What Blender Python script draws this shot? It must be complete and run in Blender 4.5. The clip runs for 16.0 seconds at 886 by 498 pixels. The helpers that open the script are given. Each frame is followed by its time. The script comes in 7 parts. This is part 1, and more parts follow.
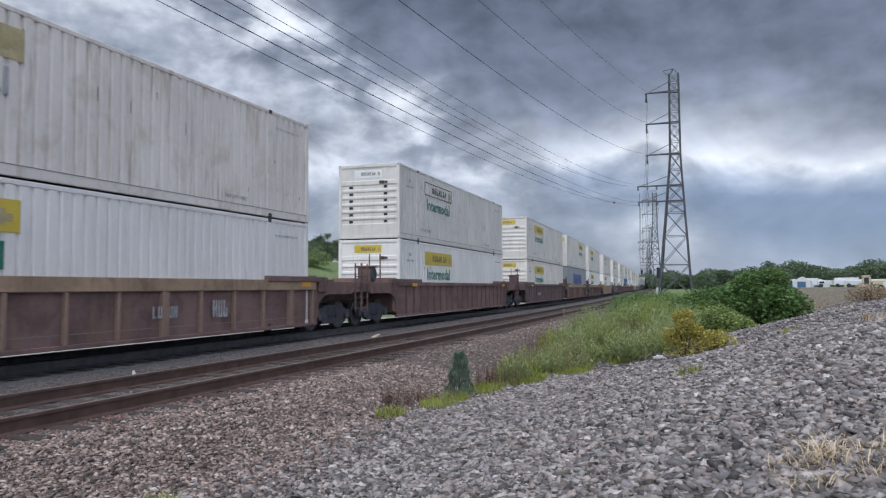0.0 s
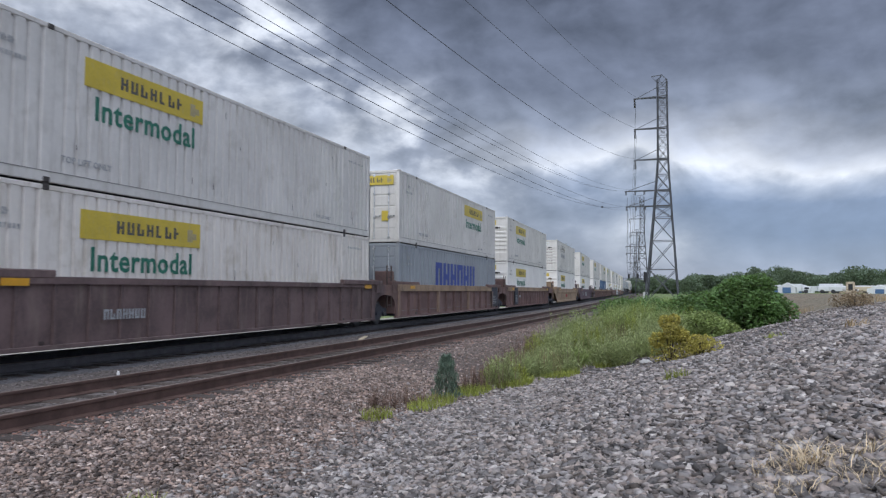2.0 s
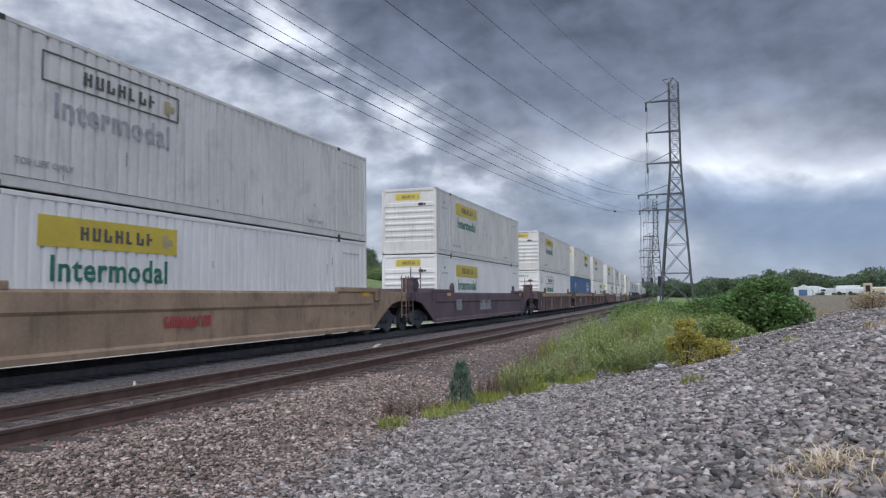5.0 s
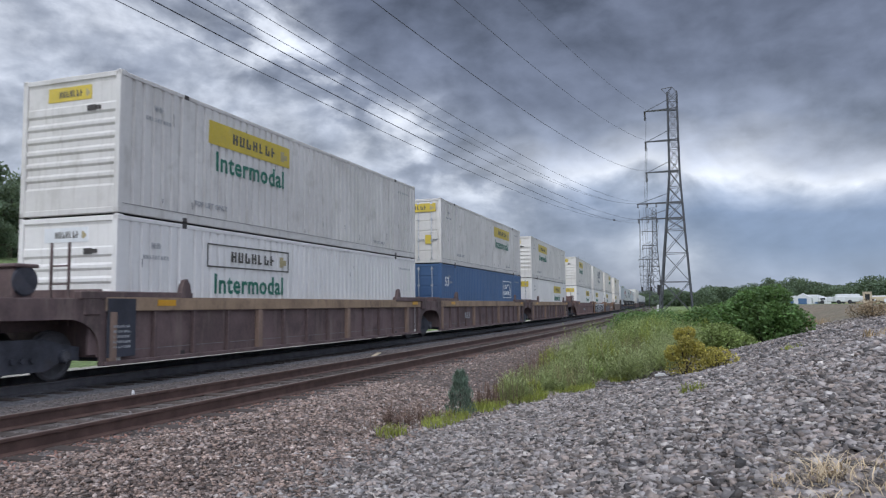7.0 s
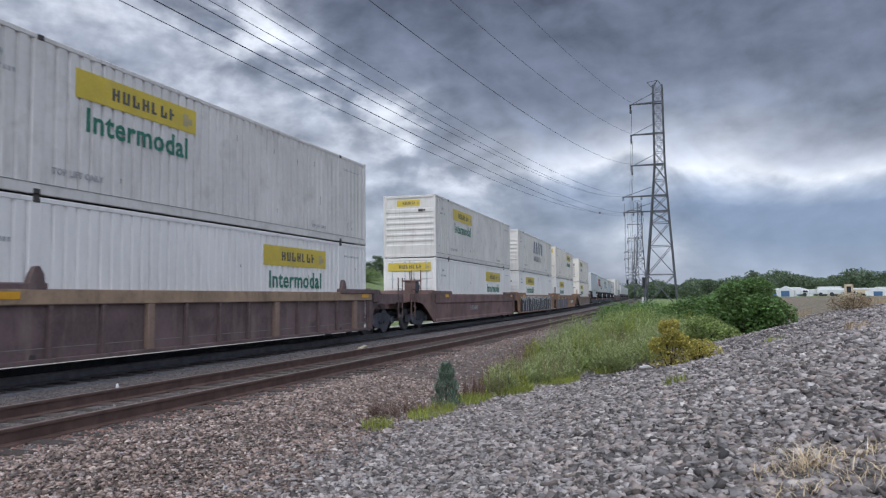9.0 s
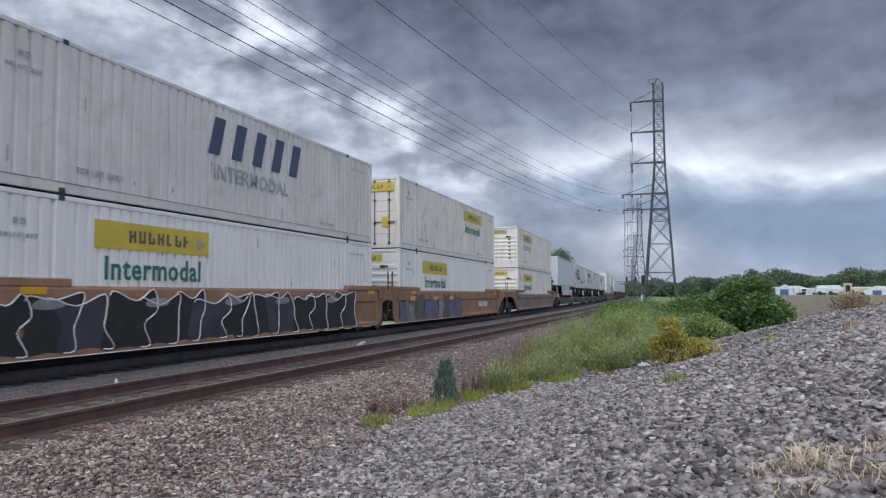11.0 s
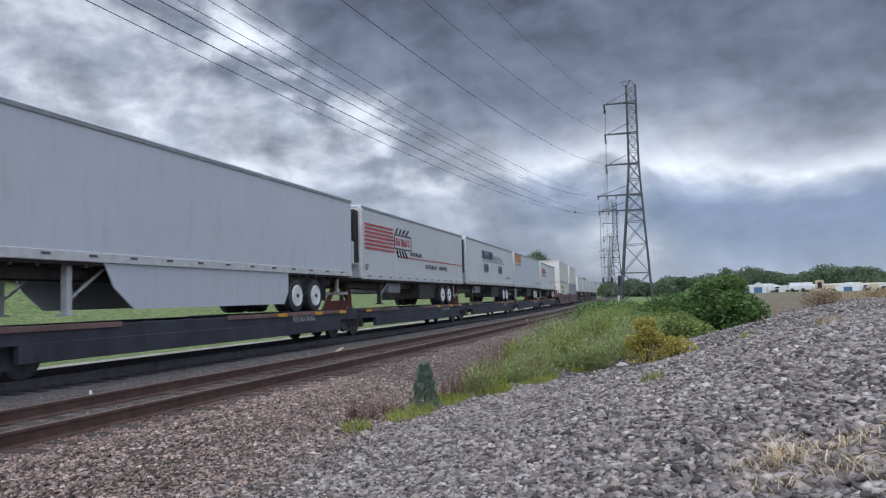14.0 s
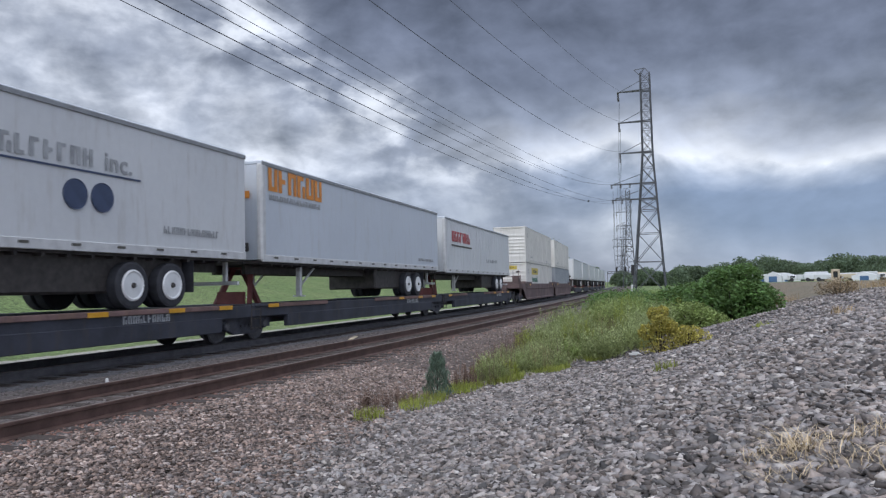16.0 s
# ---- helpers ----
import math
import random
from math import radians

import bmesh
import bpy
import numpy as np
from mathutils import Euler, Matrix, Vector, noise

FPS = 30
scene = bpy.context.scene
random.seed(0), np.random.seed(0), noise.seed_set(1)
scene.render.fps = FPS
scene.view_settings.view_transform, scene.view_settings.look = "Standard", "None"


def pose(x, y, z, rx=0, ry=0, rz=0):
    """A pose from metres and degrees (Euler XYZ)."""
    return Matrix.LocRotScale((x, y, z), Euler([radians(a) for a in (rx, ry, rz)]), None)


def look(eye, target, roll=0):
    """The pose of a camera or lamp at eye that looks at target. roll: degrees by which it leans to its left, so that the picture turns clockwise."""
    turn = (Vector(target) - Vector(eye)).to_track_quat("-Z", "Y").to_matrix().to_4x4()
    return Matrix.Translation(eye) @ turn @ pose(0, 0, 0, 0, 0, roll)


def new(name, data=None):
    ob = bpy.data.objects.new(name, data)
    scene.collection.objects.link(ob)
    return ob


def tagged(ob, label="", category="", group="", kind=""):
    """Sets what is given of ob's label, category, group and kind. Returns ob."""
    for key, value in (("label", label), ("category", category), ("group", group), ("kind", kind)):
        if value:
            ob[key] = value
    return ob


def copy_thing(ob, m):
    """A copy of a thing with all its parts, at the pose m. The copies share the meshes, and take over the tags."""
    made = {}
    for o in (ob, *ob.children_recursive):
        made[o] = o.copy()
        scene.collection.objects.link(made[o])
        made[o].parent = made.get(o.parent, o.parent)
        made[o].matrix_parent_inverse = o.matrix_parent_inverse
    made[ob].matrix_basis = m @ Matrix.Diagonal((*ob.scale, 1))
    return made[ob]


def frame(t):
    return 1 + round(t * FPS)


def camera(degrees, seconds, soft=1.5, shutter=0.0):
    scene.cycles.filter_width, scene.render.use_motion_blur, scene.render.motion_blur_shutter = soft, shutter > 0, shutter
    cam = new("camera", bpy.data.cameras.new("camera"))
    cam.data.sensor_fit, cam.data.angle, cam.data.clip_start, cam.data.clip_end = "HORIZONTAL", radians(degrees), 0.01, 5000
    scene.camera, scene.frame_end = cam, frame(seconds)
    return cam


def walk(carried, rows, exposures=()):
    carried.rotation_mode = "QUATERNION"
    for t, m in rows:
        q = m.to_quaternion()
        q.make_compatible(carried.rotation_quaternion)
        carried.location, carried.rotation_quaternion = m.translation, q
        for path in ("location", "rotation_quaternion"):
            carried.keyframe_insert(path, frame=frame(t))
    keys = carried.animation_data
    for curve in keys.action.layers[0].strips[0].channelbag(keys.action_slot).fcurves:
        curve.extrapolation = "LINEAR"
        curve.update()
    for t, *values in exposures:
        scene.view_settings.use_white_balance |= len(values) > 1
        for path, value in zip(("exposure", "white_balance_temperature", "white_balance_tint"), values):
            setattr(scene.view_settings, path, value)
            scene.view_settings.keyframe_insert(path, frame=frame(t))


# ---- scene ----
cam = camera(61.7, 16.0, soft=1.25, shutter=0.07)
EYE = (0.0, 0.0, 1.33)          # z = 0 is the top of the rails
TURNS = [
    (0, 92.976, 0.287, 20.100),
    (0.5, 93.085, 0.296, 19.749),
    (1, 93.137, 0.136, 19.466),
    (1.5, 93.142, -0.053, 19.271),
    (2, 93.180, -0.218, 19.153),
    (2.5, 93.249, -0.346, 19.031),
    (3, 93.331, -0.284, 19.011),
    (3.5, 93.408, -0.111, 19.206),
    (4, 93.443, 0.072, 19.605),
    (6.5, 94.252, 0.729, 20.548),
    (7, 94.373, 0.520, 20.132),
    (7.5, 94.320, 0.379, 19.687),
    (8, 94.220, 0.424, 19.329),
    (8.5, 94.029, 0.498, 19.107),
    (9, 93.794, 0.552, 19.060),
    (11.5, 93.542, 0.228, 18.998),
    (12, 93.619, 0.526, 18.923),
    (12.5, 93.721, 0.979, 18.660),
    (13, 93.779, 1.290, 18.207),
    (13.5, 93.817, 1.409, 17.681),
    (14, 93.828, 1.330, 17.316),
    (14.5, 93.679, 1.183, 17.290),
    (15, 93.391, 1.137, 17.537),
    (15.5, 93.082, 1.209, 17.914),
    (16, 93.002, 1.283, 18.292),
]
walk(cam, [(t, pose(*EYE, rx, ry, rz)) for t, rx, ry, rz in TURNS])

# ---------------------------------------------------------------- light
SUN_AZ, SUN_EL = radians(180), radians(48)     # sun behind the camera, veiled by cloud
sun_data = bpy.data.lights.new("sun", "SUN")
sun_data.energy, sun_data.angle, sun_data.color = 1.2, radians(24), (1.0, 0.97, 0.93)
sun = new("sun", sun_data)
SUN_DIR = Vector((math.sin(SUN_AZ) * math.cos(SUN_EL), math.cos(SUN_AZ) * math.cos(SUN_EL), math.sin(SUN_EL)))
sun.matrix_world = look(SUN_DIR * 60, (0, 0, 0))
scene.view_settings.exposure = 0.0


class Nodes:
    """Short way to write a node tree."""

    def __init__(self, tree):
        self.tree = tree
        tree.nodes.clear()

    def add(self, kind, **settings):
        node = self.tree.nodes.new(kind)
        for key, value in settings.items():
            if key == "op":
                node.operation = value
            elif key == "blend":
                node.blend_type = value
            elif key == "dims":
                node.noise_dimensions = value
            elif key == "dtype":
                node.data_type = value
        return node

    def put(self, socket, value):
        if hasattr(value, "is_linked"):
            self.tree.links.new(value, socket)
        elif isinstance(value, tuple) and len(value) == 3 and socket.type == "RGBA":
            socket.default_value = (*value, 1)
        else:
            socket.default_value = value

    def math(self, op, a, b=0.0, c=None, clamp=False):
        n = self.add("ShaderNodeMath", op=op)
        n.use_clamp = clamp
        self.put(n.inputs[0], a), self.put(n.inputs[1], b)
        if c is not None:
            self.put(n.inputs[2], c)
        return n.outputs[0]

    def mix(self, fac, a, b, blend="MIX"):
        n = self.add("ShaderNodeMixRGB", blend=blend)
        self.put(n.inputs[0], fac), self.put(n.inputs[1], a), self.put(n.inputs[2], b)
        return n.outputs[0]

    def noise(self, vec, scale, detail=4.0, rough=0.55, distortion=0.0):
        n = self.add("ShaderNodeTexNoise")
        self.put(n.inputs["Vector"], vec)
        n.inputs["Scale"].default_value, n.inputs["Detail"].default_value = scale, detail
        n.inputs["Roughness"].default_value, n.inputs["Distortion"].default_value = rough, distortion
        return n.outputs["Fac"]

    def ramp(self, fac, stops):
        n = self.add("ShaderNodeValToRGB")
        self.put(n.inputs[0], fac)
        el = n.color_ramp.elements
        while len(el) < len(stops):
            el.new(0.5)
        for e, (pos, col) in zip(el, stops):
            e.position = pos
            e.color = (*col, 1) if isinstance(col, tuple) else (col, col, col, 1)
        return n.outputs[0]

    def smooth(self, v, a, b, to0=0.0, to1=1.0):
        n = self.add("ShaderNodeMapRange")
        n.interpolation_type = "SMOOTHSTEP"
        self.put(n.inputs[0], v)
        for i, x in enumerate((a, b, to0, to1)):
            n.inputs[i + 1].default_value = x
        return n.outputs[0]

    def scaled(self, vec, s, offset=(0, 0, 0)):
        n = self.add("ShaderNodeMapping")
        self.put(n.inputs[0], vec)
        n.inputs["Scale"].default_value, n.inputs["Location"].default_value = s, offset
        return n.outputs[0]


CLOUD_SEED = 3.7


def build_world():
    world = bpy.data.worlds.new("cloudy_sky")
    scene.world = world
    world.use_nodes = True
    n = Nodes(world.node_tree)
    sky = n.add("ShaderNodeTexSky")
    sky.sky_type, sky.sun_disc = "NISHITA", False
    sky.sun_elevation, sky.sun_rotation = SUN_EL, SUN_AZ
    direction = n.add("ShaderNodeTexCoord").outputs["Generated"]
    sep = n.add("ShaderNodeSeparateXYZ")
    n.put(sep.inputs[0], direction)
    x, y, z = sep.outputs
    # elevation and azimuth (left of the line of the railway) in degrees
    elev = n.math("MULTIPLY", n.math("ARCSINE", z), 57.3)
    azim = n.math("MULTIPLY", n.math("ARCTAN2", n.math("MULTIPLY", x, -1.0), y), 57.3)
    # fields of noise over the vault of the sky, flattened towards the horizon
    comb = n.add("ShaderNodeCombineXYZ")
    n.put(comb.inputs[0], n.math("DIVIDE", azim, 19.0)), n.put(comb.inputs[1], n.math("DIVIDE", elev, 13.5))
    vault = comb.outputs[0]
    big = n.noise(n.scaled(vault, (1, 1, 1), (CLOUD_SEED, 1.2, 0)), 1.1, 8.0, 0.46, 0.2)
    mid = n.noise(n.scaled(vault, (1, 1, 1), (9.1, 4.4, 2)), 2.7, 8.0, 0.48, 0.3)
    fine = n.noise(n.scaled(vault, (1, 1.3, 1), (1.3, 7.7, 5)), 6.5, 7.0, 0.56, 0.2)
    off = lambda field, gain: n.math("MULTIPLY", n.math("SUBTRACT", field, 0.5), gain)
    wob = n.math("ADD", off(big, 9.0), n.math("ADD", off(mid, 5.0), off(fine, 1.0)))
    fade = n.smooth(elev, 3.0, 11.0, 0.35, 1.0)
    e2 = n.math("ADD", elev, n.math("MULTIPLY", wob, fade))
    # slate haze low down, a bright gap, a dark shelf above
    shelf = n.ramp(n.math("DIVIDE", e2, 40.0), [
        (0.0, (0.46, 0.53, 0.65)), (0.04, (0.33, 0.41, 0.55)), (0.10, (0.225, 0.30, 0.44)), (0.17, (0.235, 0.305, 0.44)),
        (0.205, (0.42, 0.48, 0.59)), (0.235, (0.78, 0.81, 0.86)), (0.265, (0.52, 0.555, 0.63)), (0.31, (0.28, 0.315, 0.395)),
        (0.39, (0.17, 0.193, 0.255)), (0.55, (0.14, 0.160, 0.215)), (0.75, (0.20, 0.225, 0.29)), (1.0, (0.46, 0.49, 0.56))])
    heap = n.math("ADD", n.math("MULTIPLY", big, 0.5), n.math("ADD", n.math("MULTIPLY", mid, 0.34), n.math("MULTIPLY", fine, 0.16)))
    broken = n.ramp(heap, [
        (0.36, (0.255, 0.295, 0.38)), (0.46, (0.335, 0.375, 0.465)), (0.54, (0.47, 0.51, 0.585)), (0.63, (0.74, 0.77, 0.82))])
    side = n.math("ADD", n.math("SUBTRACT", azim, n.math("MULTIPLY", elev, 1.75)), n.math("MULTIPLY", wob, 1.5))
    leftward = n.smooth(side, -13.0, 3.0)
    behind = n.smooth(y, 0.1, -0.5)
    cloud = n.mix(n.math("MAXIMUM", n.math("MULTIPLY", leftward, 0.9), behind), shelf, broken)
    # ragged bright edge where the shelf breaks up
    edge = n.math("MULTIPLY", n.smooth(side, -7.0, 0.0), n.smooth(side, 10.0, 1.0))
    edge = n.math("MULTIPLY", n.math("MULTIPLY", edge, n.smooth(elev, 5.0, 10.0)), n.smooth(n.math("ADD", n.math("MULTIPLY", mid, 0.6), n.math("MULTIPLY", fine, 0.4)), 0.45, 0.62))
    cloud = n.mix(n.math("MULTIPLY", edge, 0.65), cloud, (0.84, 0.87, 0.91))
    # lit heads and shaded bases: each field against itself a little lower
    lower = n.noise(n.scaled(vault, (1, 1, 1), (9.16, 4.28, 2)), 2.7, 8.0, 0.48, 0.3)
    lower_fine = n.noise(n.scaled(vault, (1, 1.3, 1), (1.33, 7.64, 5)), 6.5, 7.0, 0.56, 0.2)
    heads = n.math("ADD", n.math("MULTIPLY", n.math("SUBTRACT", mid, lower), 1.35), n.math("MULTIPLY", n.math("SUBTRACT", fine, lower_fine), 0.35))
    relief = n.math("ADD", n.math("ADD", heads, off(mid, 0.8)), n.math("ADD", off(fine, 0.3), 1.0))
    cloud = n.mix(fade, cloud, n.mix(1.0, cloud, relief, "MULTIPLY"))
    # the cloud is thinner overhead and behind the eye
    thin = n.math("MAXIMUM", n.smooth(elev, 30.0, 60.0), n.smooth(y, 0.35, -0.35))
    cloud = n.mix(1.0, cloud, n.math("ADD", n.math("MULTIPLY", thin, 1.38), 0.95), "MULTIPLY")
    cloud = n.mix(1.0, cloud, (0.975, 0.995, 1.05), "MULTIPLY")
    tint = n.mix(1.0, sky.outputs[0], (0.10, 0.10, 0.10), "MULTIPLY")
    colour = n.mix(0.9, tint, cloud)
    out, bg = n.add("ShaderNodeOutputWorld"), n.add("ShaderNodeBackground")
    n.put(bg.inputs[0], colour)
    bg.inputs[1].default_value = 1.06
    n.put(out.inputs[0], bg.outputs[0])


build_world()


# ---------------------------------------------------------------- materials
def material(name, colour, rough=0.6, metal=0.0, vary=0.12, scale=3.0, dirt=None, dirt_amount=0.0, dirt_scale=(1, 1, 1),
             bump=0.0, bump_scale=60.0, by_object=0.0, by_island=0.0, grime=None, grime_scale=1.2, translucent=0.0, tints=None):
    m = bpy.data.materials.new(name)
    m.use_nodes = True
    n = Nodes(m.node_tree)
    out, bsdf = n.add("ShaderNodeOutputMaterial"), n.add("ShaderNodeBsdfPrincipled")
    n.put(out.inputs[0], bsdf.outputs[0])
    co = n.add("ShaderNodeTexCoord").outputs["Object"]
    big, fine = n.noise(co, scale, 4.0), n.noise(co, scale * 14, 5.0, 0.65)
    tone = n.math("ADD", n.math("MULTIPLY", big, 1.3), n.math("MULTIPLY", fine, 0.7))
    dark = tuple(c * (1 - vary * 1.4) for c in colour)
    light = tuple(min(1, c * (1 + vary)) for c in colour)
    col = n.mix(n.smooth(tone, 0.6, 1.4), dark, light)
    if dirt:
        streak = n.noise(n.scaled(co, dirt_scale), 2.2, 7.0, 0.68)
        col = n.mix(n.math("MULTIPLY", n.smooth(streak, 0.5, 0.72), dirt_amount), col, dirt)
    if grime:
        patch = n.noise(n.scaled(co, (1, 1, 1), (3.1, 5.7, 1.9)), grime_scale, 6.0, 0.6, 0.4)
        col = n.mix(n.math("MULTIPLY", n.smooth(patch, 0.52, 0.7), 0.55), col, grime)
    if by_object or by_island:
        rnd = n.add("ShaderNodeObjectInfo").outputs["Random"] if by_object else n.add("ShaderNodeNewGeometry").outputs["Random Per Island"]
        amount = by_object or by_island
        shade = n.math("ADD", n.math("MULTIPLY", rnd, 2 * amount), 1 - amount)
        col = n.mix(1.0, col, shade, "MULTIPLY")
    if tints:
        pick = n.add("ShaderNodeNewGeometry").outputs["Random Per Island"]
        hue = n.ramp(n.math("FRACT", n.math("MULTIPLY", pick, 7.31)), [(k / (len(tints) - 1), c) for k, c in enumerate(tints)])
        col = n.mix(1.0, col, hue, "MULTIPLY")
    if translucent:
        thin, both = n.add("ShaderNodeBsdfTranslucent"), n.add("ShaderNodeMixShader")
        n.put(thin.inputs[0], n.mix(0.35, col, (0.30, 0.36, 0.10)))
        both.inputs[0].default_value = translucent
        n.put(both.inputs[1], bsdf.outputs[0]), n.put(both.inputs[2], thin.outputs[0]), n.put(out.inputs[0], both.outputs[0])
    n.put(bsdf.inputs["Base Color"], col)
    n.put(bsdf.inputs["Roughness"], n.math("ADD", n.math("MULTIPLY", n.math("SUBTRACT", fine, 0.5), 0.3), rough, clamp=True))
    bsdf.inputs["Metallic"].default_value = metal
    if bump:
        b = n.add("ShaderNodeBump")
        b.inputs["Strength"].default_value = min(1.0, bump)
        b.inputs["Distance"].default_value = 0.02
        n.put(b.inputs["Height"], n.noise(co, bump_scale, 5.0, 0.7))
        n.put(bsdf.inputs["Normal"], b.outputs[0])
    return m


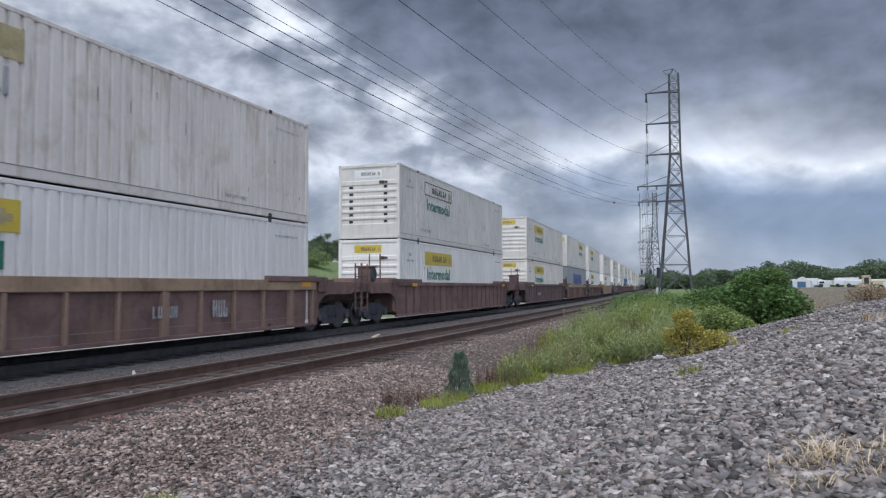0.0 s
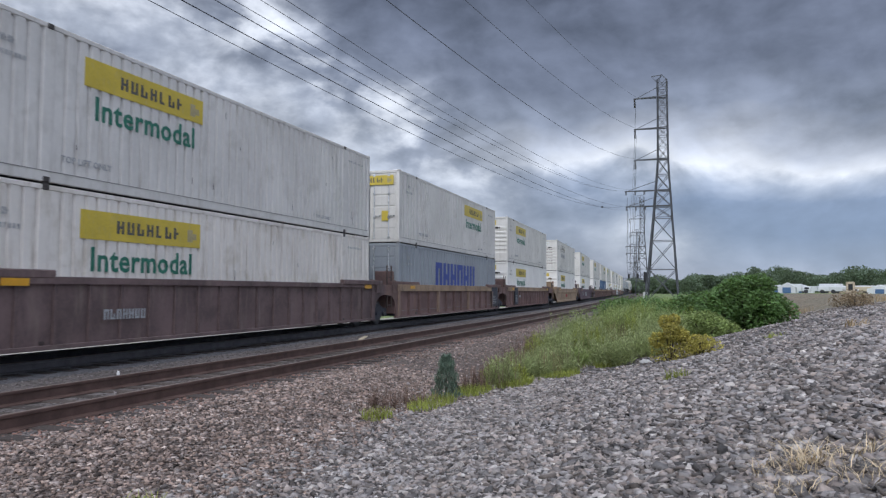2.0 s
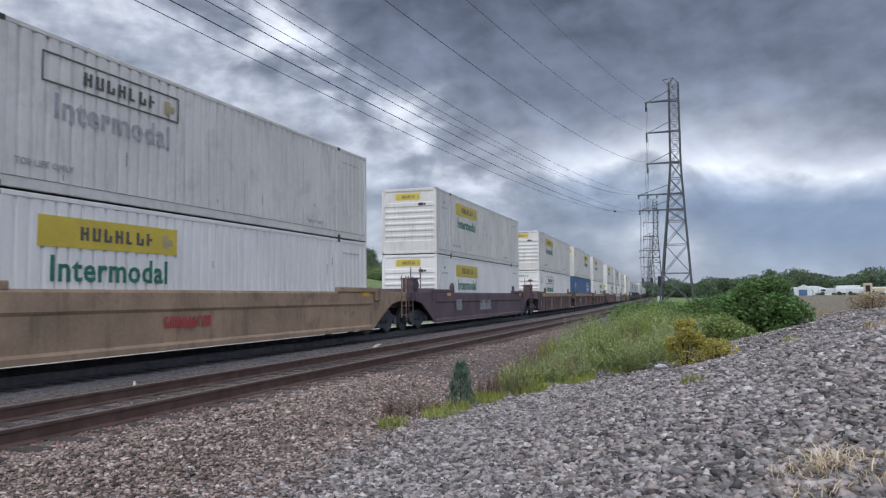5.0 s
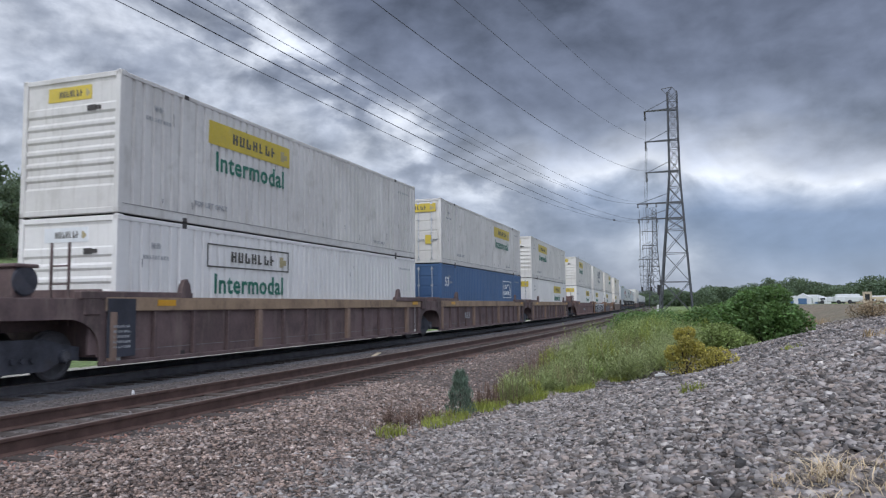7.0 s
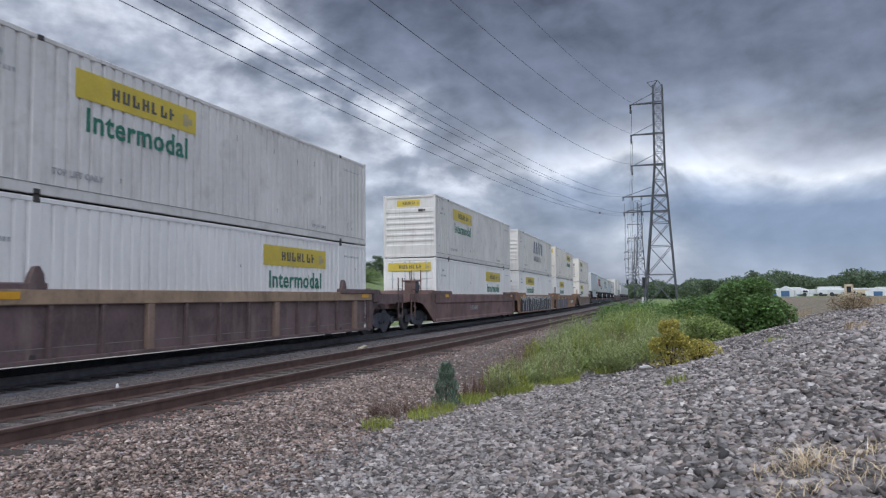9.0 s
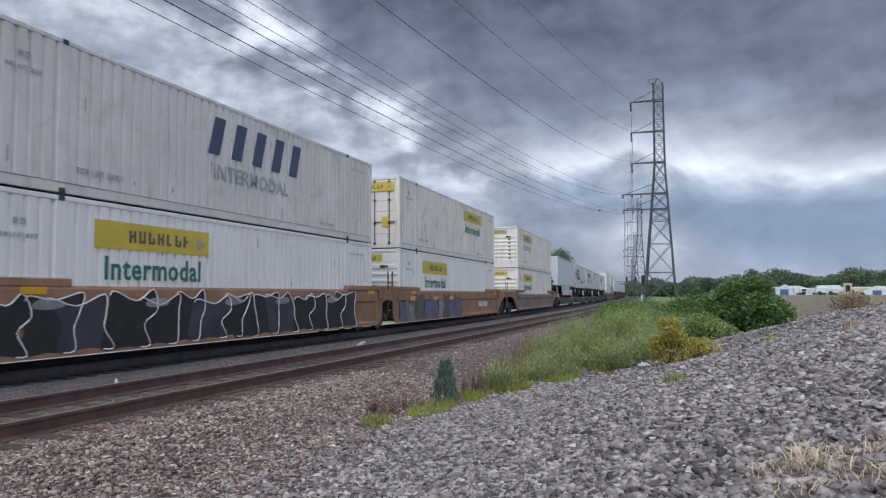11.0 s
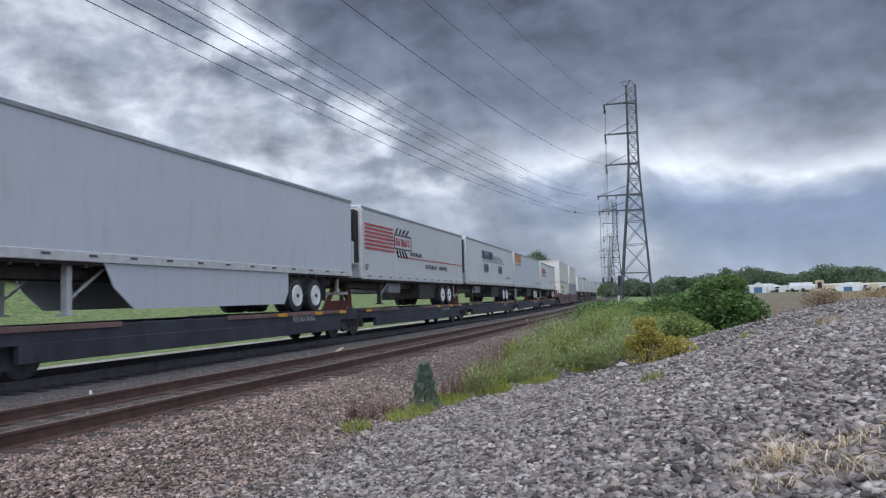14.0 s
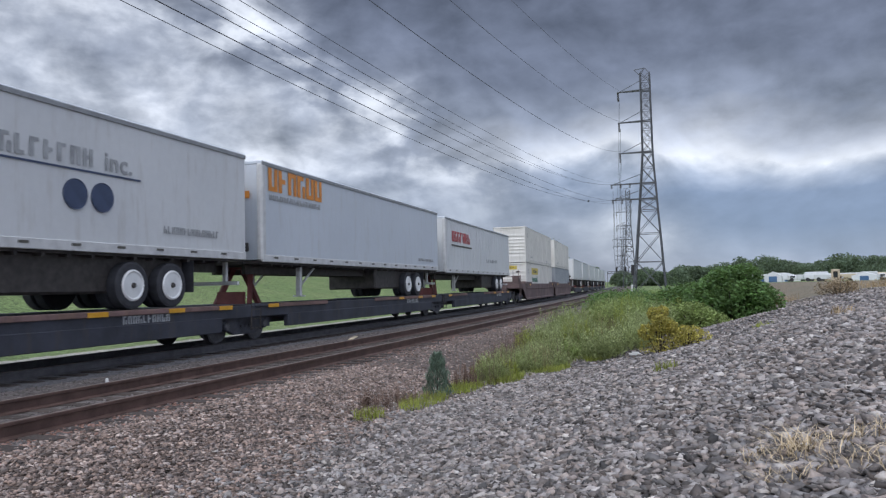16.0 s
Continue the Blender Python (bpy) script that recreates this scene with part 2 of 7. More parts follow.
STREAK = (5.0, 1.6, 0.25)          # dirt runs down the sides
GRIT = (0.20, 0.17, 0.14)
M = dict(
    white=material("white_paint", (0.775, 0.76, 0.73), 0.5, vary=0.05, scale=0.5, dirt=(0.42, 0.39, 0.35), dirt_amount=0.32, dirt_scale=STREAK),
    grey_white=material("weathered_white_paint", (0.66, 0.64, 0.605), 0.6, vary=0.08, scale=0.5, dirt=(0.34, 0.31, 0.27), dirt_amount=0.38, dirt_scale=STREAK, grime=(0.47, 0.45, 0.41)),
    cream=material("yellowed_white_paint", (0.74, 0.70, 0.645), 0.6, vary=0.07, scale=0.5, dirt=(0.36, 0.29, 0.22), dirt_amount=0.6, dirt_scale=STREAK, grime=(0.5, 0.45, 0.37)),
    slate=material("slate_grey_paint", (0.30, 0.325, 0.35), 0.6, vary=0.08, scale=0.5, dirt=(0.2, 0.2, 0.2), dirt_amount=0.5, dirt_scale=STREAK),
    blue=material("blue_paint", (0.058, 0.125, 0.255), 0.5, vary=0.1, scale=0.6, dirt=(0.11, 0.17, 0.27), dirt_amount=0.35, dirt_scale=STREAK),
    trailer=material("smooth_white_trailer_skin", (0.55, 0.585, 0.63), 0.35, vary=0.04, scale=0.4, dirt=(0.45, 0.44, 0.42), dirt_amount=0.4, dirt_scale=STREAK),
    trailer_b=material("white_trailer_skin", (0.63, 0.64, 0.645), 0.4, vary=0.05, scale=0.4, dirt=(0.45, 0.43, 0.40), dirt_amount=0.5, dirt_scale=STREAK),
    black=material("black_gap_paint", (0.02, 0.02, 0.022), 0.7, vary=0.2),
    steel=material("dark_casting_steel", (0.07, 0.062, 0.058), 0.6, 0.3, vary=0.3, scale=6),
    chrome=material("polished_aluminium", (0.62, 0.63, 0.65), 0.28, 0.9, vary=0.05),
    yellow=material("yellow_sign_film", (0.60, 0.455, 0.055), 0.5, vary=0.12, scale=1.5, dirt=(0.5, 0.42, 0.2), dirt_amount=0.5, dirt_scale=STREAK),
    faded_yellow=material("faded_yellow_sign_film", (0.45, 0.38, 0.20), 0.6, vary=0.2, scale=2.5, dirt=(0.5, 0.47, 0.4), dirt_amount=0.7, dirt_scale=STREAK),
    dark_ink=material("dark_lettering_film", (0.10, 0.095, 0.08), 0.6, vary=0.2, scale=4),
    grey_ink=material("grey_lettering", (0.36, 0.37, 0.38), 0.6, vary=0.25, scale=4),
    green_ink=material("green_lettering", (0.02, 0.16, 0.105), 0.55, vary=0.2, scale=4, dirt=(0.3, 0.38, 0.35), dirt_amount=0.35, dirt_scale=STREAK),
    blue_ink=material("blue_lettering", (0.03, 0.06, 0.30), 0.5, vary=0.15, scale=3),
    navy_ink=material("navy_lettering", (0.05, 0.07, 0.13), 0.5, vary=0.15, scale=3),
    red_ink=material("red_stripe_film", (0.46, 0.055, 0.06), 0.5, vary=0.15, scale=2),
    orange_ink=material("orange_lettering", (0.70, 0.26, 0.04), 0.5, vary=0.15, scale=3),
    white_ink=material("white_lettering", (0.72, 0.74, 0.75), 0.5, vary=0.08, scale=3),
    car_brown=material("weathered_brown_car_paint", (0.15, 0.102, 0.098), 0.75, vary=0.28, scale=0.9, dirt=(0.25, 0.195, 0.165), dirt_amount=0.55, dirt_scale=STREAK, grime=(0.05, 0.037, 0.034), bump=0.15),
    car_rust=material("rusty_brown_car_paint", (0.185, 0.115, 0.105), 0.8, vary=0.28, scale=0.9, dirt=(0.24, 0.15, 0.095), dirt_amount=0.6, dirt_scale=STREAK, grime=(0.07, 0.045, 0.036), bump=0.15),
    car_dark=material("sooty_brown_car_paint", (0.085, 0.058, 0.05), 0.8, vary=0.25, scale=0.9, dirt=(0.15, 0.095, 0.07), dirt_amount=0.4, dirt_scale=STREAK, grime=(0.05, 0.038, 0.034), bump=0.12),
    car_tan=material("tan_car_paint", (0.35, 0.245, 0.16), 0.75, vary=0.2, scale=0.8, dirt=(0.13, 0.095, 0.07), dirt_amount=0.6, dirt_scale=STREAK, grime=(0.12, 0.08, 0.06), bump=0.12),
    car_umber=material("umber_car_paint", (0.215, 0.158, 0.125), 0.8, vary=0.25, scale=0.9, dirt=(0.27, 0.20, 0.15), dirt_amount=0.5, dirt_scale=STREAK, grime=(0.10, 0.07, 0.055), bump=0.12),
    car_purple=material("purple_brown_car_paint", (0.125, 0.085, 0.098), 0.75, vary=0.25, scale=0.9, dirt=(0.14, 0.10, 0.095), dirt_amount=0.55, dirt_scale=STREAK, bump=0.15),
    car_orange=material("orange_brown_car_paint", (0.31, 0.172, 0.10), 0.7, vary=0.2, scale=0.9, dirt=(0.13, 0.085, 0.06), dirt_amount=0.6, dirt_scale=STREAK, grime=(0.18, 0.10, 0.06), bump=0.12),
    car_black=material("black_car_paint", (0.042, 0.045, 0.060), 0.7, vary=0.3, scale=1.2, dirt=(0.075, 0.062, 0.05), dirt_amount=0.6, dirt_scale=STREAK),
    reflector=material("amber_reflector", (0.65, 0.33, 0.02), 0.4, vary=0.1),
    truck=material("oily_truck_steel", (0.065, 0.067, 0.082), 0.7, 0.2, vary=0.4, scale=3, dirt=(0.06, 0.048, 0.04), dirt_amount=0.5),
    wheel=material("wheel_steel", (0.10, 0.098, 0.105), 0.55, 0.2, vary=0.3, scale=5),
    tyre=material("black_rubber", (0.042, 0.043, 0.05), 0.85, vary=0.2, scale=6),
    rim=material("white_rim_paint", (0.58, 0.58, 0.575), 0.45, vary=0.12, scale=4),
    car_rib=material("faded_rib_paint", (0.27, 0.185, 0.14), 0.75, vary=0.25, scale=0.9, dirt=(0.14, 0.09, 0.07), dirt_amount=0.6, dirt_scale=STREAK, bump=0.12),
    alloy=material("bright_wheel_rim", (0.80, 0.80, 0.79), 0.4, 0.15, vary=0.08, scale=4),
    red_steel=material("red_oxide_steel", (0.17, 0.05, 0.045), 0.7, vary=0.25, scale=2),
    rail=material("rusty_rail_steel", (0.135, 0.082, 0.068), 0.6, 0.3, vary=0.25, scale=4, dirt=(0.05, 0.035, 0.03), dirt_amount=0.5),
    rail_dark=material("grey_rail_steel", (0.12, 0.115, 0.122), 0.6, 0.3, vary=0.25, scale=4),
    rail_top=material("worn_rail_head", (0.22, 0.17, 0.15), 0.45, 0.5, vary=0.2, scale=6),
    tie=material("creosoted_timber", (0.062, 0.048, 0.042), 0.9, vary=0.3, scale=2, dirt=(0.13, 0.10, 0.085), dirt_amount=0.5, bump=0.5, bump_scale=30, by_object=0.25),
    lattice=material("galvanised_steel", (0.10, 0.105, 0.115), 0.6, 0.4, vary=0.2, scale=2),
    wire=material("conductor_wire", (0.06, 0.064, 0.072), 0.6, 0.4, vary=0.1),
    grass=material("green_grass_blades", (0.30, 0.345, 0.125), 0.7, vary=0.35, scale=0.8, by_island=0.4, translucent=0.4),
    sage=material("feathery_sage_weeds", (0.38, 0.43, 0.21), 0.75, vary=0.25, scale=1.0, by_island=0.35, translucent=0.45),
    weed=material("tall_green_weeds", (0.29, 0.37, 0.13), 0.7, vary=0.3, scale=1.0, by_island=0.4, translucent=0.4),
    lime=material("bright_young_grass", (0.32, 0.36, 0.07), 0.7, vary=0.25, scale=1.5, by_island=0.35, translucent=0.4),
    straw=material("bleached_straw", (0.58, 0.46, 0.30), 0.75, vary=0.2, scale=5, by_island=0.3),
    dry=material("dry_straw_stems", (0.34, 0.25, 0.14), 0.8, vary=0.25, scale=3, by_island=0.3),
    stalk=material("brown_seed_stalks", (0.17, 0.11, 0.085), 0.85, vary=0.3, scale=3, by_island=0.3),
    leaf=material("dark_shrub_leaves", (0.13, 0.24, 0.075), 0.55, vary=0.35, scale=0.9, by_island=0.45, translucent=0.4),
    leaf_yellow=material("yellowing_bush_leaves", (0.52, 0.45, 0.11), 0.6, vary=0.3, scale=2, by_island=0.4, translucent=0.4),
    needle=material("blue_green_juniper_sprays", (0.12, 0.175, 0.125), 0.7, vary=0.3, scale=4, by_island=0.35),
    tree_leaf=material("woodland_leaves", (0.135, 0.19, 0.125), 0.7, vary=0.4, scale=0.35, by_island=0.45, translucent=0.4),
    scrub=material("pale_scrub_leaves", (0.23, 0.31, 0.14), 0.7, vary=0.3, scale=0.6, by_island=0.35, translucent=0.4),
    bark=material("grey_brown_bark", (0.09, 0.07, 0.055), 0.9, vary=0.3, scale=3, bump=0.4, bump_scale=12),
    stone_grey=material("grey_crushed_stone", (0.268, 0.249, 0.238), 0.85, vary=0.25, scale=4, by_island=0.75, tints=((0.78, 0.79, 0.82), (1.0, 0.97, 0.97), (1.10, 0.99, 0.92), (0.80, 0.74, 0.72), (0.98, 1.0, 1.03), (1.5, 1.47, 1.42)), dirt=(0.17, 0.15, 0.14), dirt_amount=0.4, bump=0.35, bump_scale=50),
    stone_brown=material("rust_stained_ballast", (0.285, 0.224, 0.198), 0.9, vary=0.22, scale=4, by_island=0.7, tints=((0.72, 0.70, 0.70), (0.98, 0.93, 0.88), (1.03, 0.96, 0.90), (0.88, 0.95, 1.0), (1.6, 1.65, 1.65)), dirt=(0.13, 0.095, 0.08), dirt_amount=0.5, bump=0.35, bump_scale=50),
    stone_bed=material("dark_oily_ballast", (0.175, 0.155, 0.15), 0.9, vary=0.18, scale=4, by_island=0.4, bump=0.3, bump_scale=50),
    purple=material("purple_spray_paint", (0.125, 0.11, 0.17), 0.6, vary=0.25, scale=2, dirt=(0.2, 0.15, 0.2), dirt_amount=0.5),
    spray_grey=material("grey_spray_paint", (0.26, 0.24, 0.26), 0.6, vary=0.25, scale=2),
    top_rail=material("dull_grey_top_rail", (0.30, 0.31, 0.32), 0.5, 0.2, vary=0.15),
    stone_red=material("rust_red_ballast", (0.26, 0.15, 0.12), 0.9, vary=0.2, scale=4, by_island=0.5, bump=0.3, bump_scale=50),
    seam=material("dark_seam_sealant", (0.22, 0.21, 0.20), 0.8, vary=0.2),
    dry_leaf=material("dead_brown_leaves", (0.27, 0.20, 0.12), 0.8, vary=0.25, scale=2, by_island=0.35),
    plastic=material("white_litter_plastic", (0.7, 0.7, 0.7), 0.5, vary=0.1),
    tent=material("white_sheet_roofing", (0.62, 0.63, 0.65), 0.5, vary=0.1, scale=0.3, by_object=0.15),
    pale=material("pale_painted_panels", (0.50, 0.42, 0.30), 0.6, vary=0.15, scale=0.3, by_object=0.2),
    window=material("dark_window_glass", (0.03, 0.035, 0.04), 0.15),
)


def ground_material(name, a, b, c, stone):
    """Broken stone or earth: two colours mixed at two scales, with cells of the stones' size as relief."""
    m = bpy.data.materials.new(name)
    m.use_nodes = True
    n = Nodes(m.node_tree)
    out, bsdf = n.add("ShaderNodeOutputMaterial"), n.add("ShaderNodeBsdfPrincipled")
    n.put(out.inputs[0], bsdf.outputs[0])
    co = n.add("ShaderNodeTexCoord").outputs["Object"]
    wide, fine = n.noise(co, 0.35, 5.0), n.noise(co, 9.0, 6.0, 0.7)
    cells = n.add("ShaderNodeTexVoronoi")
    n.put(cells.inputs["Vector"], co)
    cells.inputs["Scale"].default_value = 1.0 / stone
    col = n.mix(n.smooth(wide, 0.4, 0.62), a, b)
    col = n.mix(n.smooth(fine, 0.45, 0.7), col, c)
    sep = n.add("ShaderNodeSeparateColor")
    n.put(sep.inputs[0], cells.outputs["Color"])
    col = n.mix(1.0, col, n.math("ADD", n.math("MULTIPLY", sep.outputs[0], 0.9), 0.5), "MULTIPLY")
    n.put(bsdf.inputs["Base Color"], col)
    bsdf.inputs["Roughness"].default_value = 0.92
    bp = n.add("ShaderNodeBump")
    bp.inputs["Strength"].default_value, bp.inputs["Distance"].default_value = 0.9, stone * 0.6
    n.put(bp.inputs["Height"], n.math("ADD", n.math("MULTIPLY", cells.outputs["Distance"], -1.0), fine))
    n.put(bsdf.inputs["Normal"], bp.outputs[0])
    return m


G_BROWN = ground_material("brown_ballast_bed", (0.13, 0.103, 0.092), (0.16, 0.128, 0.113), (0.095, 0.07, 0.06), 0.05)
# bed much darker than its stones, so shade is painted into their gaps
G_GREY = ground_material("grey_gravel_bed", (0.115, 0.106, 0.108), (0.14, 0.129, 0.13), (0.08, 0.072, 0.072), 0.06)
G_BED = ground_material("dark_trackbed", (0.135, 0.118, 0.113), (0.165, 0.145, 0.138), (0.10, 0.085, 0.08), 0.045)
# darker, bluer trackbed: the train's shadow put into the ground colour
G_SHADE = ground_material("train_shaded_trackbed", (0.105, 0.103, 0.112), (0.13, 0.127, 0.136), (0.082, 0.08, 0.088), 0.045)
G_GRASS = ground_material("meadow_ground", (0.155, 0.225, 0.075), (0.195, 0.25, 0.095), (0.12, 0.17, 0.06), 0.12)
# pale ground colour stands for the daylight seen below the cars
G_PALE = ground_material("pale_daylit_strip", (0.40, 0.38, 0.34), (0.45, 0.43, 0.38), (0.30, 0.29, 0.25), 0.04)
G_EARTH = ground_material("dry_earth", (0.23, 0.18, 0.13), (0.19, 0.165, 0.12), (0.13, 0.125, 0.07), 0.08)


# ---------------------------------------------------------------- mesh helpers
def link(name, mesh, mat, parent=None, label="", m=None):
    mesh.materials.append(mat) if not mesh.materials else None
    ob = new(name, mesh)
    if parent:
        ob.parent = parent
    if m is not None:
        ob.matrix_basis = m
    if label:
        ob["label"] = label
    return ob


def part(name, geo, mat, parent, label="", m=None, smooth=False):
    """One mesh object under a thing or a part. geo: (verts, faces) or a bmesh."""
    mesh = bpy.data.meshes.new(name)
    if isinstance(geo, bmesh.types.BMesh):
        geo.to_mesh(mesh)
        geo.free()
    else:
        mesh.from_pydata(geo[0], [], geo[1])
    if smooth:
        for f in mesh.polygons:
            f.use_smooth = True
    return link(name, mesh, mat, parent, label, m)


KEPT = {}


def shared(key, make, mat):
    """A mesh made once for each key and material."""
    full = (key, mat.name)
    if full not in KEPT:
        if key not in KEPT:
            mesh = bpy.data.meshes.new(key if isinstance(key, str) else key[0])
            geo = make()
            if isinstance(geo, bmesh.types.BMesh):
                geo.to_mesh(mesh)
                geo.free()
            else:
                mesh.from_pydata(geo[0], [], geo[1])
            KEPT[key] = mesh
        mesh = KEPT[key].copy()
        mesh.materials.append(mat)
        KEPT[full] = mesh
    return KEPT[full]


def boxes(*lots):
    """Plain boxes (x0, x1, y0, y1, z0, z1) in one mesh."""
    v, f = [], []
    for x0, x1, y0, y1, z0, z1 in lots:
        k = len(v)
        v += [(x, y, z) for z in (z0, z1) for y in (y0, y1) for x in (x0, x1)]
        f += [[k + i for i in q] for q in ((0, 2, 3, 1), (4, 5, 7, 6), (0, 1, 5, 4), (2, 6, 7, 3), (0, 4, 6, 2), (1, 3, 7, 5))]
    return v, f


def bevelled(width, *lots):
    bm = bmesh.new()
    for x0, x1, y0, y1, z0, z1 in lots:
        m = Matrix.Translation(((x0 + x1) / 2, (y0 + y1) / 2, (z0 + z1) / 2)) @ Matrix.Diagonal((x1 - x0, y1 - y0, z1 - z0, 1))
        bmesh.ops.create_cube(bm, size=1, matrix=m)
    bmesh.ops.bevel(bm, geom=bm.edges[:], offset=width, segments=1, affect="EDGES", clamp_overlap=True)
    return bm


def prism(profile, axis, a, b):
    """A closed profile pushed along x or y from a to b. For y the profile is (x, z), for x it is (y, z)."""
    n = len(profile)
    if axis == "y":
        v = [(p, t, q) for t in (a, b) for p, q in profile]
    else:
        v = [(t, p, q) for t in (a, b) for p, q in profile]
    f = [[i, (i + 1) % n, n + (i + 1) % n, n + i] for i in range(n)] + [list(range(n))[::-1], list(range(n, 2 * n))]
    return v, f


def joined(*geos):
    v, f = [], []
    for gv, gf in geos:
        k = len(v)
        v += list(gv)
        f += [[k + i for i in q] for q in gf]
    return v, f


def disc(cx, cy, cz, r, w, steps=20, hub=0.0):
    """A wheel-like drum with its axle along x, centred at (cx, cy, cz), width w; hub > 0 dishes the faces."""
    v, f = [], []
    rings = [(-w / 2, r * 0.25, hub), (-w / 2, r * 0.8, hub), (-w / 2, r * 0.9, 0), (-w / 2 + 0.02, r, 0), (w / 2 - 0.02, r, 0), (w / 2, r * 0.9, 0), (w / 2, r * 0.8, -hub), (w / 2, r * 0.25, -hub)]
    for x, rad, h in rings:
        v += [(cx + x + h, cy + rad * math.cos(2 * math.pi * i / steps), cz + rad * math.sin(2 * math.pi * i / steps)) for i in range(steps)]
    for k in range(len(rings) - 1):
        f += [[k * steps + i, k * steps + (i + 1) % steps, (k + 1) * steps + (i + 1) % steps, (k + 1) * steps + i] for i in range(steps)]
    f += [list(range(steps))[::-1], [(len(rings) - 1) * steps + i for i in range(steps)]]
    return v, f


def bar(a, b, w):
    """A square bar of width w from a to b."""
    a, b = Vector(a), Vector(b)
    d = (b - a).normalized()
    u = d.cross(Vector((0, 0, 1)) if abs(d.z) < 0.95 else Vector((1, 0, 0))).normalized() * w / 2
    s = d.cross(u).normalized() * w / 2
    v = [tuple(p + i * u + j * s) for p in (a, b) for i, j in ((-1, -1), (1, -1), (1, 1), (-1, 1))]
    return v, [[0, 1, 5, 4], [1, 2, 6, 5], [2, 3, 7, 6], [3, 0, 4, 7], [3, 2, 1, 0], [4, 5, 6, 7]]


def tube(points, r, sides=5):
    v, f = [], []
    for k, p in enumerate(points):
        d = (Vector(points[min(k + 1, len(points) - 1)]) - Vector(points[max(k - 1, 0)])).normalized()
        u = d.cross(Vector((0, 0, 1)) if abs(d.z) < 0.9 else Vector((0, 1, 0))).normalized()
        w = d.cross(u)
        v += [tuple(Vector(p) + r * (u * math.cos(2 * math.pi * i / sides) + w * math.sin(2 * math.pi * i / sides))) for i in range(sides)]
        if k:
            o = (k - 1) * sides
            f += [[o + i, o + (i + 1) % sides, o + sides + (i + 1) % sides, o + sides + i] for i in range(sides)]
    return v, f


def words(text, size, mat, parent, m, name="lettering"):
    """Letters as a thin mesh; lies in its local xy plane, reading along x."""
    key = ("text", text, size)
    if (key, mat.name) not in KEPT:
        curve = bpy.data.curves.new("letters", "FONT")
        curve.body, curve.size, curve.align_x, curve.resolution_u = text, size, "LEFT", 2
        curve.extrude = 0.003
        curve.offset = size * 0.02
        curve.space_character = 1.06
        tmp = new("letters", curve)
        mesh = bpy.data.meshes.new_from_object(tmp.evaluated_get(bpy.context.evaluated_depsgraph_get()))
        bpy.data.objects.remove(tmp)
        mesh.materials.clear()
        mesh.materials.append(mat)
        KEPT[(key, mat.name)] = mesh
    ob = new(name, KEPT[(key, mat.name)])
    ob.parent = parent
    ob.matrix_basis = m
    return ob


# ---------------------------------------------------------------- the line of the railway
BEND = 0.000729                 # a left-hand curve of about 1370 m radius
BEND_END = 90.0                 # beyond it the line runs straight
TRAIN_X, NEAR_X = -12.33, -7.70


def shift(y):
    """How far the curve has carried the line to the left at y."""
    y = np.clip(y, 0, None)
    q = np.minimum(y, BEND_END)
    return BEND * q * q / 2 + BEND * BEND_END * np.maximum(0, y - BEND_END)


def line(s, offset):
    """Point on a track whose centre lies offset metres beside the eye, s metres along the line, and its heading."""
    q = min(max(0.0, s), BEND_END)
    h = BEND * q
    x, y = -BEND * q * q / 2, min(s, BEND_END) - BEND ** 2 * q ** 3 / 6
    rest = max(0.0, s - BEND_END)
    x, y = x - rest * math.sin(h), y + rest * math.cos(h)
    return x + offset * math.cos(h), y + offset * math.sin(h), h


def soft_step(t):
    t = np.clip(t, 0, 1)
    return t * t * (3 - 2 * t)


def wobble(x, y):
    return (np.sin(x * 1.31 + y * 0.73) * np.sin(y * 0.57 - x * 0.41) + 0.6 * np.sin(x * 2.9 - y * 1.7 + 1.3) * np.sin(y * 2.1 + 0.4)) * 0.5


def toe_x(y):
    """Foot of the grey gravel bank, where it meets the ditch beside the railway."""
    return -3.75 + 0.25 * np.sin(y * 0.5) + 0.2 * np.clip(y - 12.5, 0, 26) + 0.02 * np.clip(y - 38, 0, 900) - 0.12 * np.clip(6 - y, 0, 8)


def ground_z(x, y):
    x, y = np.asarray(x, float), np.asarray(y, float)
    xr = x + shift(y)
    ditch = -0.48 + 0.012 * np.clip(y - 9, 0, 25)
    bed = np.full_like(x, -0.20)
    shoulder = bed + (ditch - bed) * soft_step((xr + 6.1) / 1.9)
    bank = ditch + (0.95 - ditch) * soft_step((x - toe_x(y)) / 7.2)
    z = np.where(x < toe_x(y), shoulder, bank)
    far_side = -0.20 - 0.12 * soft_step((-14.0 - xr) / 1.5)
    meadow = 5.6 * soft_step((-19 - xr) / 32.0)
    z = np.where(xr < -10, far_side + meadow, z)
    rough = np.where((xr < -6.0) & (xr > -14.0), 0.012, 0.045)
    return z + rough * wobble(x, y)


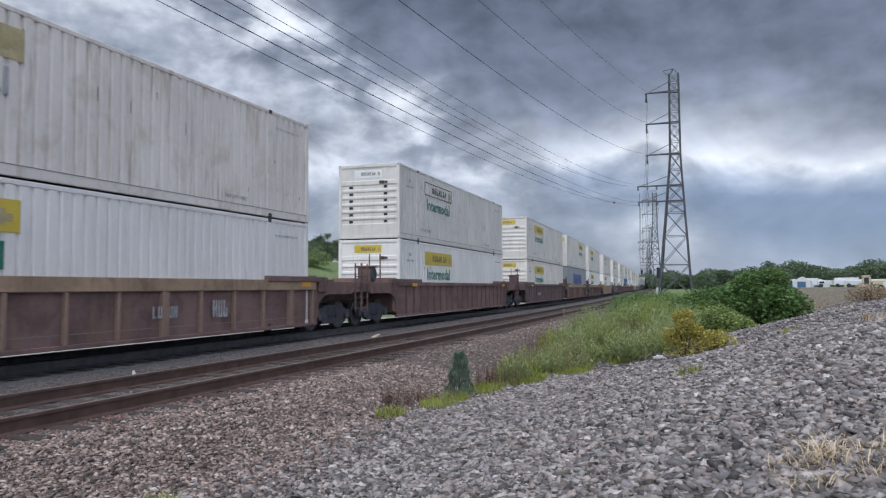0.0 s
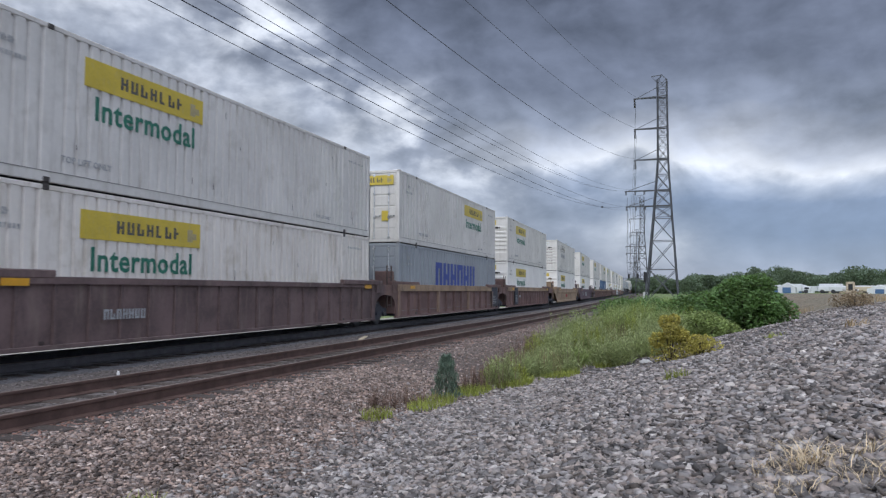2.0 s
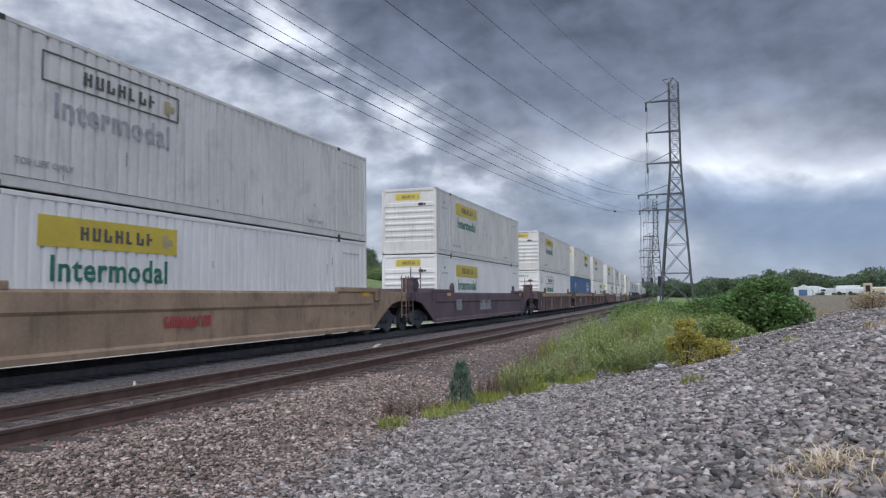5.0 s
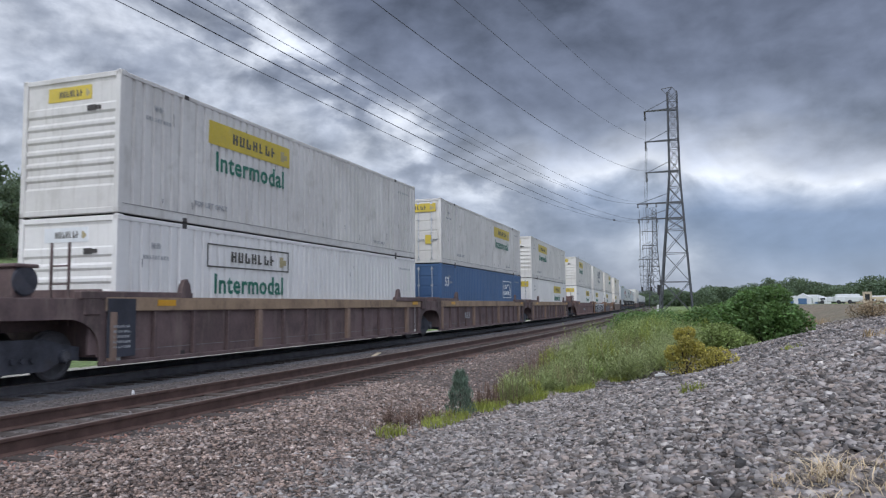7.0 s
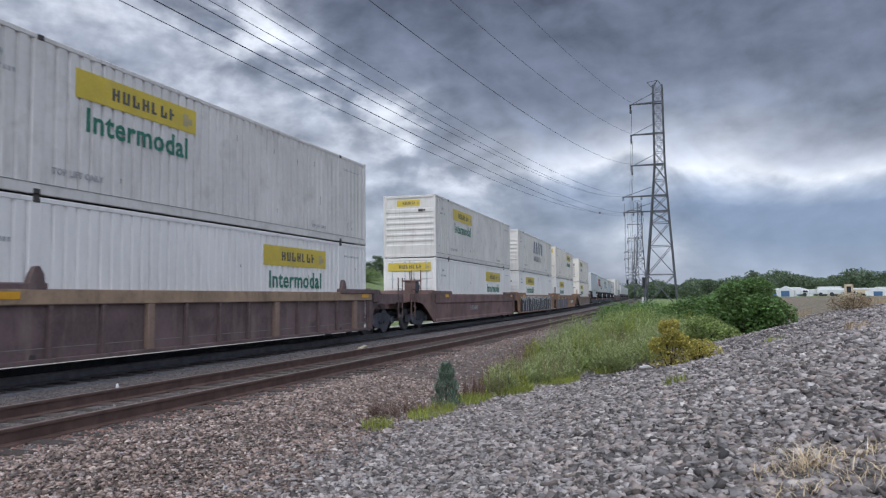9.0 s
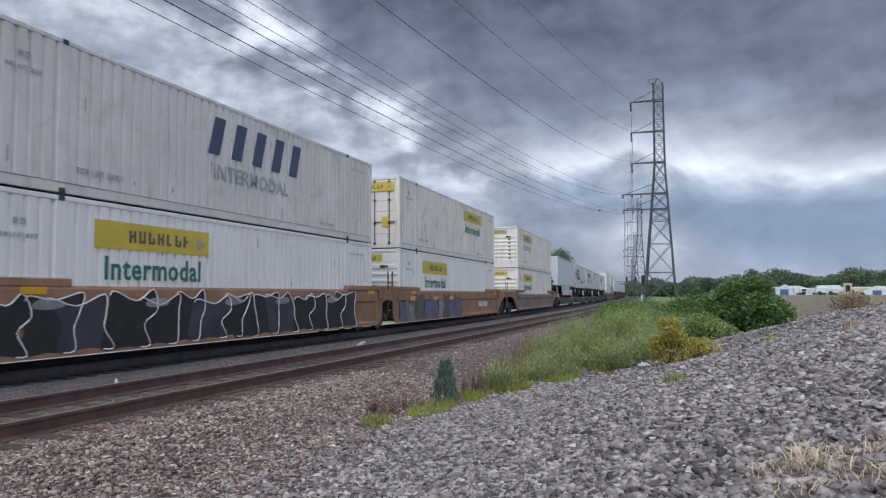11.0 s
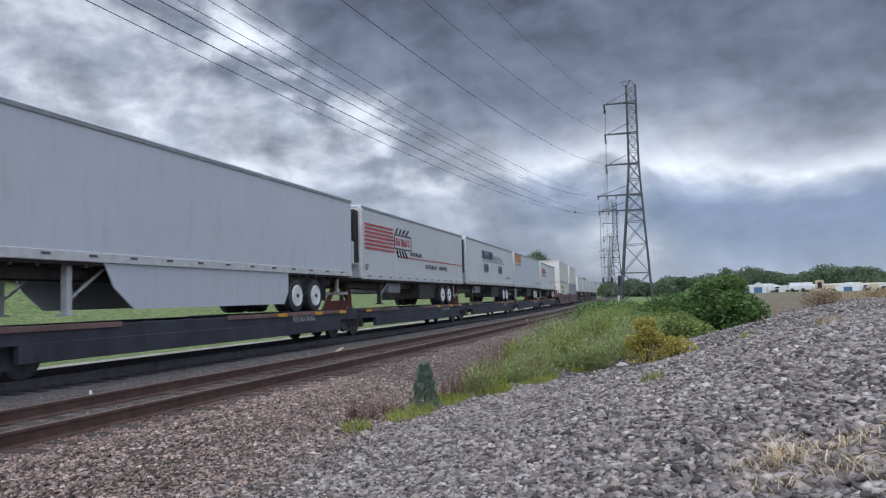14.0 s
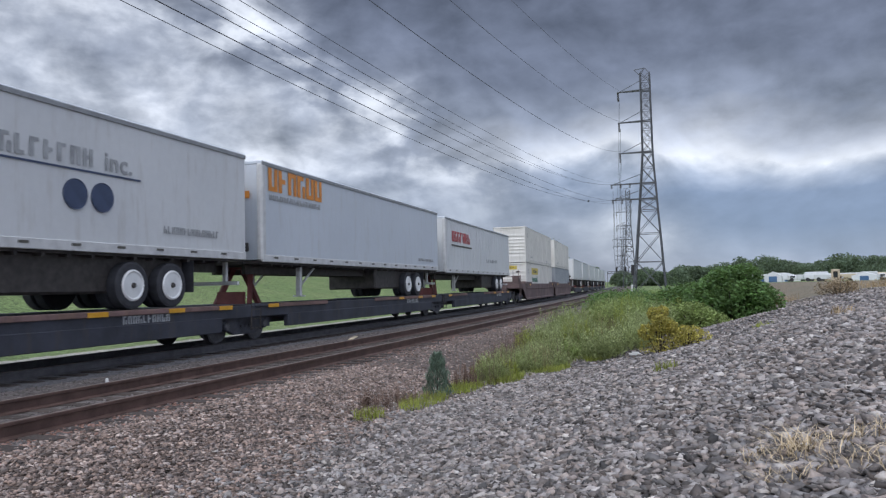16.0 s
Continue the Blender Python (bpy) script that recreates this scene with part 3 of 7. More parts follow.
def build_ground():
    xs = np.unique(np.round(np.concatenate([-np.geomspace(24, 2600, 34), np.arange(-24, 14, 0.22), np.geomspace(14, 2600, 34)]), 3))
    ys = np.unique(np.round(np.concatenate([-np.geomspace(4, 2600, 26), np.arange(-4, 46, 0.3), np.geomspace(46, 2600, 60)]), 3))
    gx, gy = np.meshgrid(xs, ys, indexing="ij")
    gz = ground_z(gx, gy)
    v = np.stack([gx, gy, gz], -1).reshape(-1, 3)
    nx, ny = len(xs), len(ys)
    i, j = np.meshgrid(np.arange(nx - 1), np.arange(ny - 1), indexing="ij")
    a = (i * ny + j).ravel()
    f = np.stack([a, a + ny, a + ny + 1, a + 1], -1)
    mesh = bpy.data.meshes.new("ground")
    mesh.from_pydata(v.tolist(), [], f.tolist())
    for mat in (G_BROWN, G_GREY, G_BED, G_GRASS, G_EARTH, G_PALE, G_SHADE):
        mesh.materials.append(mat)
    c = v[f].mean(1)
    cx, cy = c[:, 0], c[:, 1]
    xr = cx + shift(cy)
    kind = np.where(cx > toe_x(cy) + 0.25 * wobble(cx * 2, cy * 2), 1, 0)
    kind = np.where(xr < -6.3, 2, kind)
    kind = np.where((cy > 30) & (cx > toe_x(cy) + 1.2), 4, kind)
    kind = np.where((cy > 48) & (xr > -4.5) & (cx < toe_x(cy) + 3), 3, kind)
    # strip of painted shadow under the train and just beside it
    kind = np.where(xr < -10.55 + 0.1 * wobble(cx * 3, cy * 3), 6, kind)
    # bright strip beyond the train, painted as daylit ground
    kind = np.where(xr < -13.9, 5, kind)
    kind = np.where(xr < -16.9 + 0.6 * wobble(cx, cy), 3, kind)
    kind = np.where((cy > 160) & (xr > -4), 3, kind)
    mesh.polygons.foreach_set("material_index", kind.astype(np.int32))
    mesh.polygons.foreach_set("use_smooth", np.ones(len(f), bool))
    ob = new("ground", mesh)
    return tagged(ob, "gravel bank, ballast shoulder and meadow beside the railway", "ground", kind="structure")


build_ground()


def rail_geo(offset, part_of, s0, s1, step):
    """One rail swept along the line: its foot, web and head, or only the worn running band."""
    if part_of == "rail":
        prof = [(-0.075, -0.185), (0.075, -0.185), (0.07, -0.17), (0.012, -0.15), (0.012, -0.045), (0.036, -0.035), (0.036, -0.004), (0.03, 0.0), (-0.03, 0.0), (-0.036, -0.004), (-0.036, -0.035), (-0.012, -0.045), (-0.012, -0.15), (-0.07, -0.17)]
    else:
        prof = [(-0.027, 0.0005), (0.027, 0.0005), (0.027, 0.003), (-0.027, 0.003)]
    v, f, n = [], [], len(prof)
    count = int((s1 - s0) / step) + 1
    for k in range(count):
        x, y, h = line(s0 + k * step, offset)
        v += [(x + a * math.cos(h), y + a * math.sin(h), b) for a, b in prof]
        if k:
            o = (k - 1) * n
            f += [[o + i, o + (i + 1) % n, o + n + (i + 1) % n, o + n + i] for i in range(n)]
    f += [list(range(n))[::-1], [(count - 1) * n + i for i in range(n)]]
    return v, f


def build_track(centre, label, steel):
    track = tagged(new("railway_track"), label, "railway track", kind="structure")
    for side in (-0.753, 0.753):
        r = part("rail", rail_geo(centre + side, "rail", -60, 700, 4), M[steel], track)
        part("running_surface", rail_geo(centre + side, "band", -60, 700, 4), M["rail_top"], r, "worn rail head")
    mesh = shared("tie", lambda: bevelled(0.012, (-1.3, 1.3, -0.115, 0.115, -0.35, -0.178)), M["tie"])
    rest = []
    for k in range(-10, 420):
        s = k * 0.52 + 0.1
        x, y, h = line(s, centre)
        if 2 < s < 80:
            ob = new("sleeper", mesh)
            ob.parent = track
            ob.matrix_basis = Matrix.Translation((x, y, random.uniform(-0.012, 0.008))) @ Matrix.Rotation(h + random.uniform(-0.012, 0.012), 4, "Z")
        else:
            rest.append(boxes((x - 1.3, x + 1.3, y - 0.115, y + 0.115, -0.35, -0.178)))
    tagged(part("distant_sleepers", joined(*rest), M["tie"], track), kind="stuff")
    return track


build_track(TRAIN_X, "curving railway track with rusty rails under the train", "rail_dark")
build_track(NEAR_X, "empty curving railway track with rusty brown rails", "rail")


# ---------------------------------------------------------------- the train
SIDE = Matrix(((0, 0, 1, 0), (1, 0, 0, 0), (0, 1, 0, 0), (0, 0, 0, 1)))      # writing on the flank that faces the eye
END = Matrix(((1, 0, 0, 0), (0, 0, -1, 0), (0, 1, 0, 0), (0, 0, 0, 1)))      # writing on the leading end
BOX_L, BOX_W, BOX_H = 16.154, 2.591, 2.896
HALF = BOX_W / 2
MOVING = []                     # (thing, place in the train, length between its ends, height)


def on_side(y, z, out=-0.006):
    return Matrix.Translation((HALF + out, y, z)) @ SIDE


def on_end(x, z, out=0.012):
    return Matrix.Translation((x, -out, z)) @ END


def corrugated(y0, y1, z0, z1, pitch, depth, flip=1):
    """A pressed steel flank with vertical grooves, facing +x (flip=-1: facing -x)."""
    prof, y = [], y0
    count = max(1, round((y1 - y0) / pitch))
    p = (y1 - y0) / count
    for k in range(count):
        a = y0 + k * p
        prof += [(0, a), (0, a + p * 0.60), (-depth, a + p * 0.69), (-depth, a + p * 0.91)]
    prof.append((0, y1))
    v = [(flip * d, yy, z) for z in (z0, z1) for d, yy in prof]
    n = len(prof)
    f = [[i, i + 1, n + i + 1, n + i] if flip > 0 else [i + 1, i, n + i, n + i + 1] for i in range(n - 1)]
    return v, f


def ribbed_end():
    """The closed end: a sheet pressed into shallow horizontal ribs between plain bands."""
    prof = [(0.0, 0.10), (0.0, 0.50)]
    z = 0.55
    for _ in range(6):
        prof += [(0.0, z), (0.035, z + 0.05), (0.035, z + 0.16), (0.0, z + 0.21)]
        z += 0.27
    prof += [(0.0, 2.25), (0.02, 2.28), (0.02, 2.72), (0.0, 2.78)]
    v = [(x, 0.02 + d, zz) for x in (-HALF + 0.13, HALF - 0.13) for d, zz in prof]
    n = len(prof)
    return v, [[i, n + i, n + i + 1, i + 1] for i in range(n - 1)]


def door_leaf(side):
    a, b = (-HALF + 0.1, -0.02) if side < 0 else (0.02, HALF - 0.1)
    return bevelled(0.012, (a, b, 0.03, 0.07, 0.10, 2.78))


def door_panel(side):
    """One raised panel of a door leaf."""
    a, b = (-HALF + 0.18, -0.10) if side < 0 else (0.10, HALF - 0.18)
    return bevelled(0.012, (a, b, 0.012, 0.035, 0.0, 0.385))


def lock_rod():
    rod = disc(0, 0, 0, 0.02, 2.66, 8)
    v = [(x, y, z) for z, x, y in rod[0]]
    body = ([(a, b, c + 1.44) for a, b, c in v], rod[1])
    return joined(body, *[boxes((-0.05, 0.05, -0.03, 0.03, z, z + 0.07)) for z in (0.14, 0.95, 1.9, 2.64)], boxes((-0.02, 0.28, -0.035, -0.015, 1.02, 1.06)))


def frame_geo(grooved):
    w, L, H = HALF, BOX_L, BOX_H
    bm = bevelled(0.012,
                  (w - 0.13, w, 0, 0.14, 0, H), (-w, -w + 0.13, 0, 0.14, 0, H), (w - 0.13, w, L - 0.14, L, 0, H), (-w, -w + 0.13, L - 0.14, L, 0, H),
                  (w - 0.10, w - 0.005, 0.14, L - 0.14, H - 0.10, H - 0.004), (-w + 0.005, -w + 0.10, 0.14, L - 0.14, H - 0.10, H - 0.004),
                  (w - 0.10, w - 0.004, 0.14, L - 0.14, 0.0, 0.19), (-w + 0.004, -w + 0.10, 0.14, L - 0.14, 0.0, 0.19),
                  (-w + 0.13, w - 0.13, 0.003, 0.12, H - 0.12, H - 0.004), (-w + 0.13, w - 0.13, 0.003, 0.12, 0.0, 0.12),
                  (-w + 0.13, w - 0.13, L - 0.12, L - 0.003, H - 0.12, H - 0.004), (-w + 0.13, w - 0.13, L - 0.12, L - 0.003, 0.0, 0.12),
                  (w - 0.09, w - 0.003, 1.90, 2.16, 0.19, H - 0.10), (w - 0.09, w - 0.003, L - 2.16, L - 1.90, 0.19, H - 0.10),
                  (-w + 0.003, -w + 0.09, 1.90, 2.16, 0.19, H - 0.10), (-w + 0.003, -w + 0.09, L - 2.16, L - 1.90, 0.19, H - 0.10))
    return bm


def casting_geo():
    return bevelled(0.015, (-0.10, 0.012, -0.09, 0.09, 0.0, 0.12))


def bars_for_letters(count, width, height, lean=0.0, gap=0.22, seed=1, broken=True):
    """A row of plain upright blocks, as wide and high as a painted name."""
    rnd = random.Random(seed)
    lots, step = [], width / count
    for k in range(count):
        a, b = k * step, k * step + step * (1 - gap)
        lots.append((a, b - (b - a) * 0.62, 0, height, 0, 0.004))
        if rnd.random() < 0.75:
            lots.append((b - (b - a) * 0.34, b, 0, height * (1 if rnd.random() < 0.7 else 0.55), 0, 0.004))
        zz = rnd.choice((0.0, 0.42, 0.8))
        lots.append((a + (b - a) * 0.2, b - (b - a) * 0.2, height * zz, height * (zz + 0.2), 0.0005, 0.0035))
    return boxes(*lots)


def sign_panel(parent, m, w, h, film, ink, frame_only=False):
    """A plain coloured name panel with dark blocks where the firm's name stands."""
    if frame_only:
        t = 0.035
        key = ("panel_frame", round(w, 2), round(h, 2))
        geo = lambda: boxes((0, w, 0, t, 0, 0.006), (0, w, h - t, h, 0, 0.006), (0, t, t, h - t, 0, 0.006), (w - t, w, t, h - t, 0, 0.006))
        ob = link("name_panel", shared(key, geo, ink), ink, parent, "thin dark outlined name panel", m)
    else:
        key = ("panel", round(w, 2), round(h, 2))
        ob = link("name_panel", shared(key, lambda: boxes((0, w, 0, h, -0.01, 0.004)), film), film, parent, "yellow name panel", m)
    link("painted_name", shared(("painted_name", round(w, 2)), lambda: bars_for_letters(7, w * 0.56, h * 0.46, seed=4, gap=0.3), ink), ink, ob, "dark lettering blocks", Matrix.Translation((w * 0.26, h * 0.27, 0.005)))
    link("emblem", shared(("emblem", round(w, 2)), lambda: boxes((0, w * 0.05, 0, h * 0.5, 0, 0.003), (w * 0.05, w * 0.09, h * 0.1, h * 0.35, 0, 0.003)), M["faded_yellow"]), M["faded_yellow"], ob, "small faded emblem", Matrix.Translation((w * 0.87, h * 0.22, 0.005)))
    return ob


def container(place, level, paint, doors=False, logo="front", film="yellow", ink="green_ink", label="", brand=None, grooved=True, stain=None, ahead=0.0):
    """A 53-foot container. level 0 stands in the well, level 1 on top of another."""
    mat = M[paint]
    box = tagged(new("shipping_container"), label, "shipping container", group="containers on the train")
    w, L, H = HALF, BOX_L, BOX_H
    link("frame", shared("container_frame", lambda: frame_geo(True), mat), mat, box)
    pitch = 0.29 if grooved else 0.36
    depth = 0.012 if grooved == "flat" else 0.05 if grooved else 0.045
    spans = ((0.14, 1.90), (2.16, L - 2.16), (L - 1.90, L - 0.14))
    flank = lambda flip: joined(*[corrugated(a, b, 0.19, H - 0.10, pitch, depth, flip) for a, b in spans])
    for flip in (1, -1):
        link("side_wall", shared(("side_wall", grooved, flip), lambda: flank(flip), mat), mat, box, "", Matrix.Translation((flip * (w - 0.012), 0, 0)))
    link("roof", shared("container_roof", lambda: boxes((-w + 0.1, w - 0.1, 0.1, L - 0.1, H - 0.06, H - 0.015)), mat), mat, box)
    link("floor", shared("container_floor", lambda: boxes((-w + 0.1, w - 0.1, 0.12, L - 0.12, 0.04, 0.14)), M["steel"]), M["steel"], box, "dark underside")
    rods = M["steel" if paint == "cream" else "chrome"]
    closed = shared("closed_end", ribbed_end, mat)
    back_m = Matrix.Translation((0, L, 0)) @ Matrix.Rotation(math.pi, 4, "Z")
    door_end, plain_end = (Matrix.Identity(4), back_m) if doors else (back_m, Matrix.Identity(4))
    link("end_wall", closed, mat, box, "", plain_end)
    for side in (-1, 1):
        leaf = link("door", shared(("door", side), lambda: door_leaf(side), mat), mat, box, "", door_end)
        for k in range(6):
            link("door_panel", shared(("door_panel", side), lambda: door_panel(side), mat), mat, leaf, "", Matrix.Translation((0, 0, 0.12 + 0.45 * k)))
        for x in (0.22, 0.85):
            link("lock_rod", shared("lock_rod", lock_rod, rods), rods, leaf, "upright lock rod", Matrix.Translation((side * x, -0.01, 0)))
    for y in (0.0, 2.03, L - 2.03, L):
        yy = min(max(y, 0.09), L - 0.09)
        for z in (-0.004, H - 0.105):
            for sx in (1, -1):
                rot = Matrix.Identity(4) if sx > 0 else Matrix.Rotation(math.pi, 4, "Z")
                if 1 < y < L - 1:
                    link("lifting_casting", shared("lift_casting", lambda: bevelled(0.012, (-0.09, 0.01, -0.075, 0.075, 0.0, 0.10)), M["steel"]), M["steel"], box, "dark steel casting", Matrix.Translation((sx * w, yy, z)) @ rot)
                else:
                    link("corner_casting", shared("casting", casting_geo, mat), mat, box, "", Matrix.Translation((sx * (w - 0.004), yy, z)) @ rot)
    for flip in (1, -1):
        link("seam", shared("seam", lambda: boxes((-0.006, 0.004, 0.14, L - 0.14, 0.19, 0.203)), M["seam"]), M["seam"], box, "dark seam above the bottom rail", Matrix.Translation((flip * (w - 0.002), 0, 0)))
    rnd = random.Random(int(place * 10) + level)
    for k in range(rnd.randint(7, 12)):
        tall = rnd.choice((0.10, 0.16, 0.28))
        link("scrape", shared(("scrape", tall), lambda: boxes((0, 0.022, 0, tall, 0, 0.003)), M["seam"]), M["seam"], box, "small dark scrape", on_side(rnd.uniform(0.3, L - 0.4), rnd.choice((rnd.uniform(0.25, 0.6), rnd.uniform(0.3, 2.5))), -0.011))
    # markings
    y0 = (2.85 if logo == "front" else 9.45) - ahead
    if logo in ("front", "back"):
        if film == "outline":
            sign_panel(box, on_side(y0, 1.98), 3.62, 0.56, None, M["dark_ink"], True)
        else:
            sign_panel(box, on_side(y0, 1.98), 3.62, 0.56, M[film], M["dark_ink"])
        words("Intermodal", 0.66, M[ink], box, on_side(y0 + 0.25, 1.37))
    if brand:
        brand(box)
    words("TOP LIFT ONLY", 0.17, M["grey_ink"], box, on_side(2.35, 0.42))
    words("TOP LIFT ONLY", 0.13, M["grey_ink"], box, on_side(L - 4.0, 0.32))
    link("stencil_marking", shared("side_marks", lambda: bars_for_letters(9, 0.8, 0.085, seed=9, gap=0.4), M["grey_ink"]), M["grey_ink"], box, "small grey marking bars", on_side(0.75, 2.05))
    link("stencil_marking", shared("side_marks2", lambda: bars_for_letters(4, 0.3, 0.12, seed=3), M["grey_ink"]), M["grey_ink"], box, "small grey marking bars", on_side(1.0, 2.28))
    link("stencil_marking", shared("side_marks3", lambda: bars_for_letters(14, 1.2, 0.065, seed=5, gap=0.4), M["grey_ink"]), M["grey_ink"], box, "small grey marking bars", on_side(L - 1.75, 2.42))
    if stain:
        for k in range(6):
            for x, wd in ((-0.85, 0.16), (0.62, 0.14)) if stain == "black" else ((-0.9, 0.5), (-0.1, 0.55), (0.5, 0.35)):
                part("stain", boxes((x, x + wd, 0.0, 0.006, 0.0, 0.10 if stain == "black" else 0.04)), M[stain if stain == "black" else "car_rust"], box, "sooty stain on a rib" if stain == "black" else "rust stain on a rib", Matrix.Translation((0, 0.046, 0.61 + 0.27 * k)))
    out = 0.03
    if logo in ("front", "back"):
        if doors:
            sign_panel(box, on_end(-1.05, 2.30, out), 2.1, 0.38, M[film if film != "outline" else "white_ink"], M["dark_ink"])
            link("plate", shared("door_plate", lambda: boxes((0, 0.28, 0, 0.4, 0, 0.006)), M["yellow"]), M["yellow"], box, "yellow warning plate", on_end(0.55, 0.85, out))
        else:
            sign_panel(box, on_end(-0.62, 2.38, -0.034), 1.15, 0.30, M[film if film != "outline" else "white_ink"], M["dark_ink"])
            link("vent_plate", shared("vent_plate", lambda: boxes((0, 0.22, 0, 0.12, 0, 0.02), (0.24, 0.34, 0.02, 0.1, 0, 0.02)), M["steel"]), M["steel"], box, "dark vent plate", on_end(0.45, 2.12, -0.018))
    if level:
        for y in (0.09, 2.03, L - 2.03, L - 0.09):
            for sx in (1, -1):
                link("twist_lock", shared("twist_lock", lambda: boxes((-0.06, 0.06, -0.07, 0.07, -0.047, 0.0)), M["steel"]), M["steel"], box, "dark twist lock", Matrix.Translation((sx * (w - 0.07), y, 0)))
    MOVING.append((box, place, L, 0.31 + level * 2.94))
    return box


def slate_name(box):
    link("painted_name", shared("big_name", lambda: bars_for_letters(6, 6.9, 1.35, gap=0.16, seed=12), M["blue_ink"]), M["blue_ink"], box, "large blue lettering blocks", on_side(4.7, 0.95))


def blue_name(box):
    t = 0.05
    link("name_panel", shared("blue_frame", lambda: boxes((0, 2.1, 0, t, 0, 0.006), (0, 2.1, 1.0 - t, 1.0, 0, 0.006), (0, t, t, 1.0 - t, 0, 0.006), (2.1 - t, 2.1, t, 1.0 - t, 0, 0.006)), M["white_ink"]), M["white_ink"], box, "white outlined name panel", on_side(11.3, 1.45))
    arc = []
    for k in range(10):
        a0, a1 = radians(150 - k * 18), radians(150 - (k + 1) * 18)
        arc.append(bar((1.35 + 0.5 * math.cos(a0), 0.35 + 0.45 * math.sin(a0), 0), (1.35 + 0.5 * math.cos(a1), 0.35 + 0.45 * math.sin(a1), 0), 0.035))
    link("arc", shared("blue_arc", lambda: joined(*arc), M["white_ink"]), M["white_ink"], box, "white arc", on_side(11.3, 1.45))
    link("painted_name", shared("blue_blocks", lambda: joined(bars_for_letters(3, 0.7, 0.26, seed=6), ([(x, y - 0.36, z) for x, y, z in bars_for_letters(9, 1.5, 0.24, seed=8)[0]], bars_for_letters(9, 1.5, 0.24, seed=8)[1])), M["white_ink"]), M["white_ink"], box, "white lettering blocks", on_side(11.5, 1.98))
    words("53", 0.58, M["white_ink"], box, on_side(0.5, 1.92))


def swift_name(box):
    def slanted():
        v, f = [], []
        for k in range(5):
            o, i = k * 0.95, len(v)
            v += [(o, 0, 0), (o + 0.45, 0, 0), (o + 0.72, 0.95, 0), (o + 0.27, 0.95, 0), (o, 0, 0.004), (o + 0.45, 0, 0.004), (o + 0.72, 0.95, 0.004), (o + 0.27, 0.95, 0.004)]
            f += [[i + q for q in s] for s in ((4, 5, 6, 7), (0, 1, 5, 4), (1, 2, 6, 5), (2, 3, 7, 6), (3, 0, 4, 7))]
        return v, f
    link("painted_name", shared("slanted_name", slanted, M["navy_ink"]), M["navy_ink"], box, "slanted navy lettering blocks", on_side(6.4, 1.55))
    words("INTERMODAL", 0.55, M["grey_ink"], box, on_side(6.6, 0.95))


# ---- railway trucks and cars
def truck_side():
    """A cast side frame with its spring nest and two axle boxes, on the near flank."""
    prof = [(-1.25, 0.36), (-1.25, 0.62), (-0.85, 0.68), (-0.45, 0.80), (0.45, 0.80), (0.85, 0.68), (1.25, 0.62), (1.25, 0.36), (0.9, 0.40), (0.5, 0.22), (-0.5, 0.22), (-0.9, 0.40)]
    return joined(prism(prof, "x", -0.07, 0.07), *[disc(0.03, y, 0.46, 0.13, 0.2, 12) for y in (-0.9, 0.9)], *[disc(0.06, y, 0.44, 0.055, 0.12, 8) for y in (-0.2, 0.0, 0.2)])


ROLLING = []                    # (wheelset, its car, place on the car, place on the truck)


def wheelset_geo():
    mirrored = ([(-a, b, c) for a, b, c in disc(0, 0, 0, 0.46, 0.13, 24, 0.02)[0]], [q[::-1] for q in disc(0, 0, 0, 0.46, 0.13, 24, 0.02)[1]])
    move = lambda geo, x: ([(a + x, b, c) for a, b, c in geo[0]], geo[1])
    bolts = [disc(1.14 * s, 0.075 * math.cos(a), 0.075 * math.sin(a), 0.02, 0.03, 6) for s in (1, -1) for a in (0.5, 2.6, 4.7)]
    return joined(move(disc(0, 0, 0, 0.46, 0.13, 24, 0.02), 0.76), move(disc(0, 0, 0, 0.485, 0.03, 24), 0.69), move(mirrored, -0.76), move(disc(0, 0, 0, 0.485, 0.03, 24), -0.69),
                  disc(0, 0, 0, 0.08, 2.2, 10), disc(1.13, 0, 0, 0.1, 0.03, 12), disc(-1.13, 0, 0, 0.1, 0.03, 12), *bolts)


def add_truck(parent, y, z=0.0):
    """One four-wheeled truck, a part of the car that it carries."""
    t = link("truck", shared("bolster", lambda: joined(boxes((-1.0, 1.0, -0.2, 0.2, 0.4, 0.78)), boxes((-0.3, 0.3, -1.0, 1.0, 0.45, 0.6))), M["truck"]), M["truck"], parent, "black oily four-wheeled truck", Matrix.Translation((0, y, z)))
    for sx in (-1, 1):
        link("side_frame", shared("side_frame", truck_side, M["truck"]), M["truck"], t, "", Matrix.Translation((sx * 1.0, 0, 0)))
    for dy in (-0.9, 0.9):
        ws = link("wheelset", shared("wheelset", wheelset_geo, M["wheel"]), M["wheel"], t, "steel axle with two flanged wheels", Matrix.Translation((0, dy, 0.461)))
        ROLLING.append((ws, parent, y + dy, dy))
    return t


WELL_0, WELL_1 = -0.35, 16.5    # the well reaches a little past the container at both ends


SILL = 0.13                     # underside of the ribbed wells
RIDE = 0.11                     # the wells ride this much higher on their trucks


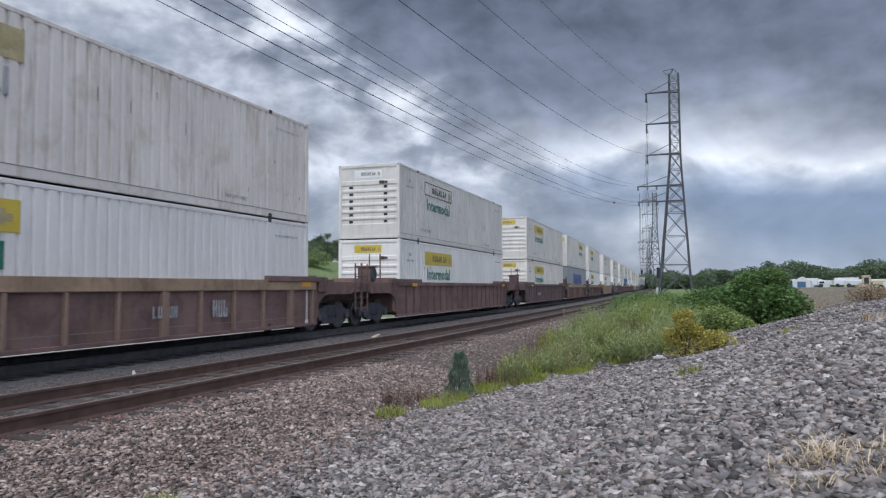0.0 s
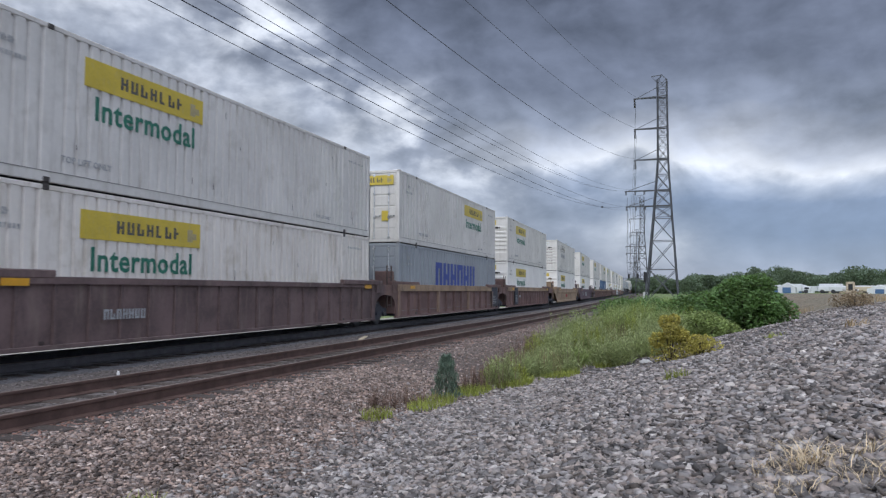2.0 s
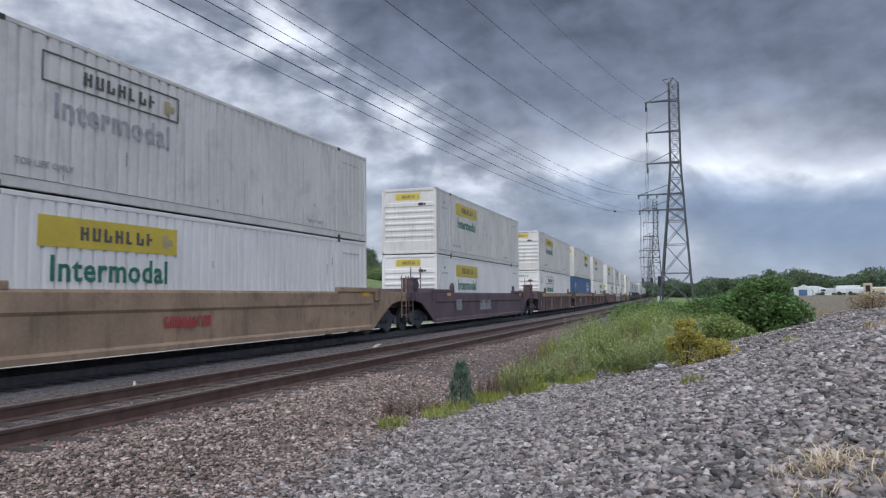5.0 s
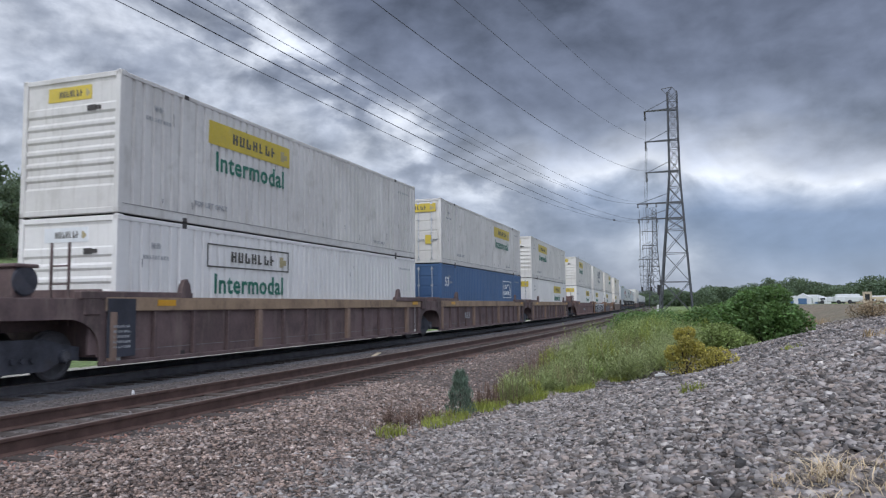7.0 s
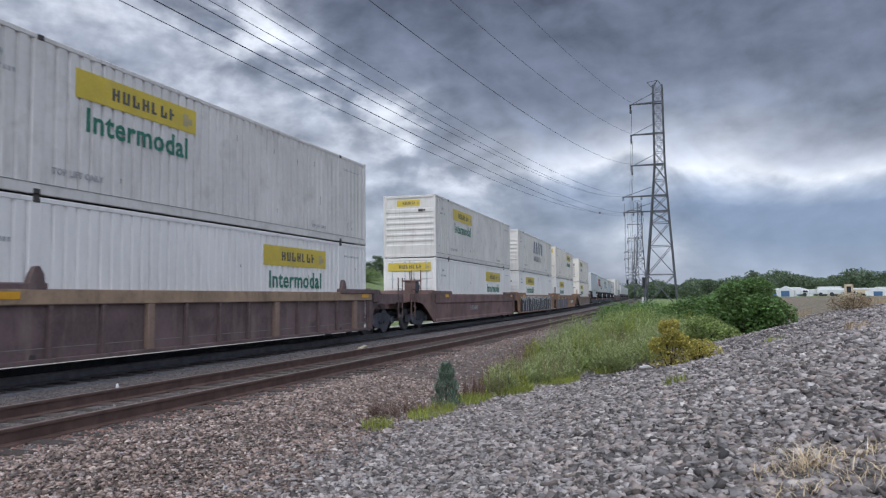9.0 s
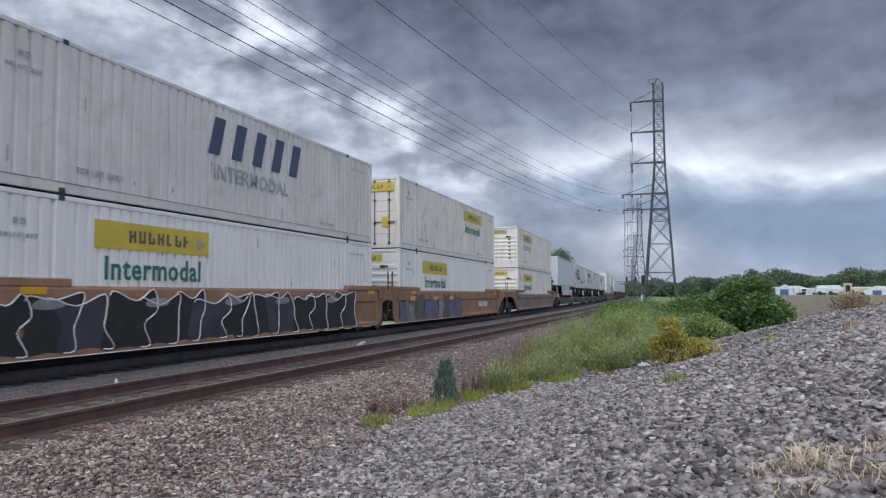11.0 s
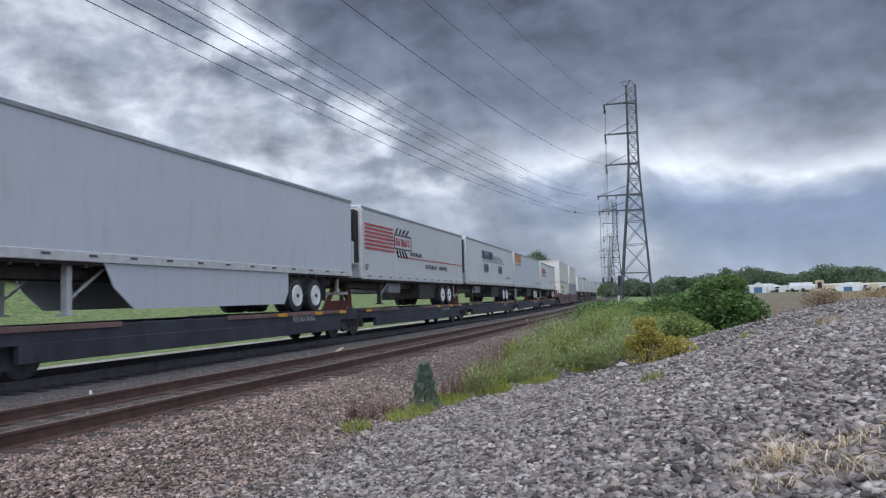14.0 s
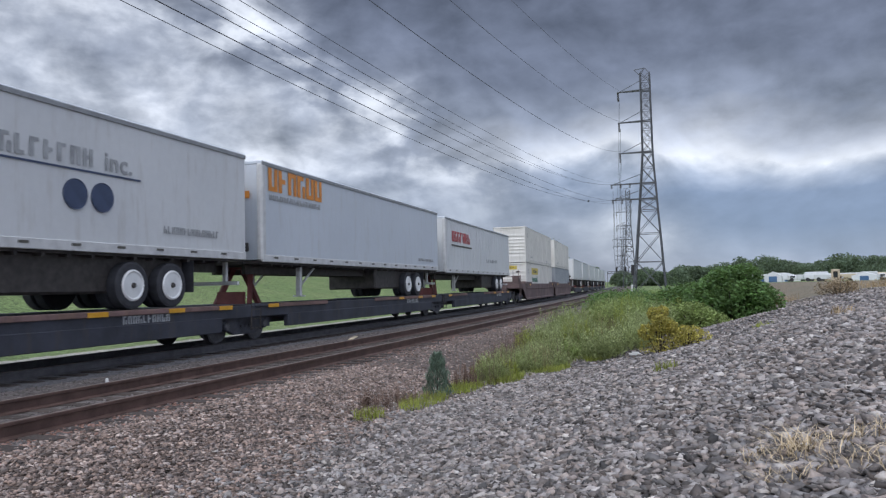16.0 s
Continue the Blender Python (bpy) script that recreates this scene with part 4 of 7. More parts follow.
def well_side(style):
    """Side sheet of a well. Faces +x."""
    a, b = WELL_0, WELL_1
    if style in ("ribbed", "fine"):
        return boxes((-0.09, -0.06, a, b, SILL + 0.07, 1.17)) if style == "ribbed" else boxes((-0.08, -0.05, a, b, SILL + 0.07, 1.31))
    if style == "low":
        return prism([(-0.09, 1.24), (0.0, 1.26), (0.03, 1.20), (0.03, 0.98), (-0.02, 0.91), (-0.02, 0.30), (0.03, 0.24), (0.03, 0.13), (-0.12, 0.13), (-0.12, 0.24), (-0.06, 0.30), (-0.06, 1.16)], "y", a, b)
    # smooth: a leaning sheet with a rolled top
    prof = [(-0.09, 1.40), (0.0, 1.42), (0.03, 1.36), (0.03, 1.02), (-0.02, 0.95), (-0.02, 0.30), (0.03, 0.24), (0.03, 0.13), (-0.12, 0.13), (-0.12, 0.24), (-0.06, 0.30), (-0.06, 1.30)]
    return prism(prof, "y", a, b)


def rib_places(style):
    """Where the upright ribs stand, and which of them are the broad ones."""
    a, b = WELL_0, WELL_1
    if style == "ribbed":
        return [(a + 0.1 + k * (b - a - 0.35) / 13, k % 4 == 0) for k in range(14)]
    return [(a + 0.1 + k * (b - a - 0.3) / 20, False) for k in range(21)]


def rib_geo(style, broad):
    top = 1.165 if style == "ribbed" else 1.305
    if broad:
        return bevelled(0.01, (-0.07, 0.055, 0, 0.20, SILL + 0.075, top))
    return bevelled(0.01, (-0.07, 0.035 if style == "ribbed" else 0.012, 0, 0.085 if style == "ribbed" else 0.07, SILL + 0.075, top))


def end_bulkhead(other_half):
    """The platform over a truck, from the well to the coupler or the shared truck: (name, box) for each piece."""
    reach = 1.75 if other_half else 3.75
    w = HALF + 0.02
    lots = [("deck", (-w + 0.1, w - 0.1, -reach + 0.55, 0.0, 1.16, 1.24)), ("draft_sill", (-0.35, 0.35, -reach + 0.1, 0.05, 0.80, 1.15)),
            ("side_beam", (-w, -w + 0.12, -reach + 0.5, 0.0, 1.08, 1.42)), ("side_beam", (w - 0.12, w, -reach + 0.5, 0.0, 1.08, 1.42)),
            ("bulkhead", (-w, w, -0.12, 0.0, 0.30, 1.60)), ("end_beam", (-w + 0.12, w - 0.12, -reach + 0.5, -reach + 0.62, 1.05, 1.42))]
    if not other_half:
        lots += [("stiffener", (-w + 0.02, -w + 0.10, -0.3, -0.1, 0.35, 1.1)), ("stiffener", (w - 0.10, w - 0.02, -0.3, -0.1, 0.35, 1.1)), ("coupler", (-0.12, 0.12, -reach - 0.2, -reach + 0.4, 0.72, 0.98))]
    return lots


def gusset_geo(joint, style):
    """Plate that carries the side of the well up over the truck: sloping on smooth cars, a round arch on ribbed ones."""
    e = 1.25 if joint else 2.4
    if style in ("smooth", "low"):
        return prism([(0.1, 0.17), (0.1, 1.41), (-e, 1.41), (-e, 1.08), (-e + 0.7, 0.98), (-0.45, 0.36), (-0.2, 0.17)], "x", -0.025, 0.028)
    arch = [(-0.10 - 0.75 * (1 - math.cos(a)), 0.45 + 0.58 * math.sin(a)) for a in (radians(15 * k) for k in range(7))]
    return prism([(0.1, SILL), (0.1, 1.41), (-e, 1.41), (-e, 1.03)] + arch[::-1] + [(-0.06, SILL)], "x", -0.025, 0.028)


def ladder_geo():
    rungs = [bar((0, -0.22, z), (0, 0.22, z), 0.03) for z in (0.55, 0.9, 1.25, 1.6)]
    return joined(bar((0, -0.22, 0.45), (0, -0.22, 2.05), 0.04), bar((0, 0.22, 0.45), (0, 0.22, 2.05), 0.04), *rungs)


def bracket_geo():
    return prism([(-0.18, 0), (0.18, 0), (0.14, 0.28), (0.04, 0.42), (-0.06, 0.40), (-0.14, 0.22)], "x", -0.09, 0.03)


def rounded(points, steps=4):
    """A closed line with its corners drawn round."""
    n, out = len(points), []
    for k in range(n):
        p0, p1, p2, p3 = (points[(k + q) % n] for q in (-1, 0, 1, 2))
        for i in range(steps):
            t = i / steps
            out.append(tuple(0.5 * (2 * p1[c] + (p2[c] - p0[c]) * t + (2 * p0[c] - 5 * p1[c] + 4 * p2[c] - p3[c]) * t * t + (3 * p1[c] - p0[c] - 3 * p2[c] + p3[c]) * t ** 3) for c in (0, 1)))
    return out


def spray(car, w, seed):
    """Graffiti: swelling letter shapes that overlap along the whole side, with pale or dark outlines."""
    rnd = random.Random(seed)
    black = seed % 2 == 1
    fills = ("black", "black", "car_black", "black") if black else ("purple", "spray_grey", "dark_ink", "purple")
    y, k = (0.2 if black else -0.1), 0
    stop = 13.6 if black else 7.6
    while y < stop:
        wide = rnd.uniform(0.95, 1.5)
        lo, hi = rnd.uniform(0.17, 0.22), rnd.uniform(1.22, 1.38) if black else rnd.uniform(1.0, 1.3)
        s = rnd.uniform(-0.3, 0.35)
        pts = rounded([(y, lo), (y + wide * 0.5, lo + rnd.uniform(0, 0.06)), (y + wide, lo), (y + wide * rnd.uniform(0.75, 1.05) + s * 0.4, lo + (hi - lo) * 0.38),
                       (y + wide + s * 0.8, (lo + hi) / 2 + 0.15), (y + wide * rnd.uniform(0.8, 1.1) + s, hi), (y + wide * 0.5 + s, hi - rnd.uniform(0.02, 0.25)), (y + s, hi - rnd.uniform(0, 0.1)),
                       (y + s * 0.4 + rnd.uniform(-0.1, 0.2), (lo + hi) / 2)])
        out = w + 0.0315 + 0.0006 * (k % 7)
        part("graffiti", prism(pts, "x", w + 0.02, out), M[fills[k % 4]], car, "sprayed black letter shape" if black else "sprayed purple letter shape")
        edge = "white_ink" if black else "dark_ink"
        strokes = tube([(out + 0.001, *p) for p in pts[6:30]], 0.014 if black else 0.011, 4)
        part("graffiti_outline", strokes, M[edge], car, "thin sprayed outline")
        if k % 3 == 1:
            dash = rounded([(y + 0.25, 1.02), (y + 0.6, 0.99), (y + 0.95, 1.05), (y + 0.9, 1.16), (y + 0.55, 1.19), (y + 0.3, 1.14)])
            part("graffiti", prism(dash, "x", w + 0.02, out + 0.004), M["spray_grey" if black else "reflector"], car, "small sprayed patch")
        y += wide * rnd.uniform(0.68, 0.85)
        k += 1


def well_car(place, side_paint, chord_paint, style, front_joint, back_joint, label, graffiti=None, brackets=False, gear=True, marks=(), panels=(), reflectors=(1.1, 15.6), rib_paint=None, step=False):
    """One unit of a well car. front_joint / back_joint: it shares its truck with the next unit there."""
    car = tagged(new("well_car"), label, "railway car", group="cars of the train")
    mat, chord = M[side_paint], M[chord_paint]
    w = HALF + 0.06
    a, b = WELL_0, WELL_1
    for sx in (1, -1):
        rot = Matrix.Identity(4) if sx > 0 else Matrix.Rotation(math.pi, 4, "Z")
        shift = Matrix.Translation((sx * w, 0 if sx > 0 else a + b, 0))
        side = link("well_side", shared(("well_side", style), lambda: well_side(style), mat), mat, car, "", shift @ rot)
        if style in ("ribbed", "fine"):
            rib_mat = M[rib_paint] if rib_paint else mat
            broad_mat = M["car_rib"] if chord_paint == "car_tan" else rib_mat
            low = 1.16 if style == "ribbed" else 1.30
            link("chord", shared(("chord", style), lambda: bevelled(0.008, (-0.10, 0.02, a, b, low, 1.44)), mat), mat, side)
            link("bottom_sill", shared("bottom_sill", lambda: bevelled(0.008, (-0.14, 0.045, a, b, SILL, SILL + 0.08)), mat), mat, side)
            for y, broad in rib_places(style):
                link("rib", shared(("rib", style, broad), lambda: rib_geo(style, broad), broad_mat if broad else rib_mat), broad_mat if broad else rib_mat, side, "", Matrix.Translation((0, y, 0)))
        if chord is not mat:
            link("top_chord", shared(("top_chord", style), lambda: bevelled(0.01, (-0.05, 0.034, a + 0.02, b - 0.02, 1.125 if style == "smooth" else 1.175, 1.452)), chord), chord, side, "tan top chord")
    for y in (0.0, 1.8, 5.2, 8.2, 11.2, 14.2, 15.9):
        link("cross_member", shared("cross_member", lambda: boxes((-w + 0.1, w - 0.1, 0, 0.5, 0.19, 0.30)), M["car_black"]), M["car_black"], car, "dark cross member", Matrix.Translation((0, y, 0)))
    for front, joint in ((True, front_joint), (False, back_joint)):
        m = Matrix.Translation((0, a, 0)) if front else Matrix.Translation((0, b, 0)) @ Matrix.Rotation(math.pi, 4, "Z")
        lots = end_bulkhead(joint)
        ends = link("end_platform", shared(("end_platform", joint), lambda: bevelled(0.012, lots[0][1]), mat), mat, car, "", m)
        for k, (name, lot) in enumerate(lots[1:]):
            link(name, shared((name, joint, k), lambda: bevelled(0.012, lot), mat), mat, ends)
        for sx in (1, -1):
            link("gusset", shared(("gusset", joint, style in ("smooth", "low")), lambda: gusset_geo(joint, style), mat), mat, ends, "", Matrix.Translation((sx * (HALF + 0.03), 0, 0)))
        # raised lip that caps the end of each side
        for sx in (1, -1):
            link("end_cap", shared("end_cap", lambda: bevelled(0.02, (-0.11, 0.06, -0.6, 2.6, 1.40, 1.56), (-0.11, 0.06, -0.5, -0.1, 1.1, 1.42)), mat), mat, ends, "", Matrix.Translation((sx * (HALF + 0.03), 0, 0.0)))
    if not front_joint:
        add_truck(car, a - 1.55, -RIDE)
        if gear:
            link("ladder", shared("ladder", ladder_geo, mat), mat, car, "", Matrix.Translation((HALF + 0.03, a - 2.9, 0)))
            link("ladder", shared("ladder", ladder_geo, mat), mat, car, "", Matrix.Translation((0.55, a - 0.3, 0.45)) @ Matrix.Rotation(radians(-90), 4, "Z"))
            link("brake_stand", shared("brake_stand", lambda: bevelled(0.02, (-0.25, 0.25, -0.2, 0.2, 1.24, 1.95), (-0.33, 0.33, -0.26, 0.26, 1.95, 2.02)), mat), mat, car, "upright brake stand", Matrix.Translation((0.75, a - 1.5, 0)))
            link("brake_wheel", shared("brake_wheel", lambda: disc(0, 0, 0, 0.27, 0.05, 16), M["truck"]), M["truck"], car, "dark hand brake wheel", Matrix.Translation((1.03, a - 1.5, 1.72)))
    else:
        add_truck(car, a - 1.62, -RIDE)
    if step:
        link("ladder", shared("ladder", ladder_geo, M["car_dark"]), M["car_dark"], car, "dark steel ladder", Matrix.Translation((HALF + 0.03, a - 0.75, 0.1)))
    if step == "stand":
        link("brake_stand", shared("low_stand", lambda: bevelled(0.02, (-0.3, 0.3, -0.25, 0.25, 1.24, 1.95)), mat), mat, car, "upright brake stand", Matrix.Translation((0.95, a - 0.3, 0)))
    if not back_joint:
        add_truck(car, b + 1.55, -RIDE)
        link("ladder", shared("ladder", ladder_geo, mat), mat, car, "", Matrix.Translation((HALF + 0.03, b + 2.9, 0)))
    if brackets:
        for y in (2.0, 14.2):
            link("guide_bracket", shared("bracket", bracket_geo, mat), mat, car, "", Matrix.Translation((w + 0.01, y, 1.44)))
    for y in reflectors:
        link("reflector", shared("reflector", lambda: boxes((0, 0.012, 0, 0.55, 0, 0.13)), M["reflector"]), M["reflector"], car, "amber reflector strip", Matrix.Translation((w + 0.034, y, 1.27)))
    # black plates: stencil panels, and on one car a painted-in shaded recess
    for y0, y1 in panels:
        plate = part("stencil_panel", bevelled(0.006, (w + 0.02, w + 0.054, y0, y1, 0.28, 1.42)), M["car_black"], car, "black plate, for stencil panels and for a shaded recess")
        for q in range(5):
            part("stencil_marking", bars_for_letters(7, (y1 - y0) * 0.62, 0.05, seed=q), M["grey_ink"], plate, "grey stencil bars", Matrix.Translation((w + 0.055, y0 + 0.15, 0.45 + 0.1 * q)) @ SIDE)
    for seed, y, z, wd, ht, ink in marks:
        link("stencil_marking", shared(("car_mark", seed, wd), lambda: bars_for_letters(max(3, int(wd / 0.16)), wd, ht, seed=seed), M[ink]), M[ink], car, "painted marking bars", Matrix.Translation((w + 0.036, y, z)) @ SIDE)
    if graffiti:
        spray(car, w, graffiti)
    MOVING.append((car, place, BOX_L, RIDE))
    return car


# ---- trailers on low flat cars
DECK = 1.03


def trailer_skin(L):
    return boxes((-1.27, 1.27, 0.02, L - 0.02, 0.02, 2.70))


def trailer(place, L, paint, label, reefer=False, ribbed=True, skirt=False, art=None, lift=0.0):
    mat = M[paint]
    t = tagged(new("semi_trailer"), label, "trailer", group="trailers on flat cars")
    base = 2.14 + lift - DECK           # underside of the box above the deck
    up = Matrix.Translation((0, 0, base))
    box = link("box_body", shared(("trailer_skin", round(L, 2)), lambda: trailer_skin(L), mat), mat, t, "", up)
    if ribbed == "level":
        for k in range(19):
            for sx in (1.274, -1.274):
                link("side_rib", shared(("level_rib", round(L, 2)), lambda: boxes((-0.005, 0.005, 0.25, L - 0.05, 0, 0.025)), mat), mat, box, "", Matrix.Translation((sx, 0, 0.2 + k * 0.127)))
    for k in range(int((L - 0.8) / 0.61) if ribbed is True else 0):
        for sx in (1.2765, -1.2765):
            link("side_rib", shared("side_rib", lambda: boxes((-0.0065, 0.0065, 0, 0.03, 0.12, 2.62)), mat), mat, box, "", Matrix.Translation((sx, k * 0.61 + 0.5, 0)))
    link("roof", shared(("trailer_roof", round(L, 2)), lambda: bevelled(0.03, (-1.29, 1.29, 0.0, L, 2.68, 2.80)), M["trailer"]), M["trailer"], t, "", up)
    for sx in (1, -1):
        link("top_rail", shared(("trailer_top_rail", round(L, 2)), lambda: bevelled(0.008, (-0.01, 0.012, 0.0, L, 2.66, 2.76)), M["top_rail"]), M["top_rail"], t, "dull grey top rail", Matrix.Translation((sx * 1.288, 0, base)))
        link("bottom_rail", shared(("bottom_rail", round(L, 2)), lambda: bevelled(0.012, (-0.03, 0.03, 0.02, L - 0.02, -0.04, 0.16)), M["rim"]), M["rim"], t, "pale bottom rail", Matrix.Translation((sx * 1.275, 0, base)))
        link("corner_post", shared("trailer_post", lambda: bevelled(0.05, (-0.16, 0.03, -0.03, 0.22, -0.02, 2.72)), M["rim"]), M["rim"], t, "rounded pale corner post", Matrix.Translation((sx * 1.27 + (0 if sx > 0 else 0.13), 0, base)))
    for k in range(int(L / 1.2)):
        link("marker_lamp", shared("marker_lamp", lambda: boxes((0, 0.01, 0, 0.22, 0, 0.05)), M["dark_ink"]), M["dark_ink"], t, "small dark marker lamp", Matrix.Translation((1.306, 0.6 + k * 1.2, base + 0.06)))
    for sx in (-1, 1):
        leaf = link("rear_door", shared(("rear_door", sx), lambda: bevelled(0.02, (0.02 if sx > 0 else -1.2, 1.2 if sx > 0 else -0.02, 0.0, 0.06, 0.08, 2.62)), mat), mat, t, "", Matrix.Translation((0, L - 0.02, base)))
        link("lock_rod", shared("trailer_rod", lambda: boxes((-0.02, 0.02, 0.06, 0.1, 0.1, 2.6)), M["chrome"]), M["chrome"], leaf, "lock rod", Matrix.Translation((sx * 0.35, 0, 0)))
    link("underframe", shared(("underframe", round(L, 2)), lambda: boxes((-0.55, -0.43, 0.3, L - 0.3, -0.36, -0.04), (0.43, 0.55, 0.3, L - 0.3, -0.36, -0.04), *[(-1.2, 1.2, 0.6 + 0.6 * k, 0.68 + 0.6 * k, -0.15, -0.04) for k in range(int((L - 1) / 0.6))]), M["steel"]), M["steel"], t, "dark frame rails and cross members", up)
    legs = M["steel" if reefer else "rim"]
    # running gear at the far end
    for y in (L - 4.25, L - 2.98):
        for sx in (-1, 1):
            wheel = link("wheel", shared("trailer_tyre", lambda: joined(disc(0, 0, 0, 0.50, 0.26, 26), disc(-0.32, 0, 0, 0.50, 0.26, 26)), M["tyre"]), M["tyre"], t, "black twin tyres", Matrix.Translation((sx * 1.13, y, 0.50)) @ (Matrix.Identity(4) if sx > 0 else Matrix.Rotation(math.pi, 4, "Z")))
            link("rim", shared("trailer_rim", lambda: disc(0.088, 0, 0, 0.335, 0.15, 26, 0.02), M["alloy"]), M["alloy"], wheel, "bright dished rim")
            link("hub", shared("trailer_hub", lambda: disc(0.14, 0, 0, 0.06, 0.08, 12), M["steel"]), M["steel"], wheel, "dark hub")
        link("axle", shared("trailer_axle", lambda: disc(0, 0, 0, 0.07, 2.0, 10), M["steel"]), M["steel"], t, "", Matrix.Translation((0, y, 0.5)))
    link("slider_frame", shared("slider", lambda: boxes((-0.6, -0.45, -2.9, 1.0, 0.0, 0.26), (0.45, 0.6, -2.9, 1.0, 0.0, 0.26), (-0.6, 0.6, -1.2, -1.0, 0.0, 0.2), (-0.6, 0.6, 0.6, 0.8, 0.0, 0.2)), M["steel"]), M["steel"], t, "dark frame rails", Matrix.Translation((0, L - 2.6, base - 0.28)))
    for sx in (-1, 1):
        link("mud_flap", shared("mud_flap", lambda: boxes((-0.3, 0.3, 0, 0.015, 0, 0.75)), M["tyre"]), M["tyre"], t, "black mud flap", Matrix.Translation((sx * 0.95, L - 2.2, 0.33)))
        leg = link("landing_leg", shared("landing_leg", lambda: joined(boxes((-0.07, 0.07, -0.07, 0.07, 0.16, 1.12)), boxes((-0.14, 0.14, -0.14, 0.14, 0.13, 0.17))), legs), legs, t, "landing leg", Matrix.Translation((sx * 0.85, 2.9, 0)))
        link("brace", shared(("brace", sx), lambda: bar((0, 0, base - 0.1), (0, 1.2, base - 0.05), 0.05), M["rim"]), M["rim"], leg)
        part("brace", bar((0, 0.05, 0.45), (0, 1.15, base - 0.05), 0.05), M["rim"], leg)
    # solid dark block added to fill the shaded space round the axles
    link("tandem_frame", shared("tandem_frame", lambda: bevelled(0.05, (-1.0, 1.0, -4.6, 0.5, -0.86, -0.05)), M["steel"]), M["steel"], t, "dark block for axle frame, tanks and the shade round them", Matrix.Translation((0, L - 2.75, base)))
    link("rear_bumper", shared("trailer_bumper", lambda: boxes((-1.1, 1.1, 0, 0.1, 0, 0.1), (-0.75, -0.65, 0, 0.1, 0.1, 0.75), (0.65, 0.75, 0, 0.1, 0.1, 0.75)), M["rim"]), M["rim"], t, "", Matrix.Translation((0, L - 0.15, base - 0.7)))
    if skirt:
        for x in (1.2, -1.235):
            part("side_skirt", prism([(3.5, base - 0.04), (11.3, base - 0.04), (11.3, base - 0.6), (11.05, base - 0.98), (4.4, base - 1.0), (3.8, base - 0.55)], "x", x, x + 0.035), mat, t, "white aerodynamic side skirt")
    if reefer:
        unit = part("cooling_unit", bevelled(0.06, (-1.16, 1.16, -0.42, -0.01, 0.55, 2.60)), M["black"], t, "dark cooling unit on the nose", up)
        part("lower_panel", bevelled(0.04, (-1.12, 1.12, -0.48, -0.02, 0.50, 1.38)), mat, unit, "white lower housing")
        part("grille", boxes(*[(-0.95, 0.95, -0.445, -0.425, 1.5 + 0.11 * k, 1.55 + 0.11 * k) for k in range(9)]), M["steel"], unit)
        part("gauge_box", boxes((0.6, 0.95, -0.505, -0.48, 0.62, 0.92)), M["black"], unit)
    else:
        part("hose_plate", bevelled(0.02, (0.45, 0.85, -0.06, 0.02, 0.25, 0.50), (0.6, 0.72, -0.05, 0.02, 0.62, 0.78)), M["steel"], t, "dark hose connection plate", up)
        part("hose", joined(bar((0.65, -0.07, base + 0.45), (0.72, -0.08, base - 0.1), 0.05), bar((0.5, -0.07, base + 0.4), (0.85, -0.09, base + 0.35), 0.05)), M["black"], t, "black hose")
    if reefer:
        part("fuel_tank", bevelled(0.05, (-0.9, 0.9, 4.0, 5.5, base - 0.58, base - 0.06)), M["top_rail"], t, "grey fuel tank under the floor")
    part("floor_underside", boxes((-1.2, 1.2, 0.05, L - 0.05, base - 0.09, base - 0.01)), M["steel"], t, "dark floor underside")
    if art:
        art(t, base)
    MOVING.append((t, place, L, DECK))
    return t


def on_trailer(y, z, out=0.02):
    return Matrix.Translation((1.27 + out, y, z)) @ SIDE


def stripes_art(t, base):
    for k in range(7):
        part("stripe", boxes((1.285, 1.297, 0.32, 3.65 - 0.02 * k, base + 1.14 + 0.155 * k, base + 1.225 + 0.155 * k)), M["red_ink"], t, "red painted stripe")
    part("badge_frame", boxes((0, 2.3, 0, 0.05, 0, 0.008), (0, 2.3, 0.6, 0.65, 0, 0.008), (0, 0.05, 0.05, 0.6, 0, 0.008), (2.25, 2.3, 0.05, 0.6, 0, 0.008)), M["black"], t, "black outlined badge", on_trailer(3.7, base + 1.32, 0.018))
    part("badge_blocks", bars_for_letters(8, 1.95, 0.32, seed=21), M["red_ink"], t, "red lettering blocks", on_trailer(3.88, base + 1.48, 0.016))
    part("badge_fins", joined(*[bar((0.2 + 0.35 * k, -0.05, 0), (0.4 + 0.4 * k, -0.35, 0), 0.06) for k in range(4)], *[bar((0.1 + 0.45 * k, 0.7, 0), (0.3 + 0.5 * k, 0.9, 0), 0.06) for k in range(4)]), M["black"], t, "black fin shapes", on_trailer(3.8, base + 1.32, 0.016))
    part("line", boxes((1.285, 1.296, 4.3, 15.3, base + 0.98, base + 1.03)), M["red_ink"], t, "thin red line")
    words("TRUCKING, INC.", 0.24, M["dark_ink"], t, on_trailer(5.8, base + 1.12))
    words("ALLENTON, WI", 0.27, M["dark_ink"], t, on_trailer(8.1, base + 0.62))
    words("EDISON, NJ", 0.27, M["dark_ink"], t, on_trailer(10.55, base + 0.62))
    words("57", 0.3, M["dark_ink"], t, on_trailer(0.35, base + 0.32))


